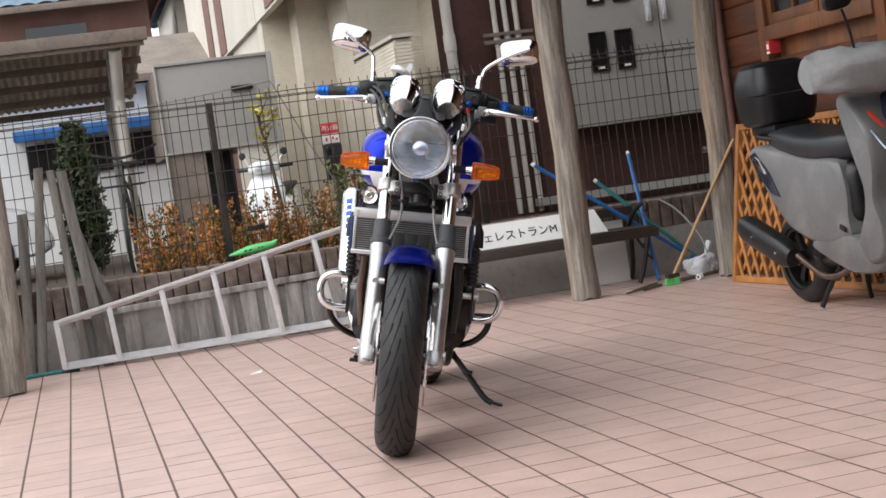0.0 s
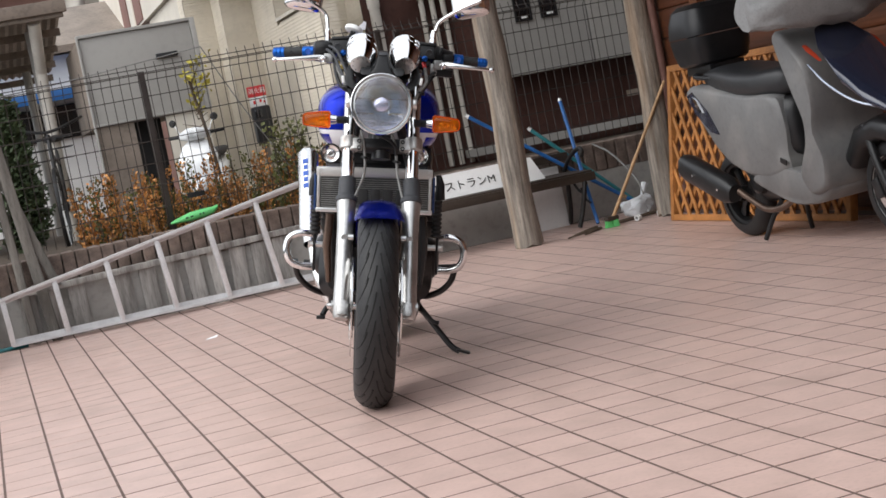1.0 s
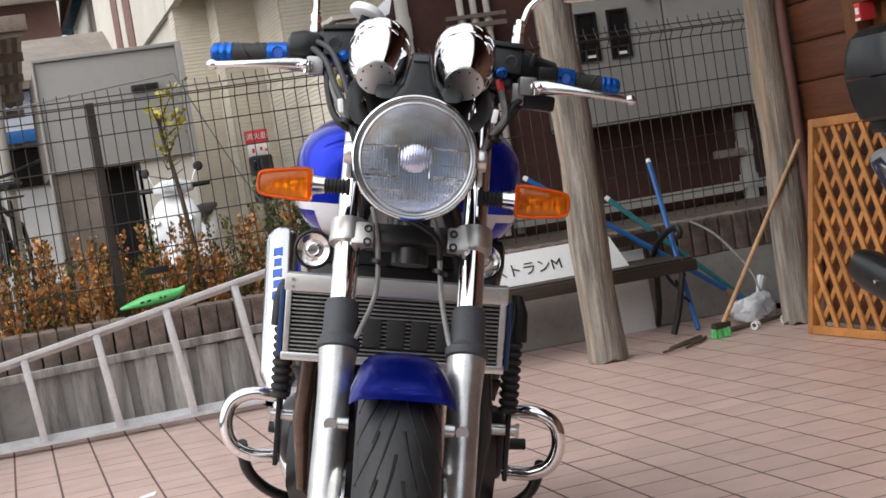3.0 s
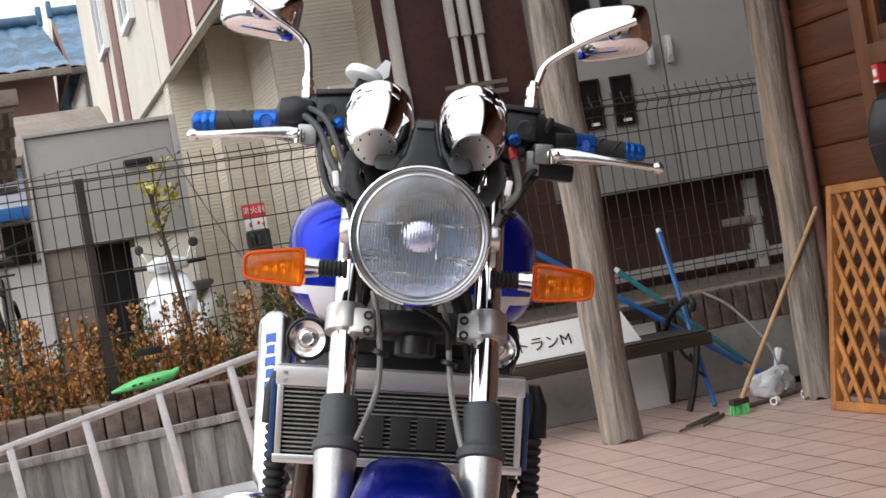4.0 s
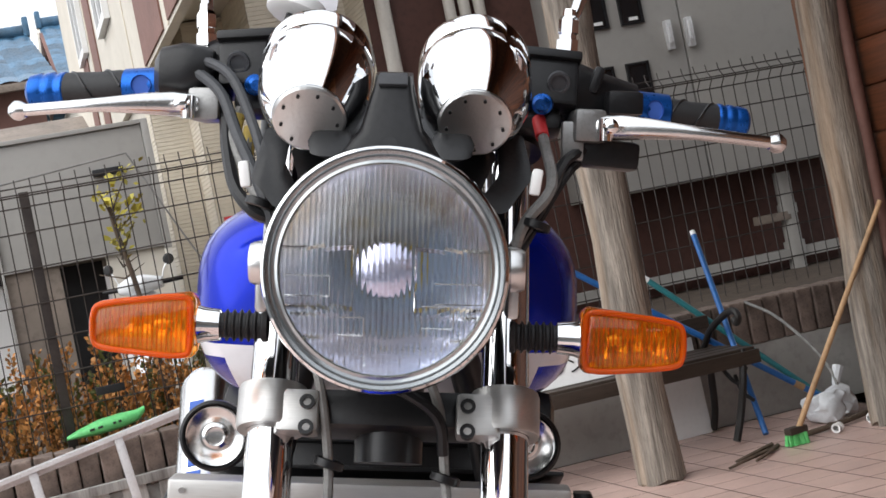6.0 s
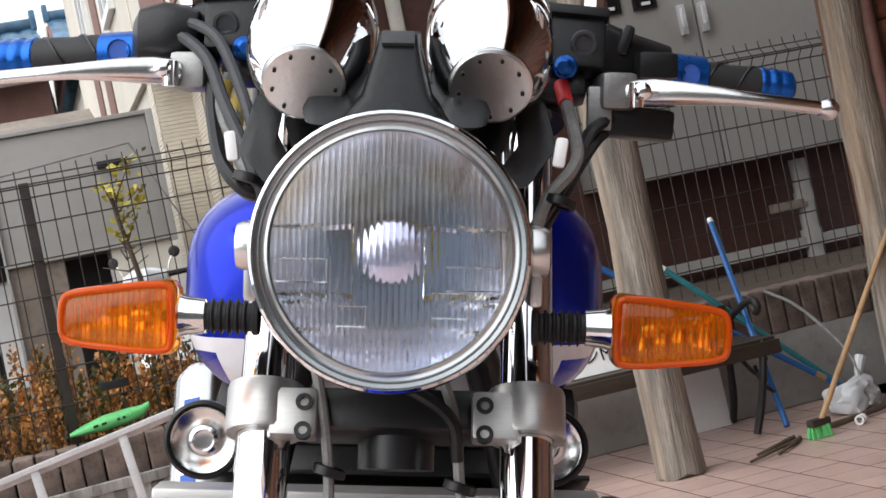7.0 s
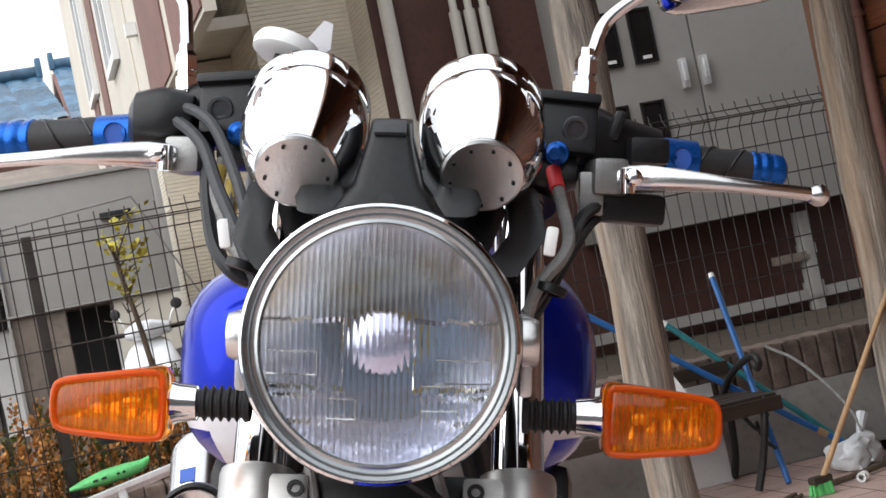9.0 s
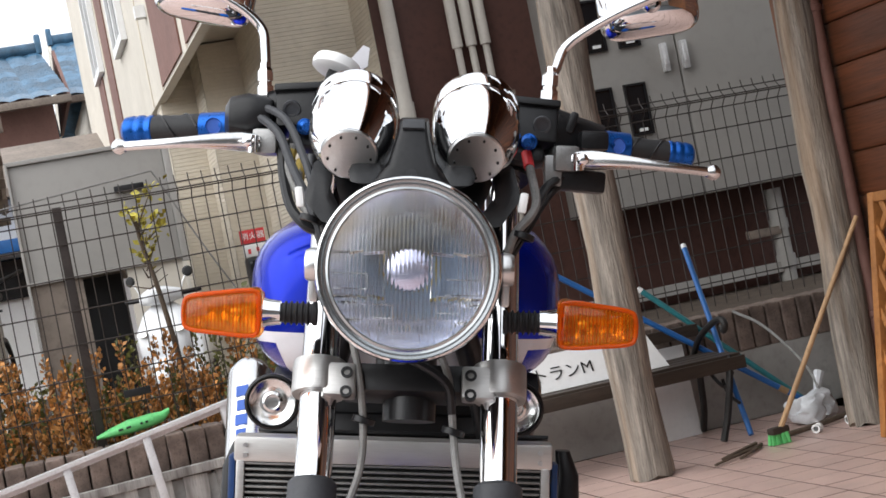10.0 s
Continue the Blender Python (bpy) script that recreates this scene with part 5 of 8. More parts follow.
    tank = P("fuel_tank", cut([((0, 0, zl), (0, 0, 1))]), "blue", b, "glossy blue fuel tank", 60)
    for sx in (-1, 1):
        half = ((0, 0, 0), (sx, 0, 0))
        slant = Vector((sx * 1.0, 0, -0.35)).normalized()
        edge = (sx * 0.150, 0, 0.80)
        P("white_panel", cut([half, ((0, 0, zl), (0, 0, -1)), (edge, -slant)]), "whitepaint", tank, "pearl white lower tank panel", 60)
        P("white_band", cut([half, ((0, 0, zl), (0, 0, -1)), ((0, 0, zl - 0.014), (0, 0, 1)), (edge, slant)]), "whitepaint", tank)
        P("blue_corner", cut([half, ((0, 0, zl - 0.014), (0, 0, -1)), (edge, slant)]), "blue", tank)
    # frame and engine
    bm = BM()
    for sx in (-1, 1):
        tube(bm, [(sx * 0.03, 0.36, 0.93), (sx * 0.09, 0.42, 0.78), (sx * 0.135, 0.47, 0.55), (sx * 0.14, 0.52, 0.30), (sx * 0.13, 0.62, 0.21), (sx * 0.12, 1.0, 0.22), (sx * 0.12, 1.15, 0.40)], 0.017, n=12)
        tube(bm, [(sx * 0.03, 0.36, 0.95), (sx * 0.09, 0.55, 0.84), (sx * 0.12, 0.95, 0.74), (sx * 0.10, 1.5, 0.80)], 0.016, n=12)
    rod(bm, (0, 0.33, 0.98), (0, 0.37, 0.76), 0.032, n=20)
    P("frame", bm, "blackmetal", b, "black tubular frame")
    en = new("engine")
    en.parent = b
    bm = BM()
    loft(bm, [((0, 0.49, 0.36), (0.16, 0, 0), (0, 0, 0.08), 4), ((0, 0.53, 0.36), (0.19, 0, 0), (0, 0, 0.11), 4), ((0, 0.85, 0.36), (0.20, 0, 0), (0, 0, 0.12), 4), ((0, 1.02, 0.38), (0.15, 0, 0), (0, 0, 0.09), 4)], n=28)
    P("crankcase", bm, "blackmetal", en, "black engine crankcase")
    bm = BM()
    box(bm, (0, 0.60, 0.60), (0.34, 0.17, 0.22), (-18, 0, 0), 0.02)
    box(bm, (0, 0.64, 0.72), (0.36, 0.19, 0.07), (-18, 0, 0), 0.02)
    P("cylinder_block", bm, "blackmetal", en)
    for k in range(9):
        bm = BM()
        box(bm, (0, 0.585 + 0.32 * 0.0, 0.50 + k * 0.021), (0.372, 0.20, 0.005), (-18, 0, 0), 0.001)
        P("cooling_fin", bm, "blackmetal", en)
    for sx in (-1, 1):
        bm = BM()
        lathe(bm, [(0.0, 0.028), (0.04, 0.026), (0.062, 0.014), (0.070, 0.0), (0.070, -0.03)], (sx * 0.185, 0.60, 0.40), (sx, 0, 0), n=32)
        P("side_cover", bm, "blackmetal", en, "round black engine side cover")
        bm = BM()
        prof = [(0.012, 0.0)]
        for k in range(9):
            prof += [(0.0175, 0.004 + k * 0.014), (0.0175, 0.009 + k * 0.014), (0.0125, 0.012 + k * 0.014)]
        lathe(bm, prof, (sx * 0.198, 0.42, 0.485), (0, 0.0, 1), n=18)
        P("ribbed_hose", bm, "softrubber", b, "ribbed black rubber hose")
        bm = BM()
        loft(bm, [((sx * 0.205, 0.43, 0.61), (0.018, 0, 0), (0, 0.02, 0), 3), ((sx * 0.207, 0.43, 0.66), (0.014, 0, 0), (0, 0.02, 0), 3), ((sx * 0.20, 0.43, 0.69), (0.009, 0, 0), (0, 0.012, 0), 3)], n=14)
        P("hose_union", bm, "black", b)
        # radiator-side shroud and header pipes
        for k, x in enumerate((0.035, 0.095)):
            bm = BM()
            tube(bm, [(sx * x, 0.56, 0.60), (sx * x, 0.475, 0.56), (sx * (x + 0.004), 0.445, 0.46), (sx * x, 0.465, 0.33), (sx * x * 0.9, 0.52, 0.22), (sx * x * 0.8, 0.62, 0.175), (sx * 0.05, 0.80, 0.17)], 0.019, n=12)
            P("header_pipe", bm, "header", b, "heat-tinted exhaust header")
        bm = BM()
        loft(bm, [((sx * 0.150, 0.42, 0.33), (0.008, 0, 0), (0, 0.022, 0), 3), ((sx * 0.158, 0.405, 0.45), (0.014, 0, 0), (0, 0.03, 0), 3), ((sx * 0.150, 0.41, 0.555), (0.015, 0, 0), (0, 0.028, 0), 3)], n=16)
        P("side_shroud", bm, "header" if sx < 0 else "blackmetal", b)
        # crash bar loop
        cb = new("crash_bar")
        cb.parent = b
        bm = BM()
        tube(bm, [(sx * 0.205, 0.46, 0.482), (sx * 0.250, 0.45, 0.484), (sx * 0.283, 0.448, 0.466), (sx * 0.292, 0.448, 0.430), (sx * 0.280, 0.45, 0.394), (sx * 0.248, 0.455, 0.376), (sx * 0.200, 0.465, 0.374)], 0.0122, n=14)
        P("loop", bm, "chrome", cb, "chrome tubular engine guard loop")
        bm = BM()
        box(bm, (sx * 0.202, 0.468, 0.428), (0.008, 0.05, 0.135), None, 0.002)
        P("mount_plate", bm, "blackmetal", cb)
        bm = BM()
        rod(bm, (sx * 0.17, 0.465, 0.448), (sx * 0.216, 0.465, 0.448), 0.010, n=14)
        rod(bm, (sx * 0.216, 0.465, 0.448), (sx * 0.222, 0.465, 0.448), 0.014, n=6)
        P("slider", bm, "casting", cb)
        bm = BM()
        tube(bm, [(sx * 0.265, 0.47, 0.392), (sx * 0.255, 0.50, 0.34), (sx * 0.225, 0.54, 0.30), (sx * 0.18, 0.58, 0.275), (sx * 0.14, 0.62, 0.27)], 0.0105, n=12)
        P("lower_stay", bm, "blackmetal", cb)
        # rider footrests
        bm = BM()
        rod(bm, (sx * 0.14, 0.98, 0.33), (sx * 0.27, 0.99, 0.335), 0.012, n=12)
        P("footrest", bm, "softrubber", b)
    # silencer on the right-hand side of the machine
    sl = new("silencer")
    sl.parent = b
    p, q = Vector((-0.238, 0.80, 0.450)), Vector((-0.270, 1.05, 0.738))
    d = (q - p).normalized()
    L = (q - p).length
    bm = BM()
    lathe(bm, [(0.024, -0.04), (0.026, 0.0), (0.0355, 0.02), (0.0375, 0.025), (0.0375, L - 0.026), (0.0360, L - 0.016), (0.026, L), (0.016, L + 0.004), (0.016, L - 0.03)], p, d, n=36)
    P("canister", bm, "satin", sl, "polished alloy silencer canister")
    nv = Vector((-0.25, -0.72, 0.62)).normalized()
    wv = nv.cross(d).normalized()
    nv = d.cross(wv).normalized()
    mm = Matrix((d, wv, nv)).transposed()
    for k in range(5):
        bm = BM()
        box(bm, p + d * (L * 0.66 - 0.056 + 0.028 * k) + nv * 0.0374, (0.020, 0.020 - 0.004 * (k % 2), 0.002), mm, 0)
        P("mark_block", bm, "bluemark", sl)
    bm = BM()
    tube(bm, [(-0.05, 0.80, 0.17), (-0.12, 0.72, 0.19), (-0.19, 0.72, 0.30), (-0.222, 0.775, 0.42)], 0.024, n=14)
    P("link_pipe", bm, "satin", sl)
    # side stand
    bm = BM()
    tube(bm, [(0.13, 0.70, 0.24), (0.16, 0.69, 0.215), (0.205, 0.675, 0.165), (0.265, 0.66, 0.097), (0.297, 0.652, 0.078)], 0.0105, n=12)
    st = P("side_stand", bm, "blackmetal", b, "black side stand set down on the tiles")
    bm = BM()
    box(bm, (0.309, 0.650, 0.079), (0.050, 0.040, 0.008), (0, 13, 0), 0.003)
    P("foot", bm, "blackmetal", st)
    bm = BM()
    tube(bm, [(0.15, 0.66, 0.24), (0.175, 0.655, 0.20), (0.205, 0.648, 0.178), (0.222, 0.645, 0.175)], 0.007, n=8)
    P("stand_peg", bm, "blackmetal", st)
    bm = BM()
    tube(bm, [(-0.13, 0.82, 0.24), (-0.17, 0.78, 0.20), (-0.185, 0.76, 0.175)], 0.010, n=10)
    box(bm, (-0.19, 0.755, 0.168), (0.03, 0.03, 0.012), None, 0.003)
    P("centre_stand", bm, "blackmetal", b)
    # seat, side panels and tail
    bm = BM()
    loft(bm, [((0, 0.95, 0.80), (0.08, 0, 0), (0, 0, 0.04), 3), ((0, 1.05, 0.80), (0.13, 0, 0), (0, 0, 0.045), 3.2), ((0, 1.30, 0.81), (0.14, 0, 0), (0, 0, 0.05), 3.2), ((0, 1.62, 0.86), (0.11, 0, 0), (0, 0, 0.04), 3), ((0, 1.72, 0.87), (0.07, 0, 0), (0, 0, 0.02), 3)], n=24)
    P("seat", bm, "softrubber", b, "black padded seat")
    bm = BM()
    loft(bm, [((0, 1.30, 0.74), (0.12, 0, 0), (0, 0, 0.04), 3), ((0, 1.62, 0.80), (0.11, 0, 0), (0, 0, 0.05), 3), ((0, 1.88, 0.87), (0.07, 0, 0), (0, 0, 0.035), 3)], n=24)
    P("tail_cowl", bm, "blue", b, "blue tail cowl")
    for sx in (-1, 1):
        bm = BM()
        loft(bm, [((sx * 0.125, 0.98, 0.66), (0.012, 0, 0), (0, 0.03, 0), 3), ((sx * 0.14, 1.08, 0.68), (0.014, 0, 0), (0, 0, 0.07), 3), ((sx * 0.125, 1.25, 0.71), (0.010, 0, 0), (0, 0, 0.03), 3)], n=16)
        P("side_panel", bm, "blue", b)
        bm = BM()
        tube(bm, [(sx * 0.10, 1.02, 0.32), (sx * 0.115, 1.25, 0.31), (sx * 0.115, 1.50, AX)], 0.022, n=12)
        P("swing_arm", bm, "satin", b)
        bm = BM()
        prof = [(0.02, 0.0)]
        for k in range(10):
            prof += [(0.030, 0.006 + k * 0.022), (0.030, 0.012 + k * 0.022), (0.022, 0.017 + k * 0.022)]
        lathe(bm, prof, (sx * 0.15, 1.38, 0.40), (0, -0.25, 1), n=16)
        P("shock_absorber", bm, "chrome", b)
    bm = BM()
    rod(bm, (-0.13, 0.0, AX), (0.13, 0.0, AX), 0.009, n=14)
    P("front_axle", bm, "satin", b)
    bm = BM()
    rod(bm, (-0.13, 1.5, AX), (0.13, 1.5, AX), 0.011, n=14)
    P("rear_axle", bm, "satin", b)
    # the steering is turned a touch, so the body stands aside from the fork line
    for me in set(bpy.data.meshes) - before:
        me.transform(Matrix.Translation((-0.013, 0, 0)))
    for ob in [tank] + list(tank.children):
        ob.data.transform(Matrix.Translation((-0.004, 0, -0.012)))


cockpit()
front_body()


# ---------------------------------------------------------------- things on the forecourt
M.update({
    "scoot_silver": mat("dusty_silver_plastic", (0.155, 0.154, 0.153), 0.5, 0.1, vary=0.12, scale=5, bump=0.03, stain=(0.24, 0.23, 0.215), stain_amt=0.5, stain_scale=6),
    "scoot_navy": mat("dark_navy_paint", (0.020, 0.024, 0.045), 0.18, 0.2, vary=0.2, scale=5, coat=0.8),
    "scoot_blue": mat("silver_blue_paint", (0.30, 0.34, 0.42), 0.25, 0.4, vary=0.1, scale=5, coat=0.5),
    "cloth": mat("grey_cover_cloth", (0.22, 0.22, 0.22), 0.8, vary=0.15, scale=12, bump=0.5, bscale=60),
    "vinyl": mat("black_seat_vinyl", (0.022, 0.023, 0.025), 0.4, vary=0.2, scale=20, bump=0.2, bscale=300),
    "bag": mat("crumpled_white_bag", (0.62, 0.64, 0.66), 0.35, vary=0.1, scale=10),
    "iron": mat("dark_cast_iron", (0.022, 0.020, 0.019), 0.5, 0.3, vary=0.3, scale=20, bump=0.2),
    "benchwood": mat("dark_bench_slat", (0.050, 0.036, 0.027), 0.55, vary=0.4, scale=8, stretch=(0.3, 2, 2), bump=0.3),
    "lampred": mat("red_lamp_lens", (0.45, 0.05, 0.02), 0.15, vary=0.1, coat=0.5),
})


def scooter():
    """Local frame: x across (negative is the side towards the court), y back, z up; front wheel at y = 0."""
    t = thing("scooter", "dusty silver and navy scooter with black top box and covered handlebar", "scooter", Matrix.Translation((2.275, 1.07, 0)) @ Euler((0, radians(-1.5), radians(2.0))).to_matrix().to_4x4())
    P = lambda n, bm, m, par=t, lab="", sm=40: part(n, bm, M[m], par, lab, sm)
    R = 0.203
    WB = 1.19
    for nm, y in (("front_wheel", 0.0), ("rear_wheel", WB)):
        e = new(nm)
        e.parent = t
        bm = BM()
        prof = []
        for i in range(13):
            a = math.pi * i / 12
            prof.append((R - 0.06 + 0.06 * math.sin(a) ** 0.7, -math.cos(a) * 0.048))
        lathe(bm, prof + [(R - 0.064, 0.030), (R - 0.064, -0.030)], (0, y, R), (1, 0, 0), n=48, closed=True)
        P("tyre", bm, "rubber", e)
        bm = BM()
        lathe(bm, [(0.128, -0.034), (0.142, -0.038), (0.142, -0.030), (0.128, -0.012), (0.128, 0.012), (0.142, 0.030), (0.142, 0.038), (0.128, 0.034), (0.118, 0.012), (0.118, -0.012)], (0, y, R), (1, 0, 0), n=40, closed=True)
        for k in range(3):
            a = 2 * math.pi * k / 3 + 0.5
            c, s = math.cos(a), math.sin(a)
            loft(bm, [((0, y + s * r, R + c * r), (0.014, 0, 0), (0, c * w, -s * w), 4) for r, w in ((0.02, 0.026), (0.07, 0.015), (0.124, 0.024))], n=12)
        lathe(bm, [(0.0, -0.05), (0.03, -0.05), (0.036, -0.03), (0.036, 0.03), (0.03, 0.05), (0.0, 0.05)], (0, y, R), (1, 0, 0), n=20)
        rim = P("rim", bm, "blackmetal", e)
        if y == 0:
            bm = BM()
            lathe(bm, [(0.055, -0.002), (0.088, -0.002), (0.088, 0.002), (0.055, 0.002)], (-0.056, y, R), (1, 0, 0), n=36, closed=True)
            P("brake_disc", bm, "satin", e)
            bm = BM()
            lathe(bm, [(0.139, -0.041), (0.143, -0.042), (0.143, -0.039), (0.139, -0.039)], (0, y, R), (1, 0, 0), n=40, closed=True)
            P("rim_stripe", bm, "casting", e)
    # front fork
    for sx in (-1, 1):
        bm = BM()
        tube(bm, [(sx * 0.062, 0.005, R), (sx * 0.066, 0.045, 0.32), (sx * 0.060, 0.095, 0.47)], 0.017, n=12)
        P("fork_leg", bm, "blackmetal")
    bm = BM()
    box(bm, (-0.066, 0.06, 0.22), (0.03, 0.05, 0.08), (-20, 0, 0), 0.01)
    P("brake_caliper", bm, "blackmetal")
    # front mudguard part below the nose
    bm = BM()
    loft(bm, [((0, -0.18, 0.35), (0.045, 0, 0), (0, 0.01, 0.03), 3), ((0, -0.10, 0.425), (0.075, 0, 0), (0, 0.01, 0.05), 3), ((0, 0.02, 0.45), (0.085, 0, 0), (0, 0.01, 0.05), 3), ((0, 0.15, 0.42), (0.08, 0, 0), (0, 0.01, 0.05), 3), ((0, 0.24, 0.33), (0.07, 0, 0), (0, 0.02, 0.04), 3)], n=20)
    P("mudguard", bm, "blackmetal")
    # nose cowl: navy, sweeping from the tip up to the bars
    bm = BM()
    loft(bm, [((0, -0.165, 0.500), (0.028, 0, 0), (0, 0.02, 0.026), 2.4), ((0, -0.12, 0.530), (0.078, 0, 0), (0, 0.035, 0.050), 2.4), ((0, -0.03, 0.590), (0.125, 0, 0), (0, 0.06, 0.080), 2.4), ((0, 0.08, 0.675), (0.145, 0, 0), (0, 0.07, 0.095), 2.5), ((0, 0.18, 0.775), (0.132, 0, 0), (0, 0.06, 0.072), 2.6), ((0, 0.25, 0.850), (0.09, 0, 0), (0, 0.04, 0.035), 2.6)], n=28)
    P("nose_cowl", bm, "scoot_navy", t, "glossy dark navy front cowl", 60)
    P("leg_shield", side_form([(0.46, 0.885), (0.38, 0.875), (0.27, 0.74), (0.255, 0.60), (0.285, 0.47), (0.245, 0.36), (0.27, 0.245), (0.38, 0.215), (0.435, 0.29), (0.355, 0.42), (0.34, 0.53), (0.395, 0.68)], 0.172, 0.93), "scoot_silver", t, "dusty silver leg shield", 40)
    bm = BM()
    loft(bm, [((0, 0.465, 0.86), (0.12, 0, 0), (0, 0.012, 0.01), 4), ((0, 0.405, 0.68), (0.145, 0, 0), (0, 0.014, 0.0), 4), ((0, 0.352, 0.53), (0.14, 0, 0), (0, 0.014, 0.0), 4), ((0, 0.372, 0.42), (0.13, 0, 0), (0, 0.014, 0), 4)], n=20)
    P("inner_panel", bm, "blackmetal", t, "dark inner leg shield")
    for sx in (-1, 1):
        bm = BM()
        loft(bm, [((sx * 0.140, 0.265, 0.810), (0.012, 0, 0), (0, 0.014, 0.010), 2.5), ((sx * 0.150, 0.225, 0.790), (0.014, 0, 0), (0, 0.024, 0.016), 2.5), ((sx * 0.150, 0.175, 0.755), (0.009, 0, 0), (0, 0.010, 0.008), 2.5)], n=16)
        P("turn_signal", bm, "lampred", t, "red-orange indicator lens")
        bm = BM()
        tube(bm, [(sx * 0.146, 0.265, 0.74), (sx * 0.152, 0.15, 0.655), (sx * 0.130, 0.02, 0.575), (sx * 0.07, -0.10, 0.525)], 0.005, n=6)
        P("cowl_line", bm, "scoot_blue", t, "thin silver-blue trim line")
    # floor and lower body
    P("floor_board", side_form([(0.60, 0.335), (0.44, 0.305), (0.33, 0.29), (0.28, 0.235), (0.36, 0.180), (0.55, 0.170), (0.74, 0.225), (0.88, 0.285), (0.78, 0.34)], 0.148, 0.88), "scoot_silver", t, "silver floorboard section", 40)
    # rear body under the seat
    P("rear_body", side_form([(1.33, 0.695), (1.25, 0.730), (1.05, 0.700), (0.80, 0.655), (0.62, 0.645), (0.565, 0.61), (0.545, 0.50), (0.560, 0.39), (0.56, 0.315), (0.70, 0.285), (0.86, 0.300), (1.02, 0.355), (1.13, 0.44), (1.24, 0.575)], 0.152, 0.88), "scoot_silver", t, "dusty silver rear body panel", 40)
    bm = BM()
    loft(bm, [((0, 0.520, 0.50), (0.075, 0, 0), (0, 0, 0.12), 3.4), ((0, 0.545, 0.50), (0.115, 0, 0), (0, 0, 0.13), 3.4), ((0, 0.575, 0.50), (0.125, 0, 0), (0, 0, 0.14), 3.4)], n=20)
    P("seat_front_panel", bm, "blackmetal")
    bm = BM()
    box(bm, (-0.153, 0.575, 0.36), (0.006, 0.045, 0.022), (20, 0, 0), 0.002)
    P("panel_catch", bm, "blackmetal")
    for sx in (-1, 1):
        bm = BM()
        poly(bm, [(sx * 0.150, 1.30, 0.690), (sx * 0.154, 1.24, 0.705), (sx * 0.157, 1.13, 0.610), (sx * 0.158, 1.06, 0.500), (sx * 0.157, 1.13, 0.515), (sx * 0.154, 1.24, 0.600)], 0.02, (-sx, 0, 0))
        P("tail_lamp", bm, "scoot_navy", t, "dark wedge tail lamp")
        bm = BM()
        poly(bm, [(sx * 0.158, 1.245, 0.685), (sx * 0.160, 1.205, 0.665), (sx * 0.161, 1.165, 0.605), (sx * 0.159, 1.21, 0.615)], 0.006, (-sx, 0, 0))
        P("reflector", bm, "chrome")
    # seat
    bm = BM()
    loft(bm, [((0, 0.525, 0.685), (0.080, 0, 0), (0, 0, 0.050), 3.2), ((0, 0.565, 0.690), (0.122, 0, 0), (0, 0, 0.062), 3.6), ((0, 0.72, 0.693), (0.150, 0, 0), (0, 0, 0.058), 3.6), ((0, 0.88, 0.708), (0.152, 0, 0), (0, 0, 0.060), 3.6), ((0, 1.06, 0.738), (0.135, 0, 0), (0, 0, 0.058), 3.4), ((0, 1.22, 0.755), (0.09, 0, 0), (0, 0, 0.040), 3.2)], n=28)
    P("seat", bm, "vinyl", t, "black vinyl seat", 60)
    bm = BM()
    tube(bm, [(-0.10, 1.10, 0.745), (-0.11, 1.26, 0.770), (0.0, 1.30, 0.775), (0.11, 1.26, 0.770), (0.10, 1.10, 0.745)], 0.012, n=10)
    span(bm, (-0.09, 1.14, 0.775), (0.09, 1.36, 0.814), 0.005)
    P("rear_carrier", bm, "blackmetal")
    # top box
    tb = new("top_box")
    tb.parent = t
    bm = BM()
    def squircle(z, s, sh):
        return ((0, 1.255 + sh, z), (0.158 * s, 0, 0), (0, 0.155 * s, 0), 4)
    loft(bm, [squircle(0.815, 0.78, 0.0), squircle(0.826, 0.87, 0.0), squircle(0.88, 0.96, 0.0), squircle(0.942, 1.0, 0.0), squircle(0.946, 1.0, 0.0)], n=40)
    P("tub", bm, "black", tb, "black plastic lower shell", 30)
    bm = BM()
    loft(bm, [squircle(0.950, 1.005, 0.0), squircle(0.957, 1.01, 0.0), squircle(1.02, 0.96, 0.0), squircle(1.072, 0.84, 0.0), squircle(1.094, 0.66, 0.0), squircle(1.098, 0.38, 0.0)], n=40)
    P("lid", bm, "black", tb, "black domed lid", 30)
    bm = BM()
    span(bm, (-0.03, 1.402, 0.93), (0.03, 1.420, 0.975), 0.006)
    P("latch", bm, "blackmetal", tb)
    # handlebar under its cloth cover, with one mirror
    hb = new("handlebar")
    hb.parent = t
    bm = BM()
    loft(bm, [((-0.33, 0.36, 0.985), (0, 0.055, 0.02), (0.0, -0.02, 0.060), 2.6), ((-0.26, 0.32, 0.99), (0, 0.085, 0.02), (0, -0.03, 0.075), 2.8), ((-0.12, 0.27, 0.985), (0, 0.105, 0.03), (0, -0.03, 0.085), 3), ((0.0, 0.25, 0.98), (0, 0.105, 0.03), (0, -0.03, 0.080), 3), ((0.12, 0.27, 0.985), (0, 0.105, 0.03), (0, -0.03, 0.085), 3), ((0.26, 0.32, 0.99), (0, 0.085, 0.02), (0, -0.03, 0.075), 2.8), ((0.33, 0.36, 0.985), (0, 0.055, 0.02), (0.0, -0.02, 0.060), 2.6)], n=24)
    bmesh.ops.subdivide_edges(bm, edges=bm.edges[:], cuts=2, use_grid_fill=True)
    shaped(bm, 0.030, 9, 2.0)
    shaped(bm, 0.010, 28, 5.0)
    P("cloth_cover", bm, "cloth", hb, "creased light grey cloth cover", 70)
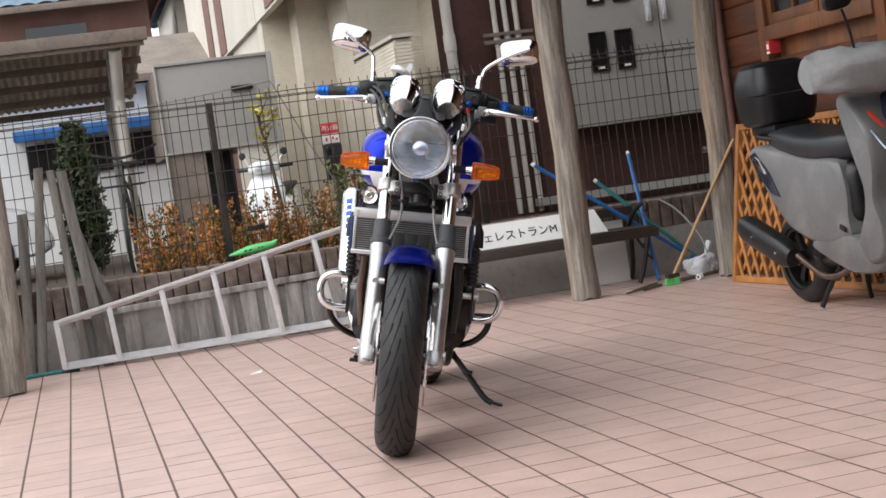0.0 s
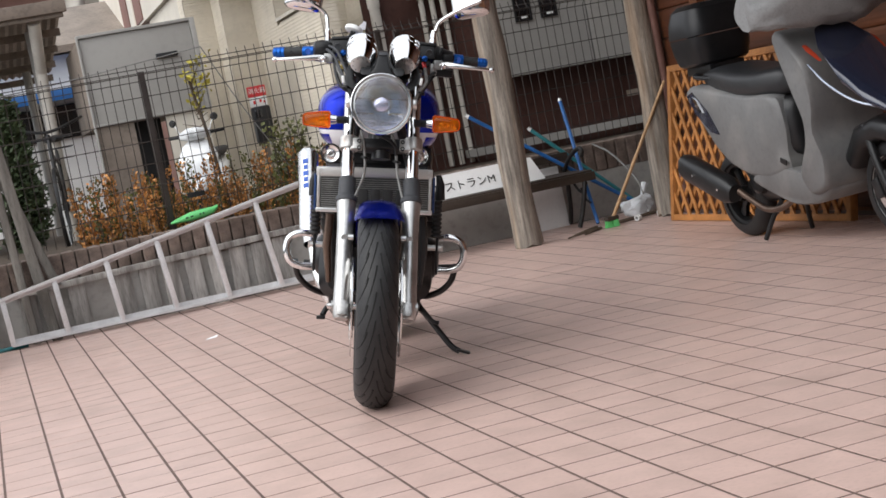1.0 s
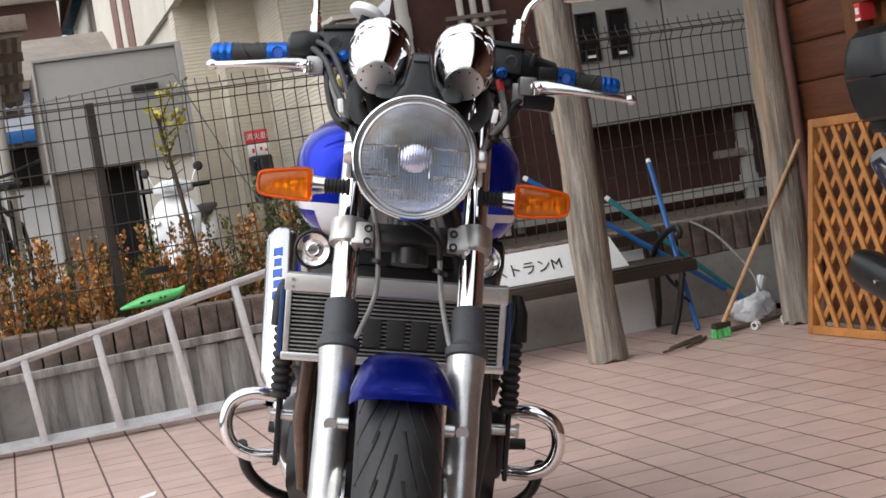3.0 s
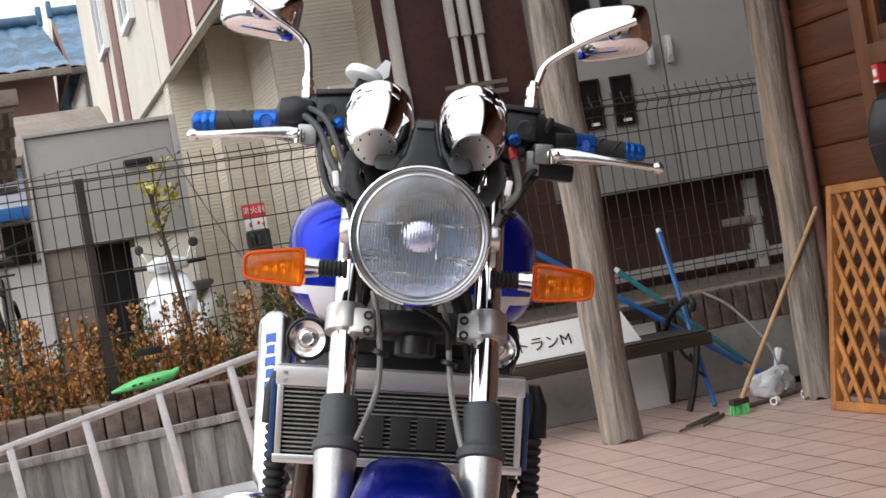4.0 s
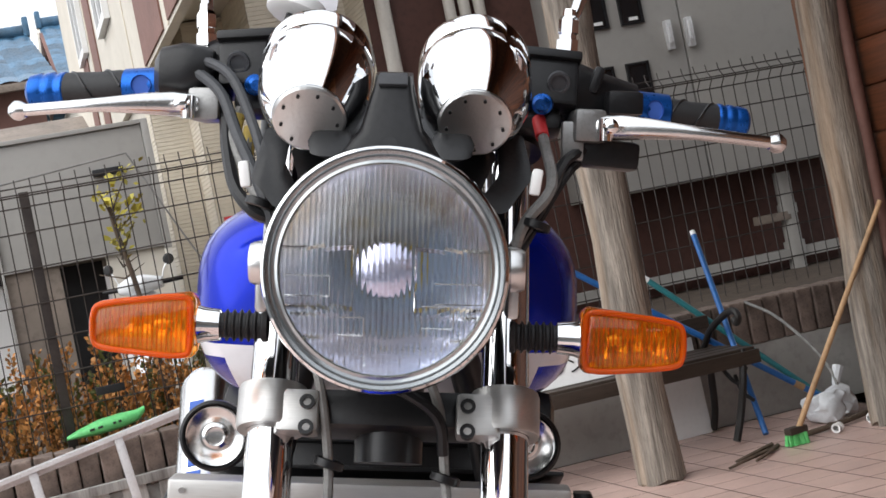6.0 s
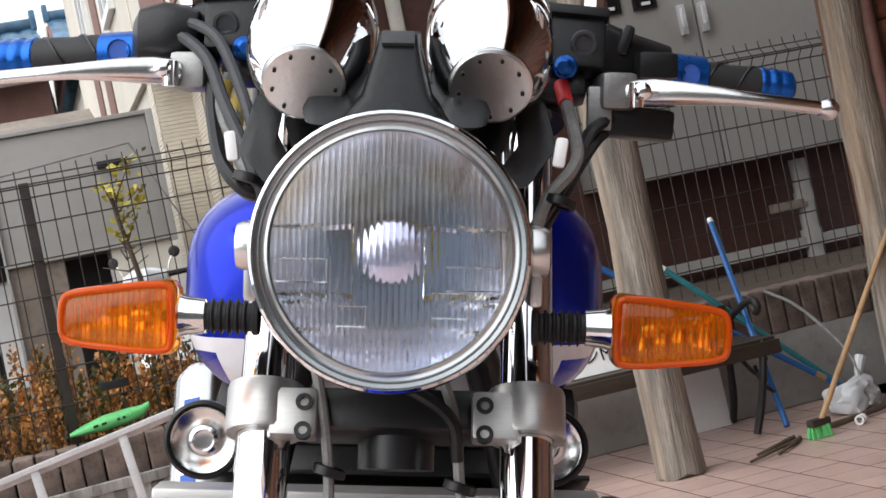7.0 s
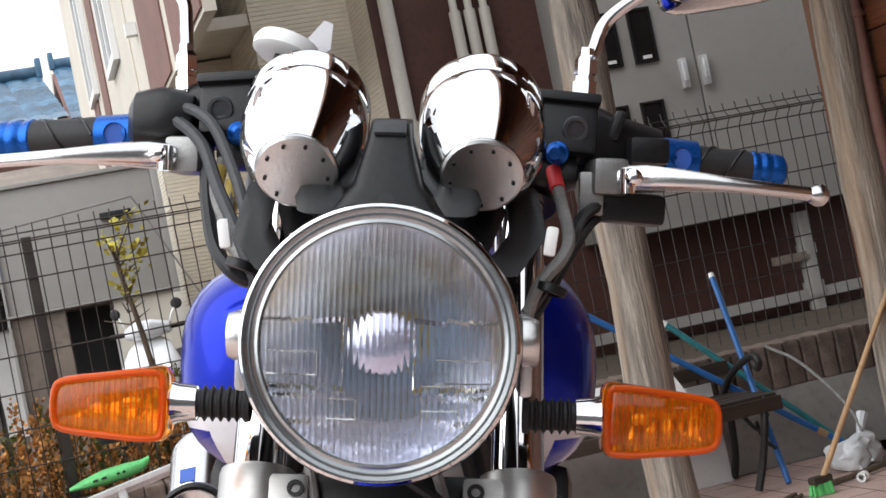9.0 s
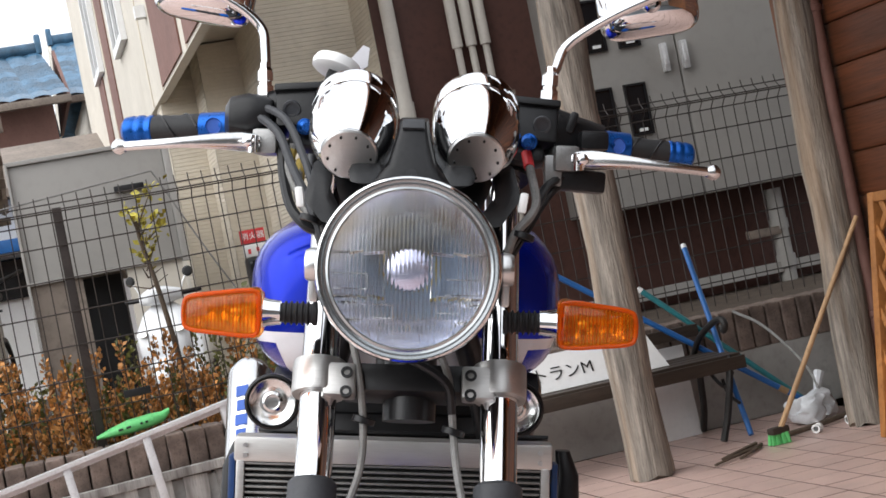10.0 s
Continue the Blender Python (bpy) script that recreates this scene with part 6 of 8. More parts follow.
    for sx in (-1, 1):
        bm = BM()
        tube(bm, [(sx * 0.16, 0.27, 1.03), (sx * 0.18, 0.26, 1.14), (sx * 0.20, 0.26, 1.22)], 0.006, n=8)
        P("mirror_stem", bm, "blackmetal", hb)
        bm = BM()
        loft(bm, [((sx * 0.21, 0.245, 1.26), (0.035, 0, 0.006), (0, 0, 0.022), 3), ((sx * 0.21, 0.255, 1.26), (0.058, 0, 0.006), (0, 0, 0.038), 3), ((sx * 0.21, 0.275, 1.26), (0.060, 0, 0.006), (0, 0, 0.040), 3)], n=24)
        P("mirror_shell", bm, "black", hb)
    # engine, drive case, exhaust
    bm = BM()
    loft(bm, [((0.02, 0.62, 0.235), (0.075, 0, 0), (0, 0, 0.06), 3), ((0.03, 0.80, 0.24), (0.09, 0, 0), (0, 0, 0.075), 3), ((0.04, 1.02, 0.225), (0.075, 0, 0), (0, 0, 0.07), 3), ((0.05, 1.20, 0.205), (0.05, 0, 0), (0, 0, 0.05), 3)], n=20)
    P("engine", bm, "blackmetal", t, "black engine and drive case")
    bm = BM()
    lathe(bm, [(0.0, 0.02), (0.035, 0.018), (0.055, 0.006), (0.058, -0.02)], (-0.075, 0.95, 0.265), (-1, 0, 0), n=24)
    P("fan_cover", bm, "blackmetal")
    ex = new("exhaust")
    ex.parent = t
    bm = BM()
    p, q = Vector((-0.135, 1.06, 0.225)), Vector((-0.150, 1.46, 0.375))
    loft(bm, [(p, (0.035, 0, 0), (0, -0.015, 0.040), 2.5), (p.lerp(q, 0.12), (0.050, 0, 0), (0, -0.020, 0.058), 2.6), (p.lerp(q, 0.85), (0.050, 0, 0), (0, -0.020, 0.060), 2.6), (p.lerp(q, 0.97), (0.042, 0, 0), (0, -0.018, 0.050), 2.5), (q, (0.02, 0, 0), (0, -0.01, 0.025), 2.3)], n=24)
    P("silencer", bm, "blackmetal", ex, "matt black silencer")
    bm = BM()
    tube(bm, [(-0.09, 0.62, 0.20), (-0.115, 0.72, 0.155), (-0.12, 0.84, 0.15), (-0.125, 0.94, 0.19), (-0.13, 1.03, 0.235)], 0.014, n=10)
    P("header_pipe", bm, "header", ex)
    for f in (0.14, 0.62):
        bm = BM()
        o = p.lerp(q, f)
        rod(bm, o + Vector((-0.050, 0, 0.01)), o + Vector((-0.057, 0, 0.01)), 0.006, n=8)
        P("bolt", bm, "chrome", ex)
    # centre stand
    for sx in (-1, 1):
        bm = BM()
        tube(bm, [(sx * 0.06, 0.80, 0.18), (sx * 0.09, 0.86, 0.10), (sx * 0.12, 0.90, 0.012)], 0.011, n=8)
        P("stand_leg", bm, "blackmetal")


def lattice_panel():
    t = thing("lattice_panel", "orange-stained wooden lattice panel leaning on the house wall", "lattice panel", Matrix.Translation((2.495, 3.68, 0.0)) @ Euler((0, radians(9.5), radians(2.5))).to_matrix().to_4x4())
    W, H = 1.72, 0.85
    f = 0.034
    for n, lo, hi in (("frame_stile", (-0.02, -f, 0), (0.02, 0, H)), ("frame_stile", (-0.02, -W, 0), (0.02, -W + f, H)), ("frame_rail", (-0.019, -W + f, 0), (0.019, -f, f)), ("frame_rail", (-0.019, -W + f, H - f), (0.019, -f, H))):
        bm = BM()
        span(bm, lo, hi, 0.003)
        part(n, bm, M["lattice"], t)
    sw, p = 0.024, 0.094
    ins = 0.010
    for dirn, x in ((1, -0.006), (-1, 0.006)):
        c = -W
        k = -int(H / p) - 1
        while True:
            y0 = -W + k * p if dirn > 0 else -W + k * p
            k += 1
            if y0 > 0:
                break
            # diagonal across the panel, clipped to the frame
            pts = []
            a = (y0, 0.0) if dirn > 0 else (y0, H)
            steep = 1.55
            b = (y0 + H / steep, H) if dirn > 0 else (y0 + H / steep, 0.0)
            t0, t1 = 0.0, 1.0
            lo, hi = -W + f - ins, -f + ins
            d = b[0] - a[0]
            t0 = max(t0, (lo - a[0]) / d)
            t1 = min(t1, (hi - a[0]) / d)
            t0, t1 = max(t0, (f - ins) / H), min(t1, 1 - (f - ins) / H)
            if t1 - t0 < 0.04:
                continue
            P0 = Vector((x, a[0] + d * t0, a[1] + (b[1] - a[1]) * t0))
            P1 = Vector((x, a[0] + d * t1, a[1] + (b[1] - a[1]) * t1))
            bm = BM()
            v = P1 - P0
            ang = math.atan2(v.z, v.y)
            box(bm, (P0 + P1) / 2, (0.010, v.length, sw), Euler((ang, 0, 0)).to_matrix(), 0.0015)
            part("slat", bm, M["lattice"], t)


def ladder():
    t = thing("step_ladder", "aluminium step ladder laid on its edge against the wall", "ladder")
    y = 4.63
    def rail(p, q):
        bm = BM()
        p, q = Vector(p), Vector(q)
        v = q - p
        ang = math.atan2(v.z, v.x)
        e = Euler((0, -ang, 0)).to_matrix()
        up = -1 if p.z > 0.1 else 1
        sec = [(-0.030, 0.0), (0.030, 0.0), (0.030, 0.036), (0.026, 0.036), (0.026, 0.004), (-0.026, 0.004), (-0.026, 0.014), (-0.030, 0.014)]
        ends = [[bm.verts.new(o + e @ Vector((0, yy, zz * up))) for yy, zz in sec] for o in (p, q)]
        bridge(bm, ends[0], ends[1])
        bm.faces.new(ends[0][::-1])
        bm.faces.new(ends[1])
        part("rail", bm, M["alu"], t)
    rail((-1.085, y, 0.022), (0.95, y, 0.026))
    rail((-1.10, y, 0.292), (0.95, y, 0.652))
    for k, x in enumerate((-1.075, -0.775, -0.47, -0.165, 0.14, 0.445, 0.75, 0.93)):
        zb = 0.022 + (x + 1.085) / 2.035 * 0.004
        xt = x - 0.012 - 0.010 * k
        zt = 0.292 + (xt + 1.10) / 2.05 * 0.36
        bm = BM()
        v = Vector((xt - x, 0, zt - zb))
        e = Euler((0, math.atan2(v.x, v.z), 0)).to_matrix()
        box(bm, (x + v.x / 2, y, zb + v.z / 2), (0.030, 0.044, v.length - 0.012), e, 0.003)
        part("rung", bm, M["alu"], t)


def plank_panel():
    t = thing("plank_panel", "silvered old plank fence panel standing against the low wall", "fence panel")
    rnd = random.Random(9)
    x = -1.00
    while x < 1.0:
        w = rnd.uniform(0.092, 0.104)
        if rnd.random() < 0.92:
            bm = BM()
            box(bm, (x + w / 2, 4.775, 0.152), (w - 0.008, 0.018, 0.300 + rnd.uniform(-0.012, 0.010)), (rnd.uniform(-1, 1), rnd.uniform(-2.2, 2.2), 0), 0.003)
            shaped(bm, 0.002, 30, x)
            part("plank", bm, M["greywood"], t)
        x += w + rnd.uniform(0.026, 0.045)
    for z, m in ((0.312, "greywood"),):
        bm = BM()
        box(bm, (0.0, 4.762, z), (2.05, 0.04, 0.034), (0, -1.6, 0), 0.004)
        part("rail", bm, M[m], t)
    # leaning old stakes beside it
    for i, (p, q, r) in enumerate((((-1.262, 4.74, 0.0), (-1.185, 4.78, 0.90), 0.030), ((-1.20, 4.72, 0.0), (-1.06, 4.76, 1.14), 0.026), ((-0.95, 4.74, 0.0), (-1.00, 4.77, 1.12), 0.022), ((-0.84, 4.70, 0.0), (-0.945, 4.78, 1.11), 0.030), ((-0.78, 4.74, 0.30), (-0.975, 4.79, 1.02), 0.026))):
        s = thing("old_stake", "grey weathered wooden stake leaning against the low wall", "stake", group="old stakes")
        bm = BM()
        p, q = Vector(p), Vector(q)
        loft(bm, [(p.lerp(q, f), (r, 0, 0), (0, r * 0.6, 0), 4) for f in (0, 0.25, 0.5, 0.75, 1.0)], n=12)
        shaped(bm, 0.003, 18, i)
        for v in bm.verts:
            v.co.z = max(v.co.z, 0.0)
        part("stake_body", bm, M["stakewood"], s)


def board_and_tarp():
    bm = BM()
    span(bm, (-4.4, 4.735, 0.0), (-1.27, 4.775, 0.895), 0.003)
    w = tagged(part("yellow_board", bm, M["yellowboard"]), "pale yellow board fence panel behind the covered heap", "board")
    # covered heap
    t = thing("covered_heap", "heap under a creased silver tarpaulin beside the log post", "tarpaulin")
    bm = BM()
    n, m = 64, 40
    grid = []
    for i in range(n + 1):
        row = []
        a = 2 * math.pi * i / n
        for j in range(m + 1):
            f = j / m
            ca, sa = math.cos(a), math.sin(a)
            sq = (abs(ca) ** 3.2 + abs(sa) ** 3.2) ** (-1 / 3.2)
            ridge = 0.73 - 0.05 * ca
            prof = 0.10 + 0.90 * min(1, f * 1.25) ** 0.8 if f > 0 else 0.0
            x = -2.06 + ca * sq * (0.62 * prof) - 0.0
            y = 3.98 + sa * sq * (0.36 * prof)
            z = ridge * (1 - max(0, (f - 0.28) / 0.72) ** 1.25)
            fold = 0.03 * f * math.sin(a * 9 + 2.5 * math.sin(a * 3)) + 0.018 * math.sin(a * 23 + f * 5) * f
            x += ca * fold
            y += sa * fold
            v = Vector((x, y, z))
            v += Vector(noise.noise_vector(v * 4.5)) * 0.035 * (0.3 + f) + Vector(noise.noise_vector(v * 13)) * 0.012
            v.z = max(0.006, v.z)
            row.append(bm.verts.new(v))
        grid.append(row)
    for i in range(n):
        for j in range(m):
            bm.faces.new((grid[i][j], grid[(i + 1) % (n + 1)][j], grid[(i + 1) % (n + 1)][j + 1], grid[i][j + 1]))
    bmesh.ops.remove_doubles(bm, verts=bm.verts[:], dist=0.0005)
    part("tarpaulin", bm, M["tarp"], t, "creased silver tarpaulin", 60)
    bm = BM()
    span(bm, (-2.5, 3.78, 0.0), (-1.62, 4.18, 0.50), 0.03)
    part("load", bm, M["blackmetal"], t)
    bm = BM()
    tube(bm, [(-1.30, 4.60, 0.012), (-1.22, 4.63, 0.014), (-1.10, 4.655, 0.012), (-1.04, 4.66, 0.012), (-1.0, 4.66, 0.012)], 0.011, n=8)
    tagged(part("garden_hose", bm, M["tealpole"]), "green garden hose lying along the wall foot", "hose")


def bench_corner():
    t = thing("garden_bench", "dark slatted garden bench with cast iron ends", "bench")
    zs = 0.325
    for k in range(4):
        bm = BM()
        span(bm, (0.95, 4.36 + k * 0.088, zs - 0.02), (2.345, 4.43 + k * 0.088, zs + 0.006), 0.004)
        part("seat_slat", bm, M["benchwood"], t)
    bm = BM()
    span(bm, (0.95, 4.345, zs - 0.055), (2.355, 4.362, zs - 0.005), 0.003)
    part("front_rail", bm, M["benchwood"], t)
    for x in (1.05, 2.30):
        e = new("end_frame")
        e.parent = t
        bm = BM()
        tube(bm, [(x, 4.37, zs), (x - 0.03, 4.35, 0.22), (x - 0.06, 4.36, 0.10), (x - 0.10, 4.35, 0.012)], 0.014, n=10)
        part("front_leg", bm, M["iron"], e)
        bm = BM()
        tube(bm, [(x, 4.66, zs), (x, 4.68, 0.20), (x, 4.70, 0.10), (x, 4.745, 0.012)], 0.014, n=10)
        part("back_leg", bm, M["iron"], e)
        bm = BM()
        tube(bm, [(x, 4.70, zs), (x, 4.60, 0.40), (x, 4.46, 0.455), (x, 4.38, 0.47), (x, 4.35, 0.45), (x, 4.37, 0.425), (x, 4.39, 0.44)], 0.013, n=10)
        part("arm_scroll", bm, M["iron"], e)
        bm = BM()
        tube(bm, [(x, 4.37, 0.26), (x, 4.45, 0.20), (x, 4.55, 0.24), (x, 4.60, 0.30)], 0.008, n=8)
        tube(bm, [(x, 4.36, 0.14), (x, 4.44, 0.17), (x, 4.47, 0.23)], 0.007, n=8)
        part("scrollwork", bm, M["iron"], e)
    bm = BM()
    span(bm, (0.95, 4.69, 0.40), (2.34, 4.715, 0.45), 0.003)
    part("back_rail", bm, M["benchwood"], t)
    # white sign board leaning on the bench
    ang = 24
    s = thing("sign_board", "white restaurant sign board lying on the bench seat", "sign", Matrix.Translation((1.80, 4.455, zs + 0.008)) @ Euler((radians(-ang), 0, 0)).to_matrix().to_4x4())
    bm = BM()
    poly(bm, [(-0.56, 0, 0.0), (0.285, 0, 0.0), (0.235, 0, 0.150), (-0.52, 0, 0.150)], 0.012, (0, 1, 0))
    part("panel", bm, M["white"], s)
    text_part("character", "ェレストランM", 0.067, Matrix.Translation((-0.240, -0.003, 0.064)) @ Euler((radians(90), 0, 0)).to_matrix().to_4x4(), M["greymark"], s)
    s2 = thing("spare_board", "plain pale board standing behind the bench", "board", Matrix.Translation((2.13, 4.735, 0.0)) @ Euler((radians(-4), 0, radians(1))).to_matrix().to_4x4())
    bm = BM()
    span(bm, (-0.13, 0, 0.001), (0.16, 0.012, 0.375), 0.002)
    part("panel", bm, M["white"], s2)
    # poles and broom against the wall
    def pole(name, label, p, q, r, m, cat, band=None):
        e = thing(name, label, cat)
        bm = BM()
        rod(bm, p, q, r, n=12)
        part("shaft", bm, M[m], e)
        bm = BM()
        d = (Vector(q) - Vector(p)).normalized()
        rod(bm, Vector(q) - d * 0.006, Vector(q) + d * 0.014, r * 1.08, r * 0.9, n=12)
        part("end_cap", bm, M["white"], e)
        if band:
            bm = BM()
            o = Vector(p).lerp(Vector(q), band)
            rod(bm, o - d * 0.02, o + d * 0.02, r * 1.12, n=12)
            part("band", bm, M["bamboo"], e)
        return e
    pole("blue_pole", "blue enamelled pole leaning against the bench", (2.315, 4.345, 0.013), (2.393, 4.785, 0.762), 0.0115, "bluepole", "pole")
    pole("blue_pole", "long blue pole propped across the wall corner", (2.745, 4.56, 0.013), (1.79, 4.79, 0.775), 0.012, "bluepole", "pole", 0.14)
    pole("teal_pole", "dark teal pole leaning against the low wall", (2.75, 4.60, 0.013), (2.165, 4.785, 0.625), 0.0115, "tealpole", "pole")
    br = thing("broom", "worn wooden broom with green bristles leaning on the log post", "broom")
    bm = BM()
    rod(bm, (2.290, 4.05, 0.05), (2.706, 3.935, 0.765), 0.0105, 0.0090, n=12)
    part("handle", bm, M["bamboo"], br)
    bm = BM()
    box(bm, (2.285, 4.052, 0.052), (0.080, 0.038, 0.026), (0, 0, 10), 0.008)
    part("head", bm, M["benchwood"], br)
    rnd = random.Random(3)
    bm = BM()
    for k in range(120):
        x, y = rnd.uniform(-0.036, 0.036), rnd.uniform(-0.013, 0.013)
        rod(bm, (2.285 + x, 4.052 + y, 0.042), (2.285 + x * 1.12, 4.052 + y * 1.6, 0.002), 0.003, n=4)
    part("bristles", bm, M["green"], br, "bright green bristles", 0, kind="stuff")
    bg = thing("plastic_bag", "crumpled white plastic bag on the tiles", "bag")
    bm = BM()
    bmesh.ops.create_icosphere(bm, subdivisions=4, radius=1.0, matrix=Matrix.Translation((2.60, 4.36, 0.055)) @ Matrix.Diagonal((0.095, 0.07, 0.06, 1)))
    shaped(bm, 0.034, 14, 1)
    shaped(bm, 0.014, 38, 4)
    for v in bm.verts:
        v.co.z = max(v.co.z, 0.002)
    part("film", bm, M["bag"], bg, "", 50)
    bm = BM()
    tube(bm, [(2.63, 4.36, 0.10), (2.65, 4.37, 0.15), (2.67, 4.38, 0.185)], 0.012, n=8, r2=0.022)
    part("knot", bm, M["bag"], bg)
    sc = thing("old_pipe", "rusty pipe lying along the foot of the wall", "pipe")
    bm = BM()
    tube(bm, [(2.37, 4.15, 0.012), (2.50, 4.18, 0.014), (2.66, 4.24, 0.018), (2.74, 4.29, 0.022)], 0.0105, n=8)
    part("pipe_body", bm, M["bark"], sc)
    for i, (x, y) in enumerate(((2.62, 4.115), (2.645, 4.150), (2.465, 4.095))):
        f = thing("pipe_fitting", "small white pipe fitting on the tiles", "fitting", group="white pipe fittings")
        bm = BM()
        lathe(bm, [(0.010, -0.018), (0.017, -0.018), (0.017, -0.006), (0.013, -0.005), (0.013, 0.005), (0.017, 0.006), (0.017, 0.018), (0.010, 0.018)], (x, y, 0.018), (1, 0.4 * i, 0), n=14)
        part("socket", bm, M["white"], f)
    for p, q in (((1.95, 3.91, 0.008), (2.19, 4.06, 0.010)), ((2.02, 4.00, 0.007), (2.20, 4.08, 0.020)), ((2.06, 3.93, 0.006), (2.23, 4.10, 0.008))):
        bm = BM()
        p, q = Vector(p), Vector(q)
        tube(bm, [p, p.lerp(q, 0.4) + Vector((0.01, -0.006, 0.004)), q], 0.005, n=6, r2=0.008)
        tagged(part("twig", bm, M["bark"]), "dry brown twig lying on the tiles", "twig", group="dry twigs")
    bm = BM()
    tube(bm, [(2.62, 4.30, 0.02), (2.64, 4.40, 0.20), (2.60, 4.62, 0.38), (2.55, 4.78, 0.46)], 0.006, n=8)
    tagged(part("grey_cable", bm, M["hose"]), "thin grey cable hanging down the low wall", "cable")


scooter()
lattice_panel()
ladder()
plank_panel()
board_and_tarp()
bench_corner()


# ---------------------------------------------------------------- behind the low wall
def mesh_fence(name, label, x0, x1, y, z0, z1, pitch, posts, rows):
    t = thing(name, label, "fence")
    for x in posts:
        bm = BM()
        span(bm, (x - 0.018, y - 0.006, z0 - 0.12), (x + 0.018, y + 0.03, z1 - 0.05), 0.003)
        part("post", bm, M["wire"], t, "dark bronze fence post")
    n = int((x1 - x0) / pitch)
    bm = BM()
    for k in range(n + 1):
        x = x0 + k * pitch
        tube(bm, [(x, y - 0.012, z0), (x, y - 0.012, z1 - 0.105), (x, y - 0.052, z1 - 0.068), (x, y - 0.018, z1 - 0.033), (x, y - 0.012, z1 - 0.004)], 0.0024, n=5, smooth=False)
    part("upright_wire", bm, M["wire"], t, "", 0, kind="stuff")
    for z in rows:
        bm = BM()
        off = -0.0565 if abs(z - (z1 - 0.066)) < 0.008 else -0.0165
        rod(bm, (x0 - 0.02, y + off, z), (x1 + 0.02, y + off, z), 0.0028, n=6)
        part("cross_wire", bm, M["wire"], t, smooth=0)


def leaf_cloud(bm, rnd, pts, size, n, spread, up=0.0):
    """Many small folded leaves round the given points."""
    for p in pts:
        for _ in range(n):
            c = Vector(p) + Vector((rnd.gauss(0, spread[0]), rnd.gauss(0, spread[1]), rnd.gauss(0, spread[2])))
            d = Vector((rnd.uniform(-1, 1), rnd.uniform(-1, 1), rnd.uniform(-0.6 + up, 1))).normalized()
            s = size * rnd.uniform(0.6, 1.3)
            x, y = axes(d)
            w = s * 0.36
            a, b, e, f = bm.verts.new(c), bm.verts.new(c + d * s * 0.5 + x * w), bm.verts.new(c + d * s), bm.verts.new(c + d * s * 0.5 - x * w + y * w * 0.4)
            bm.faces.new((a, b, e))
            bm.faces.new((a, e, f))


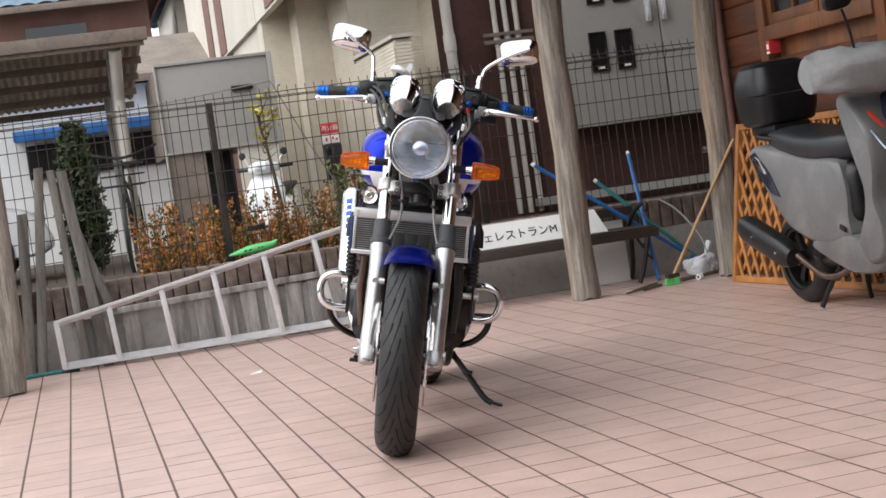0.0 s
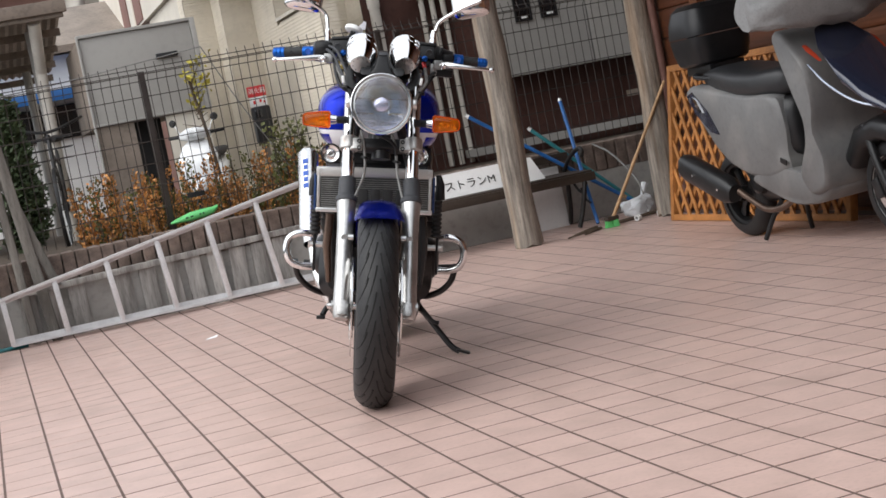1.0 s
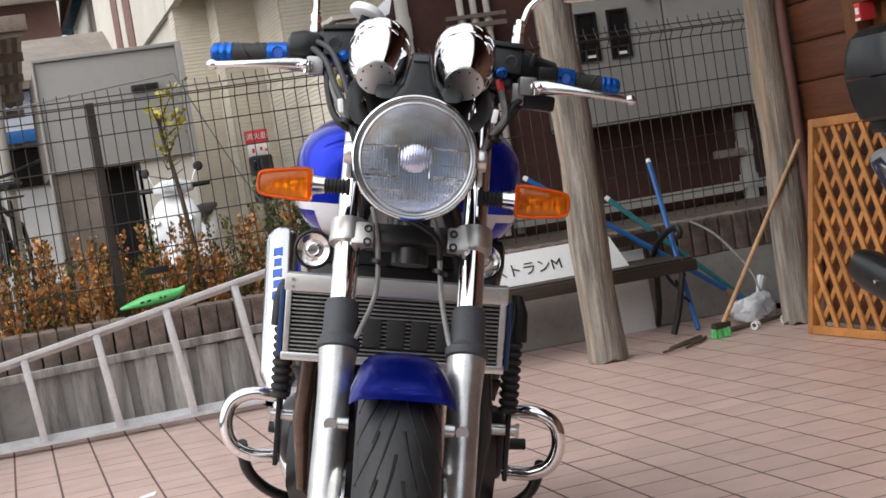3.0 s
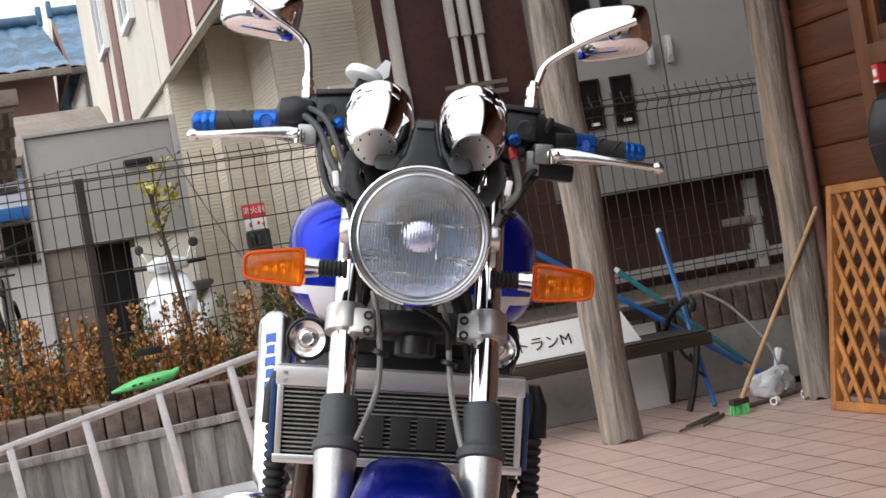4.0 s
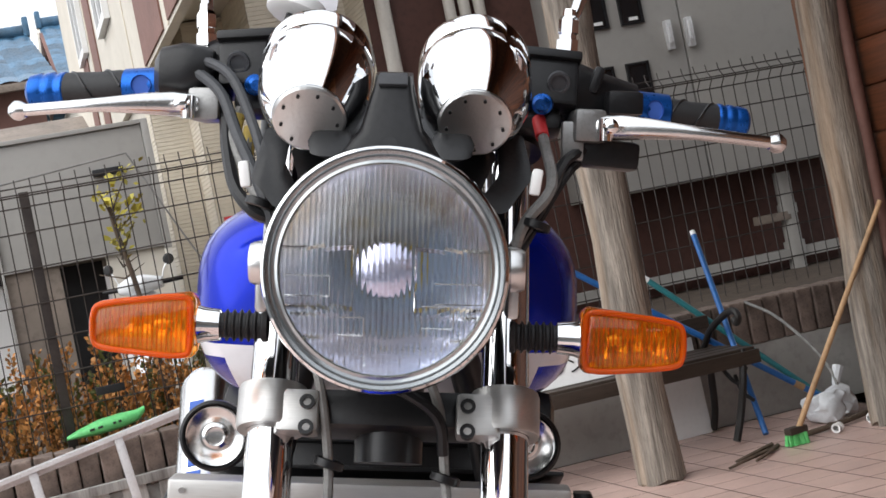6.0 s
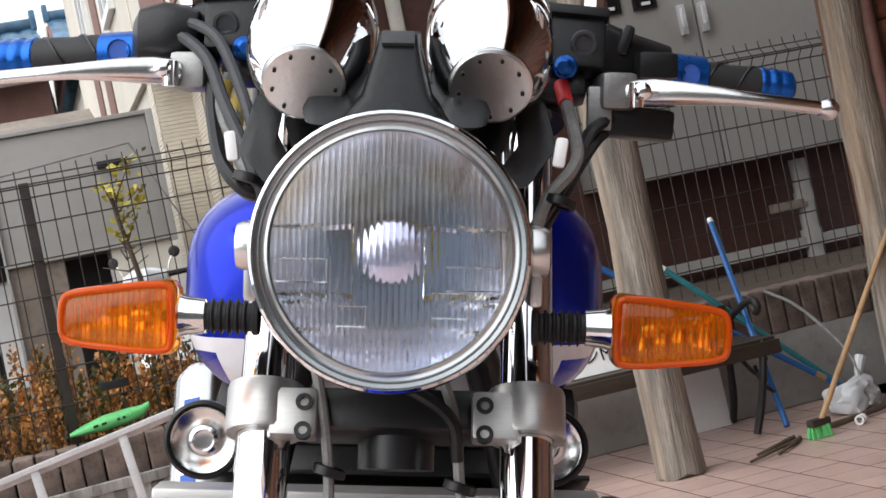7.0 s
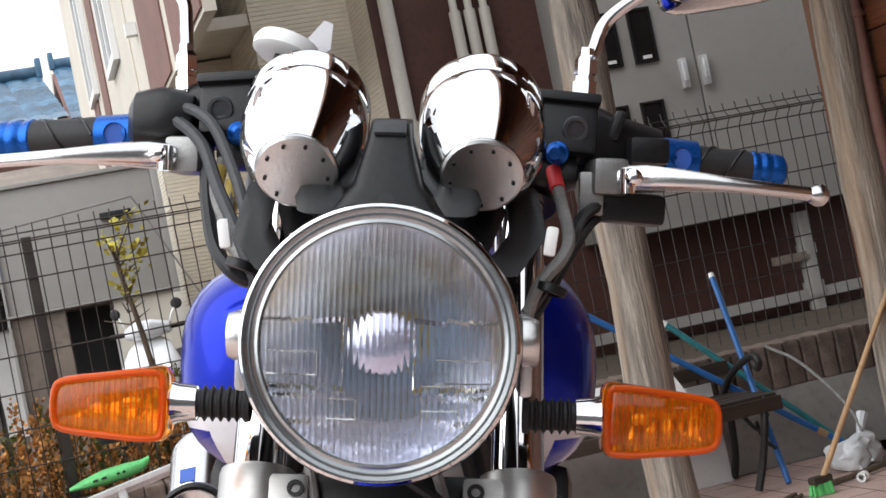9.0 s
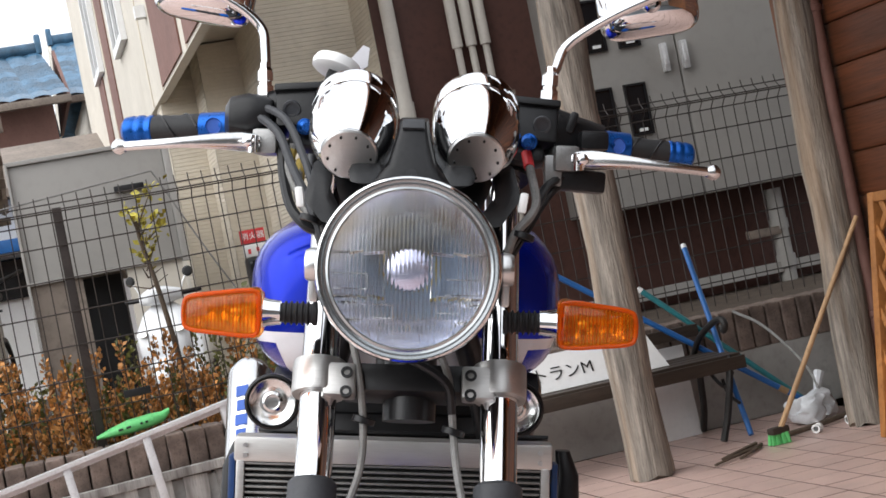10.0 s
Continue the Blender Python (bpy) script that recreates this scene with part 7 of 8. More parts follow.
def planting():
    rnd = random.Random(21)
    stems, leaf, leafg = BM(), BM(), BM()
    x = -0.52
    while x < 1.15:
        for row in range(4):
            px = x + rnd.uniform(-0.04, 0.04)
            py = 5.09 + row * 0.105 + rnd.uniform(-0.03, 0.03)
            h = rnd.choice((0.6, 0.8, 1.0, 1.0)) * rnd.uniform(0.24, 0.50) * (1.0 if px < 0.4 else 0.95)
            top = Vector((px + rnd.uniform(-0.05, 0.05), py + rnd.uniform(-0.04, 0.04), 0.38 + h))
            rod(stems, (px, py, 0.375), top, 0.003, 0.0015, n=4, caps=False)
            green = rnd.random() < (0.24 if px < 0.55 else 0.55)
            k = int(h / 0.026)
            for i in range(k):
                f = 0.18 + 0.82 * i / k
                leaf_cloud(leafg if green else leaf, rnd, [Vector((px, py, 0.38)).lerp(top, f)], 0.023, 5, (0.010, 0.010, 0.010), 1.2)
        x += 0.034
    t = thing("hedge", "low hedge of orange-brown winter shrubs behind the wall", "hedge", kind="stuff")
    part("twigs", stems, M["bark"], t, "", 0, kind="stuff")
    part("orange_leaves", leaf, M["shrubo"], t, "orange-brown leaves", 0, kind="stuff")
    part("green_leaves", leafg, M["shrubg"], t, "olive green leaves", 0, kind="stuff")
    # green shrub behind the silencer
    s = thing("green_shrub", "small dark green shrub growing by the fence", "shrub")
    bm, lf = BM(), BM()
    for k in range(26):
        b0 = Vector((0.80 + rnd.uniform(-0.06, 0.06), 5.35, 0.38))
        tip = b0 + Vector((rnd.uniform(-0.14, 0.14), rnd.uniform(-0.10, 0.10), rnd.uniform(0.25, 0.58)))
        rod(bm, b0, tip, 0.004, 0.0015, n=4, caps=False)
        for f in (0.35, 0.5, 0.65, 0.8, 0.92, 1.0):
            leaf_cloud(lf, rnd, [b0.lerp(tip, f)], 0.034, 5, (0.025, 0.025, 0.02), 0.3)
    part("stems", bm, M["bark"], s, "", 0)
    part("leaves", lf, M["shrubg"], s, "", 0, kind="stuff")
    # conifer
    c = thing("conifer", "narrow dark green conifer behind the low wall", "tree")
    bm, lf = BM(), BM()
    cx, cy = -0.845, 5.42
    rod(bm, (cx, cy, 0.37), (cx - 0.02, cy, 1.32), 0.022, 0.006, n=8)
    for k in range(420):
        f = rnd.random() ** 0.8
        z = 0.46 + 0.86 * f
        rad = 0.155 * (1 - f) ** 0.55 * (0.75 + 0.5 * noise.noise(Vector((k * 0.37, f * 4, 0)))) + 0.02
        a = rnd.uniform(0, 6.283)
        p = Vector((cx + math.cos(a) * rad, cy + math.sin(a) * rad, z + 0.06))
        rod(bm, (cx, cy, z), p, 0.002, 0.001, n=3, caps=False)
        leaf_cloud(lf, rnd, [Vector((cx, cy, z)).lerp(p, g) for g in (0.55, 0.8, 1.0)], 0.038, 5, (0.016, 0.016, 0.016), 0.6)
    part("trunk", bm, M["bark"], c, "", 0)
    part("crown", lf, M["conifer"], c, "dense dark green foliage", 0, kind="stuff")
    # sapling tied to the fence with a few yellow leaves
    s = thing("sapling", "young tree with a few yellow leaves beside the fence", "tree")
    bm, lf = BM(), BM()
    trunk = [(0.36, 5.36, 0.37), (0.335, 5.36, 0.7), (0.305, 5.35, 1.0), (0.27, 5.34, 1.22), (0.262, 5.33, 1.31)]
    tube(bm, trunk, 0.014, n=8, r2=0.007)
    tips = []
    for k in range(13):
        b0 = Vector((0.27, 5.34, rnd.uniform(0.98, 1.30)))
        tip = b0 + Vector((rnd.uniform(-0.10, 0.10), rnd.uniform(-0.08, 0.08), rnd.uniform(0.03, 0.15)))
        lb = BM()
        rod(lb, b0, tip, 0.004, 0.0015, n=5, caps=False)
        part("limb", lb, M["bark"], s, "", 0)
        tips += [b0.lerp(tip, f) for f in (0.6, 0.8, 1.0)]
    leaf_cloud(lf, rnd, [p for p in tips if p.z > 1.12], 0.034, 5, (0.018, 0.018, 0.02), 0.5)
    part("trunk", bm, M["bark"], s, "thin brown trunk with short limbs", 0)
    part("crown", lf, M["yellowleaf"], s, "sparse yellow leaves", 0, kind="stuff")
    # green plastic cover lying on the wall
    g = thing("green_sled", "bright green plastic tray lying on the wall", "plastic tray")
    bm = BM()
    loft(bm, [((-0.07, 4.93, 0.498), (0, 0.02, 0), (0, 0, 0.006), 2.5), ((-0.02, 4.93, 0.506), (0, 0.05, 0), (0, 0, 0.016), 2.5), ((0.05, 4.93, 0.515), (0, 0.06, 0), (0, 0, 0.026), 2.5), ((0.13, 4.93, 0.522), (0, 0.055, 0), (0, 0, 0.026), 2.5), ((0.185, 4.93, 0.528), (0, 0.04, 0), (0, 0, 0.020), 2.5), ((0.215, 4.93, 0.545), (0, 0.015, 0), (0, 0, 0.011), 2.5)], n=18)
    part("tray", bm, M["green"], g)
    for k, x in enumerate((0.02, 0.05, 0.10, 0.12)):
        bm = BM()
        box(bm, (x, 4.869 + 0.001 * k, 0.514 + 0.10 * (x - 0.02)), (0.018 if k < 2 else 0.010, 0.003, 0.008), (0, -8, 0), 0)
        part("writing", bm, M["greymark"], g, smooth=0)
    # two thin guy wires
    for i, (p, q) in enumerate((((-1.69, 5.3, 1.40), (0.36, 5.28, 1.50)), ((0.36, 5.28, 1.50), (0.76, 5.28, 0.68)), ((-1.69, 5.3, 1.40), (-2.3, 5.25, 0.9)))):
        bm = BM()
        p, q = Vector(p), Vector(q)
        tube(bm, [p, p.lerp(q, 0.5) - Vector((0, 0, 0.03)), q], 0.0035, n=6)
        tagged(part("guy_wire", bm, M["hose"]), "thin grey wire slung between the fence posts", "wire", group="slung wires")


def small_litter():
    """A scrap on the tiles and a dark plate wired into the fence."""
    bm = BM()
    poly(bm, [(-0.235, 3.06, 0.002), (-0.180, 3.08, 0.002), (-0.170, 3.105, 0.010), (-0.225, 3.095, 0.003)], 0.001, (0, 0, 1))
    tagged(part("paper_scrap", bm, M["white"]), "small white paper scrap on the tiles", "scrap")
    t = thing("fence_plate", "small dark plate wired to the mesh fence", "plate")
    bm = BM()
    span(bm, (0.064, 4.992, 0.622), (0.168, 5.000, 0.652), 0.002)
    part("plate", bm, M["blackpaint"], t)
    for x in (0.08, 0.152):
        bm = BM()
        tube(bm, [(x, 4.990, 0.647), (x, 4.988, 0.657), (x, 5.012, 0.658), (x, 5.022, 0.649)], 0.0016, n=6)
        part("wire_tie", bm, M["wire"], t)


def shed_panel():
    t = thing("shed", "grey panelled shed with a black sheet for the unlit doorway and brown lower wall", "shed")
    y = 7.45
    bm = BM()
    span(bm, (-0.17, y, 1.225), (0.65, y + 0.06, 1.855), 0.004)
    part("grey_panel", bm, M["cabinet"], t, "plain grey upper panel")
    for a, b in (((-0.185, y - 0.02, 0.38), (-0.172, y + 0.05, 1.880)), ((0.652, y - 0.02, 1.19), (0.690, y + 0.05, 1.880)), ((-0.172, y - 0.02, 1.857), (0.652, y + 0.05, 1.880)), ((-0.172, y - 0.02, 1.205), (0.652, y + 0.05, 1.223))):
        bm = BM()
        span(bm, a, b, 0.003)
        part("frame_rail", bm, M["cabinet"], t)
    bm = BM()
    span(bm, (-0.17, y + 0.01, 0.38), (0.105, y + 0.05, 1.204))
    part("brown_panel", bm, M["tin"], t, "dull brown lower panel", 0)
    # black sheet behind the opening stands in for the shade indoors
    bm = BM()
    span(bm, (0.11, y + 0.40, 0.38), (0.345, y + 0.44, 1.204))
    part("doorway", bm, M["blackpaint"], t, "black sheet for the unlit doorway", 0)
    bm = BM()
    span(bm, (0.345, y + 0.01, 0.38), (0.65, y + 0.05, 1.204))
    part("pale_panel", bm, M["cream"], t, "", 0)
    bm = BM()
    span(bm, (-0.17, y + 0.061, 1.205), (0.65, y + 1.6, 1.855))
    part("body", bm, M["tin"], t, "", 0)
    bm = BM()
    span(bm, (0.36, y - 0.035, 1.62), (0.52, y - 0.001, 1.655), 0.003)
    part("black_fitting", bm, M["blackpaint"], t)


def white_bike():
    """White scooter half hidden behind the hedge."""
    t = thing("parked_scooter", "white scooter parked behind the hedge near the shed", "scooter", Matrix.Translation((0.40, 6.75, 0.38)) @ Euler((0, 0, radians(-22))).to_matrix().to_4x4() @ Matrix.Scale(0.65, 4))
    P = lambda n, bm, m, par=t, lab="": part(n, bm, M[m], par, lab, 40)
    for y in (0.0, 1.12):
        e = new("wheel")
        e.parent = t
        bm = BM()
        lathe(bm, [(0.13, -0.045), (0.20, -0.045), (0.225, 0), (0.20, 0.045), (0.13, 0.045)], (0, y, 0.225), (1, 0, 0), n=28, closed=True)
        P("tyre", bm, "rubber", e)
        bm = BM()
        lathe(bm, [(0.0, -0.03), (0.128, -0.03), (0.128, 0.03), (0.0, 0.03)], (0, y, 0.225), (1, 0, 0), n=24)
        P("rim", bm, "alu", e)
    bm = BM()
    loft(bm, [((0, -0.20, 0.30), (0.05, 0, 0), (0, 0, 0.05), 2.6), ((0, -0.08, 0.42), (0.085, 0, 0), (0, 0, 0.07), 2.6), ((0, 0.06, 0.46), (0.09, 0, 0), (0, 0, 0.06), 2.6), ((0, 0.18, 0.40), (0.08, 0, 0), (0, 0, 0.05), 2.6)], n=20)
    P("front_mudguard", bm, "carwhite")
    bm = BM()
    loft(bm, [((0, 0.10, 0.36), (0.12, 0, 0), (0, 0.08, 0)), ((0, 0.08, 0.55), (0.21, 0, 0), (0, 0.10, 0.02), 2.6), ((0, 0.10, 0.72), (0.225, 0, 0), (0, 0.09, 0.02), 2.8), ((0, 0.15, 0.86), (0.16, 0, 0), (0, 0.06, 0.02), 2.6), ((0, 0.18, 0.92), (0.08, 0, 0), (0, 0.04, 0.01), 2.4)], n=24)
    P("leg_shield", bm, "carwhite", t, "white front shield")
    for sx in (-1, 1):
        bm = BM()
        loft(bm, [((sx * 0.15, 0.01, 0.70), (0.045, 0, 0), (0, 0.012, 0.022), 2.5), ((sx * 0.15, -0.015, 0.70), (0.035, 0, 0), (0, 0.008, 0.016), 2.5)], n=14)
        P("turn_signal", bm, "bulb")
        bm = BM()
        tube(bm, [(sx * 0.16, 0.2, 0.97), (sx * 0.19, 0.2, 1.06), (sx * 0.22, 0.22, 1.11)], 0.006, n=6)
        ms = P("mirror_stem", bm, "alu")
        bm = BM()
        lathe(bm, [(0.0, 0.02), (0.03, 0.016), (0.042, 0.0), (0.0, -0.004)], (sx * 0.235, 0.22, 1.13), (0.2 * sx, -1, 0), n=18)
        P("mirror_shell", bm, "greymark", ms)
    bm = BM()
    loft(bm, [((-0.17, 0.19, 0.97), (0, 0.04, 0), (0, 0, 0.04), 2.6), ((-0.06, 0.12, 0.98), (0, 0.09, 0), (0, 0, 0.07), 2.6), ((0.06, 0.12, 0.98), (0, 0.09, 0), (0, 0, 0.07), 2.6), ((0.17, 0.19, 0.97), (0, 0.04, 0), (0, 0, 0.04), 2.6)], n=20)
    P("bar_cowl", bm, "carwhite")
    bm = BM()
    lathe(bm, [(0.0, 0.012), (0.045, 0.006), (0.06, -0.01)], (0, 0.04, 0.98), (0, -1, 0), n=20)
    P("headlamp", bm, "glass")
    for sx in (-1, 1):
        bm = BM()
        rod(bm, (sx * 0.17, 0.19, 0.97), (sx * 0.31, 0.25, 0.975), 0.018, n=10)
        P("grip", bm, "black")
    bm = BM()
    loft(bm, [((0, 0.20, 0.30), (0.16, 0, 0), (0, 0, 0.05), 3), ((0, 0.52, 0.28), (0.17, 0, 0), (0, 0, 0.06), 3), ((0, 0.62, 0.45), (0.16, 0, 0), (0, 0, 0.20), 3), ((0, 0.95, 0.55), (0.16, 0, 0), (0, 0, 0.16), 3), ((0, 1.30, 0.64), (0.08, 0, 0), (0, 0, 0.08), 3)], n=24)
    P("rear_body", bm, "carwhite")
    bm = BM()
    loft(bm, [((0, 0.60, 0.70), (0.10, 0, 0), (0, 0, 0.04), 3), ((0, 0.80, 0.74), (0.15, 0, 0), (0, 0, 0.05), 3), ((0, 1.20, 0.78), (0.10, 0, 0), (0, 0, 0.03), 3)], n=20)
    P("seat", bm, "softrubber")


def bicycle():
    t = thing("bicycle", "dark bicycle with a saddle parked under the carport", "bicycle")
    P = lambda n, bm, m, par=t, lab="": part(n, bm, M[m], par, lab, 40)
    o = Vector((-0.50, 8.0, 0.32))
    for dy in (0.0, 1.05):
        e = new("wheel")
        e.parent = t
        bm = BM()
        c = o + Vector((0.12 * dy, dy, 0.33))
        lathe(bm, [(0.305, -0.014), (0.33, -0.014), (0.335, 0), (0.33, 0.014), (0.305, 0.014)], c, (1, -0.12, 0), n=36, closed=True)
        P("tyre", bm, "rubber", e)
        for k in range(12):
            a = math.pi * k / 6
            bm = BM()
            rod(bm, c, c + Vector((0.0, math.cos(a) * 0.305, math.sin(a) * 0.305)), 0.0018, n=4)
            P("spoke", bm, "alu", e)
    bm = BM()
    def L(*p):
        tube(bm, [o + Vector(q) for q in p], 0.016, n=8, smooth=False)
    L((0, 0, 0.33), (0.01, 0.12, 0.80), (0.012, 0.15, 0.92))
    L((0.012, 0.14, 0.70), (0.07, 0.55, 0.32), (0.12, 1.05, 0.33), (0.075, 0.62, 0.74))
    L((0.07, 0.55, 0.32), (0.08, 0.66, 0.86))
    L((0.012, 0.14, 0.76), (0.075, 0.62, 0.70))
    P("frame", bm, "blackpaint", t, "black tube frame")
    bm = BM()
    tube(bm, [o + Vector(q) for q in ((-0.28, 0.28, 1.02), (-0.20, 0.16, 0.99), (0.012, 0.13, 0.94), (0.22, 0.18, 0.99), (0.30, 0.31, 1.02))], 0.012, n=8)
    P("handlebar", bm, "blackpaint")
    bm = BM()
    loft(bm, [(o + Vector((0.07, 0.52, 0.90)), (0.02, 0, 0), (0, 0.01, 0.02)), (o + Vector((0.08, 0.64, 0.90)), (0.06, 0, 0), (0, 0.01, 0.03)), (o + Vector((0.085, 0.76, 0.91)), (0.09, 0, 0), (0, 0.01, 0.04)), (o + Vector((0.09, 0.80, 0.91)), (0.06, 0, 0), (0, 0.01, 0.03))], n=16)
    P("saddle", bm, "softrubber")
    bm = BM()
    bx = o + Vector((0.0, -0.12, 0.72))
    for k in range(6):
        rod(bm, bx + Vector((-0.15 + 0.06 * k, -0.12, 0)), bx + Vector((-0.15 + 0.06 * k, 0.12, 0)), 0.004, n=5)
    for z in (0.0, 0.08, 0.16):
        tube(bm, [bx + Vector(q) for q in ((-0.16, -0.13, z), (0.16, -0.13, z), (0.16, 0.13, z), (-0.16, 0.13, z), (-0.16, -0.13, z))], 0.004, n=5, smooth=False)
    P("basket", bm, "blackpaint")


def carport():
    t = thing("carport", "brown corrugated carport roof on slim steel posts", "carport")
    x0, x1, y0, y1 = -4.2, -0.17, 8.3, 11.2
    zf, zb = 2.21, 1.93
    n = 120
    bm = BM()
    rows = [[], []]
    for i in range(n + 1):
        x = x0 + (x1 - x0) * i / n
        w = 0.012 * math.cos(i * math.pi)
        rows[0].append(bm.verts.new((x, y0, zf + w)))
        rows[1].append(bm.verts.new((x, y1, zb + w)))
    for i in range(n):
        bm.faces.new((rows[0][i], rows[0][i + 1], rows[1][i + 1], rows[1][i]))
    bmesh.ops.solidify(bm, geom=bm.faces[:], thickness=0.006)
    part("roof_sheet", bm, M["tin"], t, "brown corrugated roof sheet", 0)
    for k in range(5):
        f = k / 4
        bm = BM()
        y, z = y0 + (y1 - y0) * f, zf + (zb - zf) * f - 0.055
        span(bm, (x0, y - 0.025, z - 0.03), (x1, y + 0.025, z + 0.03), 0.003)
        part("purlin", bm, M["tin"], t)
    bm = BM()
    span(bm, (x0, y0 - 0.06, zf - 0.05), (x1 + 0.03, y0 - 0.005, zf + 0.05), 0.006)
    part("gutter", bm, M["tin"], t)
    for x, y in ((-0.42, 8.9), (-2.62, 8.9), (-0.42, 10.9), (-2.62, 10.9)):
        bm = BM()
        rod(bm, (x, y, 0.38), (x, y, zf - 0.1), 0.040, n=14)
        part("post", bm, M["cabinet"], t)
    bm = BM()
    rod(bm, (-0.40, 8.36, 2.12), (-0.41, 8.62, 1.75), 0.05, 0.045, n=12)
    rod(bm, (-0.41, 8.62, 1.75), (-0.42, 8.75, 0.38), 0.045, n=12)
    part("downpipe", bm, M["pvc"], t)
    # car under the carport
    c = thing("parked_car", "small white car parked under the carport", "car", Matrix.Translation((-2.45, 9.45, 0.38)) @ Euler((0, 0, radians(-90))).to_matrix().to_4x4())
    P = lambda nm, bm, m, par=c, lab="": part(nm, bm, M[m], par, lab, 40)
    body = P("body", side_form([(-1.65, 0.22), (-1.70, 0.45), (-1.62, 0.64), (-1.0, 0.70), (0.55, 0.69), (1.15, 0.60), (1.32, 0.44), (1.28, 0.22), (0.0, 0.17)], 0.72, 0.94), "carwhite", c, "white painted body")
    P("glasshouse", side_form([(-1.45, 0.66), (-1.18, 1.00), (-0.20, 1.05), (0.28, 0.97), (0.72, 0.66)], 0.64, 0.90), "darkglass", c, "dark tinted windows")
    P("roof", side_form([(-1.22, 1.00), (-1.05, 1.06), (-0.20, 1.10), (0.30, 1.00), (0.20, 0.985), (-0.4, 1.02)], 0.60, 0.92), "carwhite")
    for dy in (-1.10, 0.80):
        for dx in (-0.66, 0.66):
            w = new("wheel")
            w.parent = c
            bm = BM()
            lathe(bm, [(0.15, -0.08), (0.25, -0.08), (0.265, 0.0), (0.25, 0.08), (0.15, 0.08)], (dx, dy, 0.265), (1, 0, 0), n=28, closed=True)
            P("tyre", bm, "rubber", w)
            bm = BM()
            lathe(bm, [(0.0, -0.07), (0.148, -0.075), (0.148, 0.075), (0.0, 0.07)], (dx, dy, 0.265), (1, 0, 0), n=20)
            P("rim", bm, "alu", w)
    for dx in (-0.5, 0.5):
        bm = BM()
        box(bm, (dx, 1.26, 0.52), (0.22, 0.10, 0.09), (0, 0, 0), 0.03)
        P("headlamp", bm, "cabinet")


def tiled_house(name, label, x0, x1, y0, y1, ze, zr, zw, wallm, hip):
    """House with a ribbed, glazed tile roof; ridge along x."""
    t = thing(name, label, "house")
    ym = (y0 + y1) / 2
    bm = BM()
    span(bm, (x0 + 0.35, y0 + 0.45, zw), (x1 - 0.25, y1 - 0.45, ze + 0.1))
    part("wall", bm, M[wallm], t, "", 0)
    over = 0.0
    for side, ya in ((0, y0), (1, y1)):
        bm = BM()
        pitch = 0.30
        nx = int((x1 - x0) / pitch) * 6
        nr = 10
        rows = []
        for r in range(nr + 1):
            f = r / nr
            for step in ((0, 1) if 0 < r < nr else (0,)):
                row = []
                for i in range(nx + 1):
                    x = x0 + (x1 - x0) * i / nx
                    xx = x + (0.35 * f * hip * (1 if x < (x0 + x1) / 2 else -1))
                    z = ze + (zr - ze) * f + 0.04 * abs(math.sin(math.pi * (x - x0) / pitch)) ** 0.7 + (0.0 if step == 0 else -0.045)
                    row.append(bm.verts.new((xx, ya + (ym - ya) * f, z)))
                rows.append(row)
        for p, q in zip(rows, rows[1:]):
            for i in range(nx):
                bm.faces.new((p[i], p[i + 1], q[i + 1], q[i]))
        part("roof_slope", bm, M["rooftile"], t, "blue glazed pantile slope", 30)
    bm = BM()
    rod(bm, (x0 + 0.35 * hip, ym, zr + 0.06), (x1 - 0.35 * hip, ym, zr + 0.06), 0.11, n=12)
    for x in (x0 + 0.35 * hip, x1 - 0.35 * hip):
        box(bm, (x, ym, zr + 0.12), (0.10, 0.26, 0.32), None, 0.03)
    part("ridge", bm, M["rooftile"], t)
    for x in (x0 + 0.02, x1 - 0.02):
        bm = BM()
        poly(bm, [(x, y0 + 0.3, ze + 0.0), (x, y1 - 0.3, ze + 0.0), (x, ym, zr)], 0.05, (1, 0, 0))
        part("gable", bm, M[wallm], t, "", 0)
    bm = BM()
    span(bm, (x0, y0 - 0.10, ze - 0.12), (x1, y0 + 0.02, ze - 0.01), 0.01)
    part("gutter", bm, M["tin"], t)
    return t


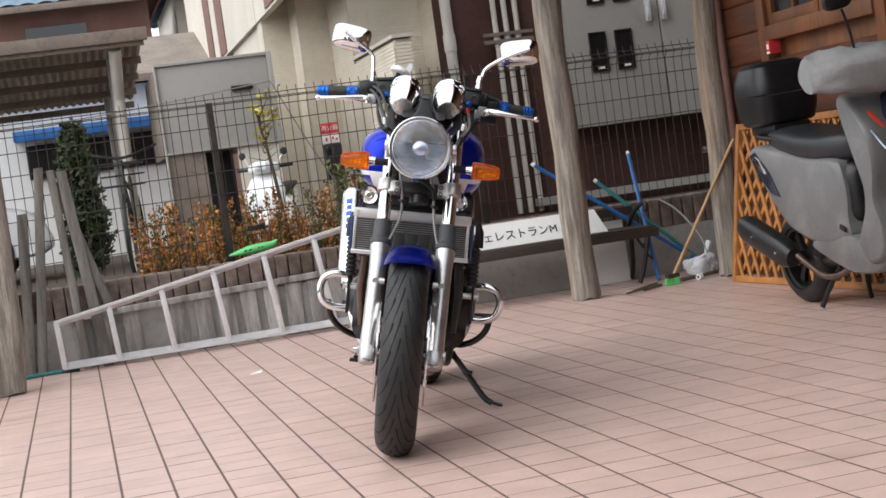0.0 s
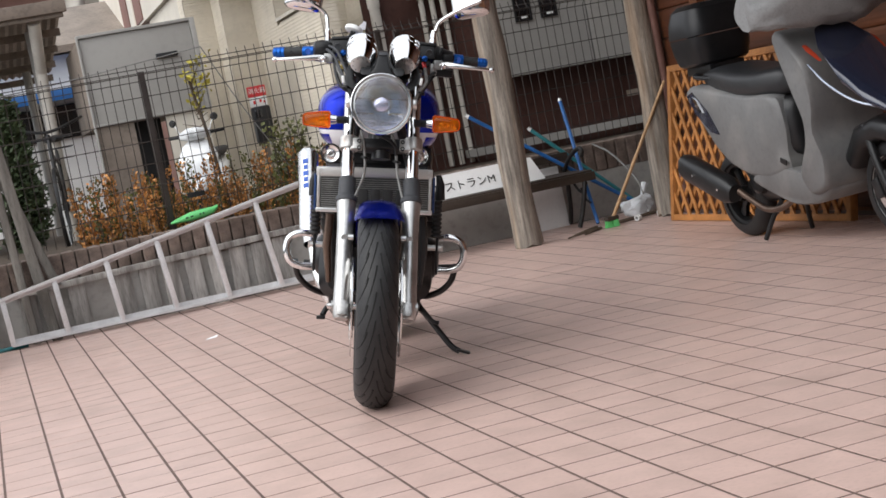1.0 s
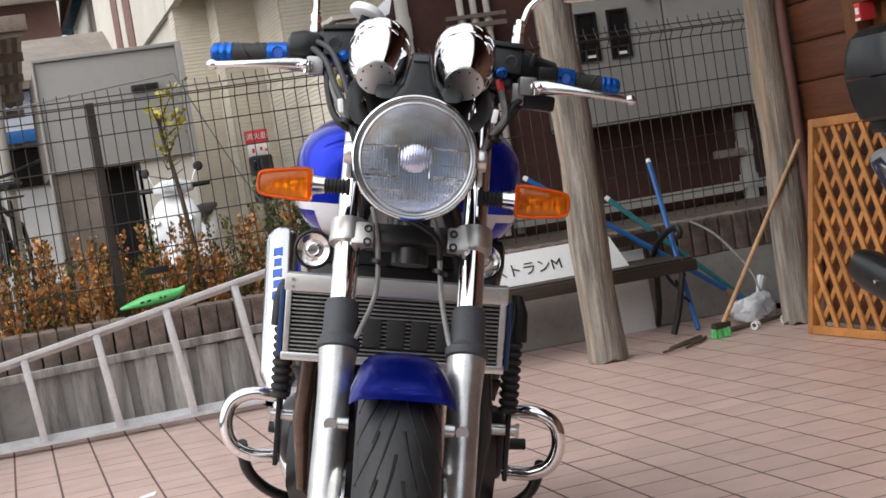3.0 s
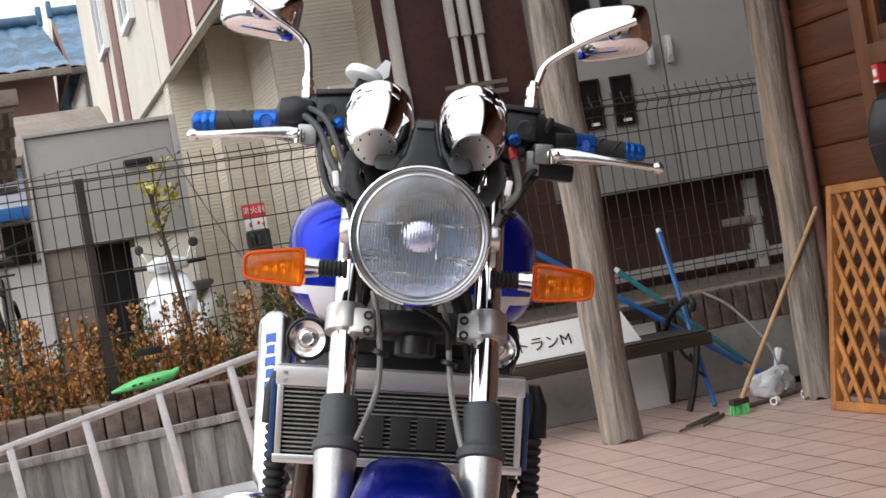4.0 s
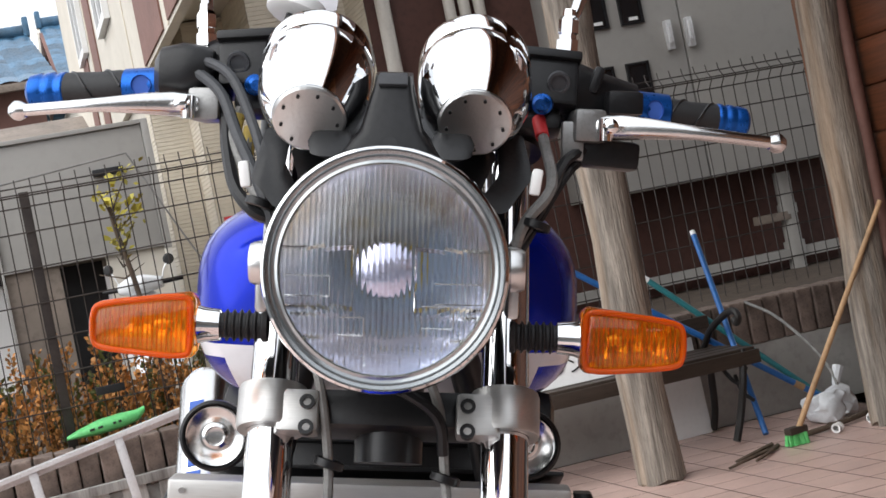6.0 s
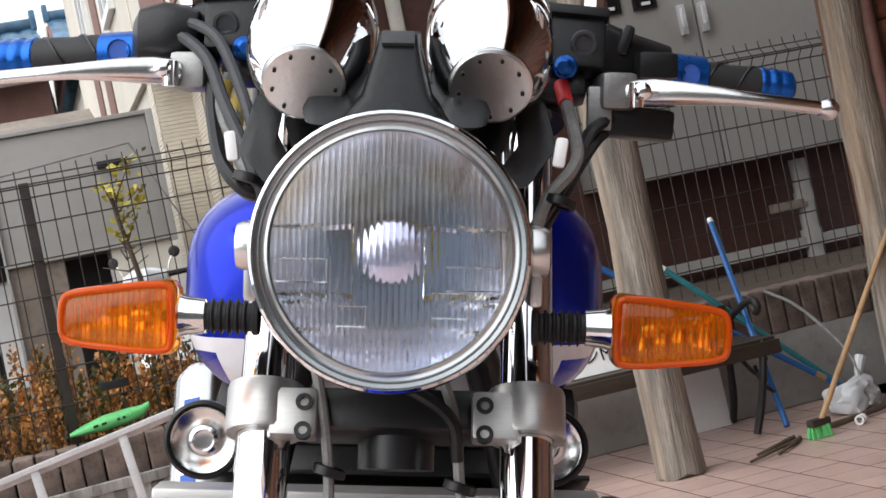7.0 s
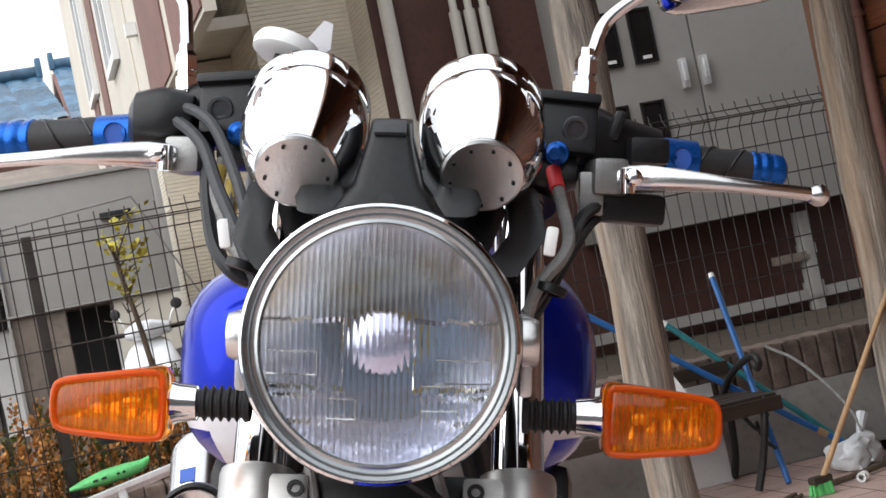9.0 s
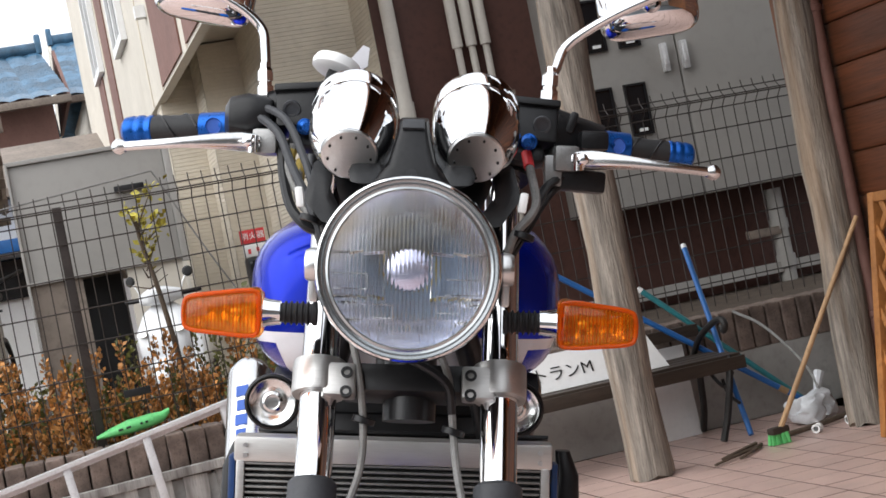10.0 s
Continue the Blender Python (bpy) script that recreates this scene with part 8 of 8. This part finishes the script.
def far_houses():
    t = tiled_house("blue_roof_house", "brown walled house with a blue glazed tile roof", -2.15, 1.10, 22, 27, 4.43, 5.55, 0.3, "redbrown", 0.6)
    bm = BM()
    span(bm, (-1.2, 22.40, 3.2), (-0.2, 22.449, 4.1))
    part("window", bm, M["darkglass"], t, "", 0)
    tiled_house("neighbour_house", "cream walled house with a blue glazed tile roof", 1.20, 4.0, 25, 31, 4.85, 6.30, 0.3, "cream", 0.2)
    # satellite dish on its mast
    d = thing("roof_antenna", "white dish antenna on the house roof", "antenna")
    bm = BM()
    rod(bm, (-0.55, 24.4, 5.3), (-0.55, 24.4, 6.25), 0.03, n=8)
    part("mast", bm, M["cabinet"], d)
    bm = BM()
    lathe(bm, [(0.0, 0.02), (0.10, 0.04), (0.20, 0.10), (0.21, 0.10), (0.10, 0.02), (0.0, 0.0)], (-0.50, 24.35, 6.15), (0.6, -0.7, 0.3), n=24)
    part("dish", bm, M["white"], d)
    # low house with blue awning behind the carport
    h = thing("low_house", "white walled low house with a blue awning", "house")
    bm = BM()
    span(bm, (-2.2, 14.0, 0.3), (0.9, 17.0, 2.3))
    part("wall", bm, M["white"], h, "", 0)
    bm = BM()
    span(bm, (-1.4, 13.3, 1.80), (0.6, 14.0, 1.86), 0.01)
    box(bm, (-0.4, 13.28, 1.82), (2.0, 0.05, 0.12), None, 0.01)
    part("awning", bm, M["bluepole"], h)
    bm = BM()
    span(bm, (-1.3, 13.93, 1.36), (0.5, 14.0 - 0.004, 1.74))
    part("window", bm, M["darkglass"], h, "", 0)
    bm = BM()
    poly(bm, [(-2.5, 13.7, 2.3), (1.2, 13.7, 2.3), (1.2, 15.5, 2.9), (-2.5, 15.5, 2.9)], 0.08, (0, 0, 1))
    poly(bm, [(-2.5, 15.5, 2.9), (1.2, 15.5, 2.9), (1.2, 17.3, 2.3), (-2.5, 17.3, 2.3)], 0.08, (0, 0, 1))
    part("roof", bm, M["tin"], h, "", 0)
    # grey roofed house at far left
    h = thing("grey_house", "distant house with a grey tiled roof", "house")
    bm = BM()
    span(bm, (-7.5, 20, 0.3), (-3.6, 24, 2.2))
    part("wall", bm, M["cream"], h, "", 0)
    bm = BM()
    poly(bm, [(-7.9, 19.5, 2.1), (-3.2, 19.5, 2.1), (-3.6, 22, 3.1), (-7.5, 22, 3.1)], 0.08, (0, 0, 1))
    poly(bm, [(-7.5, 22, 3.1), (-3.6, 22, 3.1), (-3.2, 24.5, 2.1), (-7.9, 24.5, 2.1)], 0.08, (0, 0, 1))
    part("roof", bm, M["tin"], h, "", 0)
    # street lamp
    s = thing("street_lamp", "tall grey street lamp in the distance", "street lamp")
    bm = BM()
    rod(bm, (-6.2, 24, 0), (-6.2, 24, 6.6), 0.07, 0.05, n=10)
    part("pole", bm, M["cabinet"], s)
    bm = BM()
    span(bm, (-6.5, 23.9, 6.6), (-5.8, 24.1, 6.7), 0.02)
    part("lamp_head", bm, M["cabinet"], s)


LF = [0.60, 0.73, 0.86, 0.99, 1.12, 1.25, 1.342, 1.378, 1.386, 1.414]
mesh_fence("mesh_fence", "dark bronze wire mesh fence on top of the low wall", -2.2, 1.46, 5.03, 0.48, 1.448, 0.0545, (-1.43, -0.05, 1.40), LF)
mesh_fence("mesh_fence", "dark bronze wire mesh fence before the grey cabinets", 1.50, 3.9, 5.03, 0.48, 1.43, 0.0545, (1.52, 3.6), [z - 0.018 for z in LF])
planting()
small_litter()
shed_panel()
white_bike()
bicycle()
carport()
far_houses()


# ---------------------------------------------------------------- floor tiles, last
def tile_floor():
    p = 0.15
    bm = BM()
    span(bm, (-4.65, -1.95, -0.05), (HX + 0.05, 4.82, -0.0008))
    floor = tagged(part("floor", bm, M["grout"], smooth=0), "terracotta pink square tiled forecourt with dark joints", "floor", kind="structure")

    def tile_verts(gx, gy):
        bm = BM()
        box(bm, (0, 0, -0.004), (p - gx, p - gy, 0.008), None, 0.0004)
        me = bpy.data.meshes.new("tile")
        bm.to_mesh(me)
        bm.free()
        me.materials.append(M["tile"])
        me.shade_flat()
        return me
    gx, gy = 0.0078, 0.0072
    one = tile_verts(gx, gy)
    rnd = random.Random(2)
    rest_v, rest_f = [], []
    base_v = [v.co.copy() for v in one.vertices]
    base_f = [list(f.vertices) for f in one.polygons]
    for i in range(-31, 18):
        for j in range(-13, 32):
            x, y = (i + 0.5) * p, (j + 0.5) * p
            if x > HX - 0.03:
                continue
            dz = rnd.uniform(-0.0006, 0.0006)
            if -1.2 <= x <= 1.2 and -0.45 <= y <= 2.25:
                o = new("tile", one)
                o.parent = floor
                o.location = (x, y, dz)
                o.rotation_euler = (rnd.uniform(-0.002, 0.002), rnd.uniform(-0.002, 0.002), 0)
            else:
                k = len(rest_v)
                rest_v += [(v.x + x, v.y + y, v.z + dz) for v in base_v]
                rest_f += [[a + k for a in f] for f in base_f]
    me = bpy.data.meshes.new("tiles_far")
    me.from_pydata(rest_v, [], rest_f)
    me.materials.append(M["tile"])
    me.shade_flat()
    ob = new("tiles_far", me)
    ob.parent = floor
    tagged(ob, label="more terracotta tiles", kind="stuff")


tile_floor()
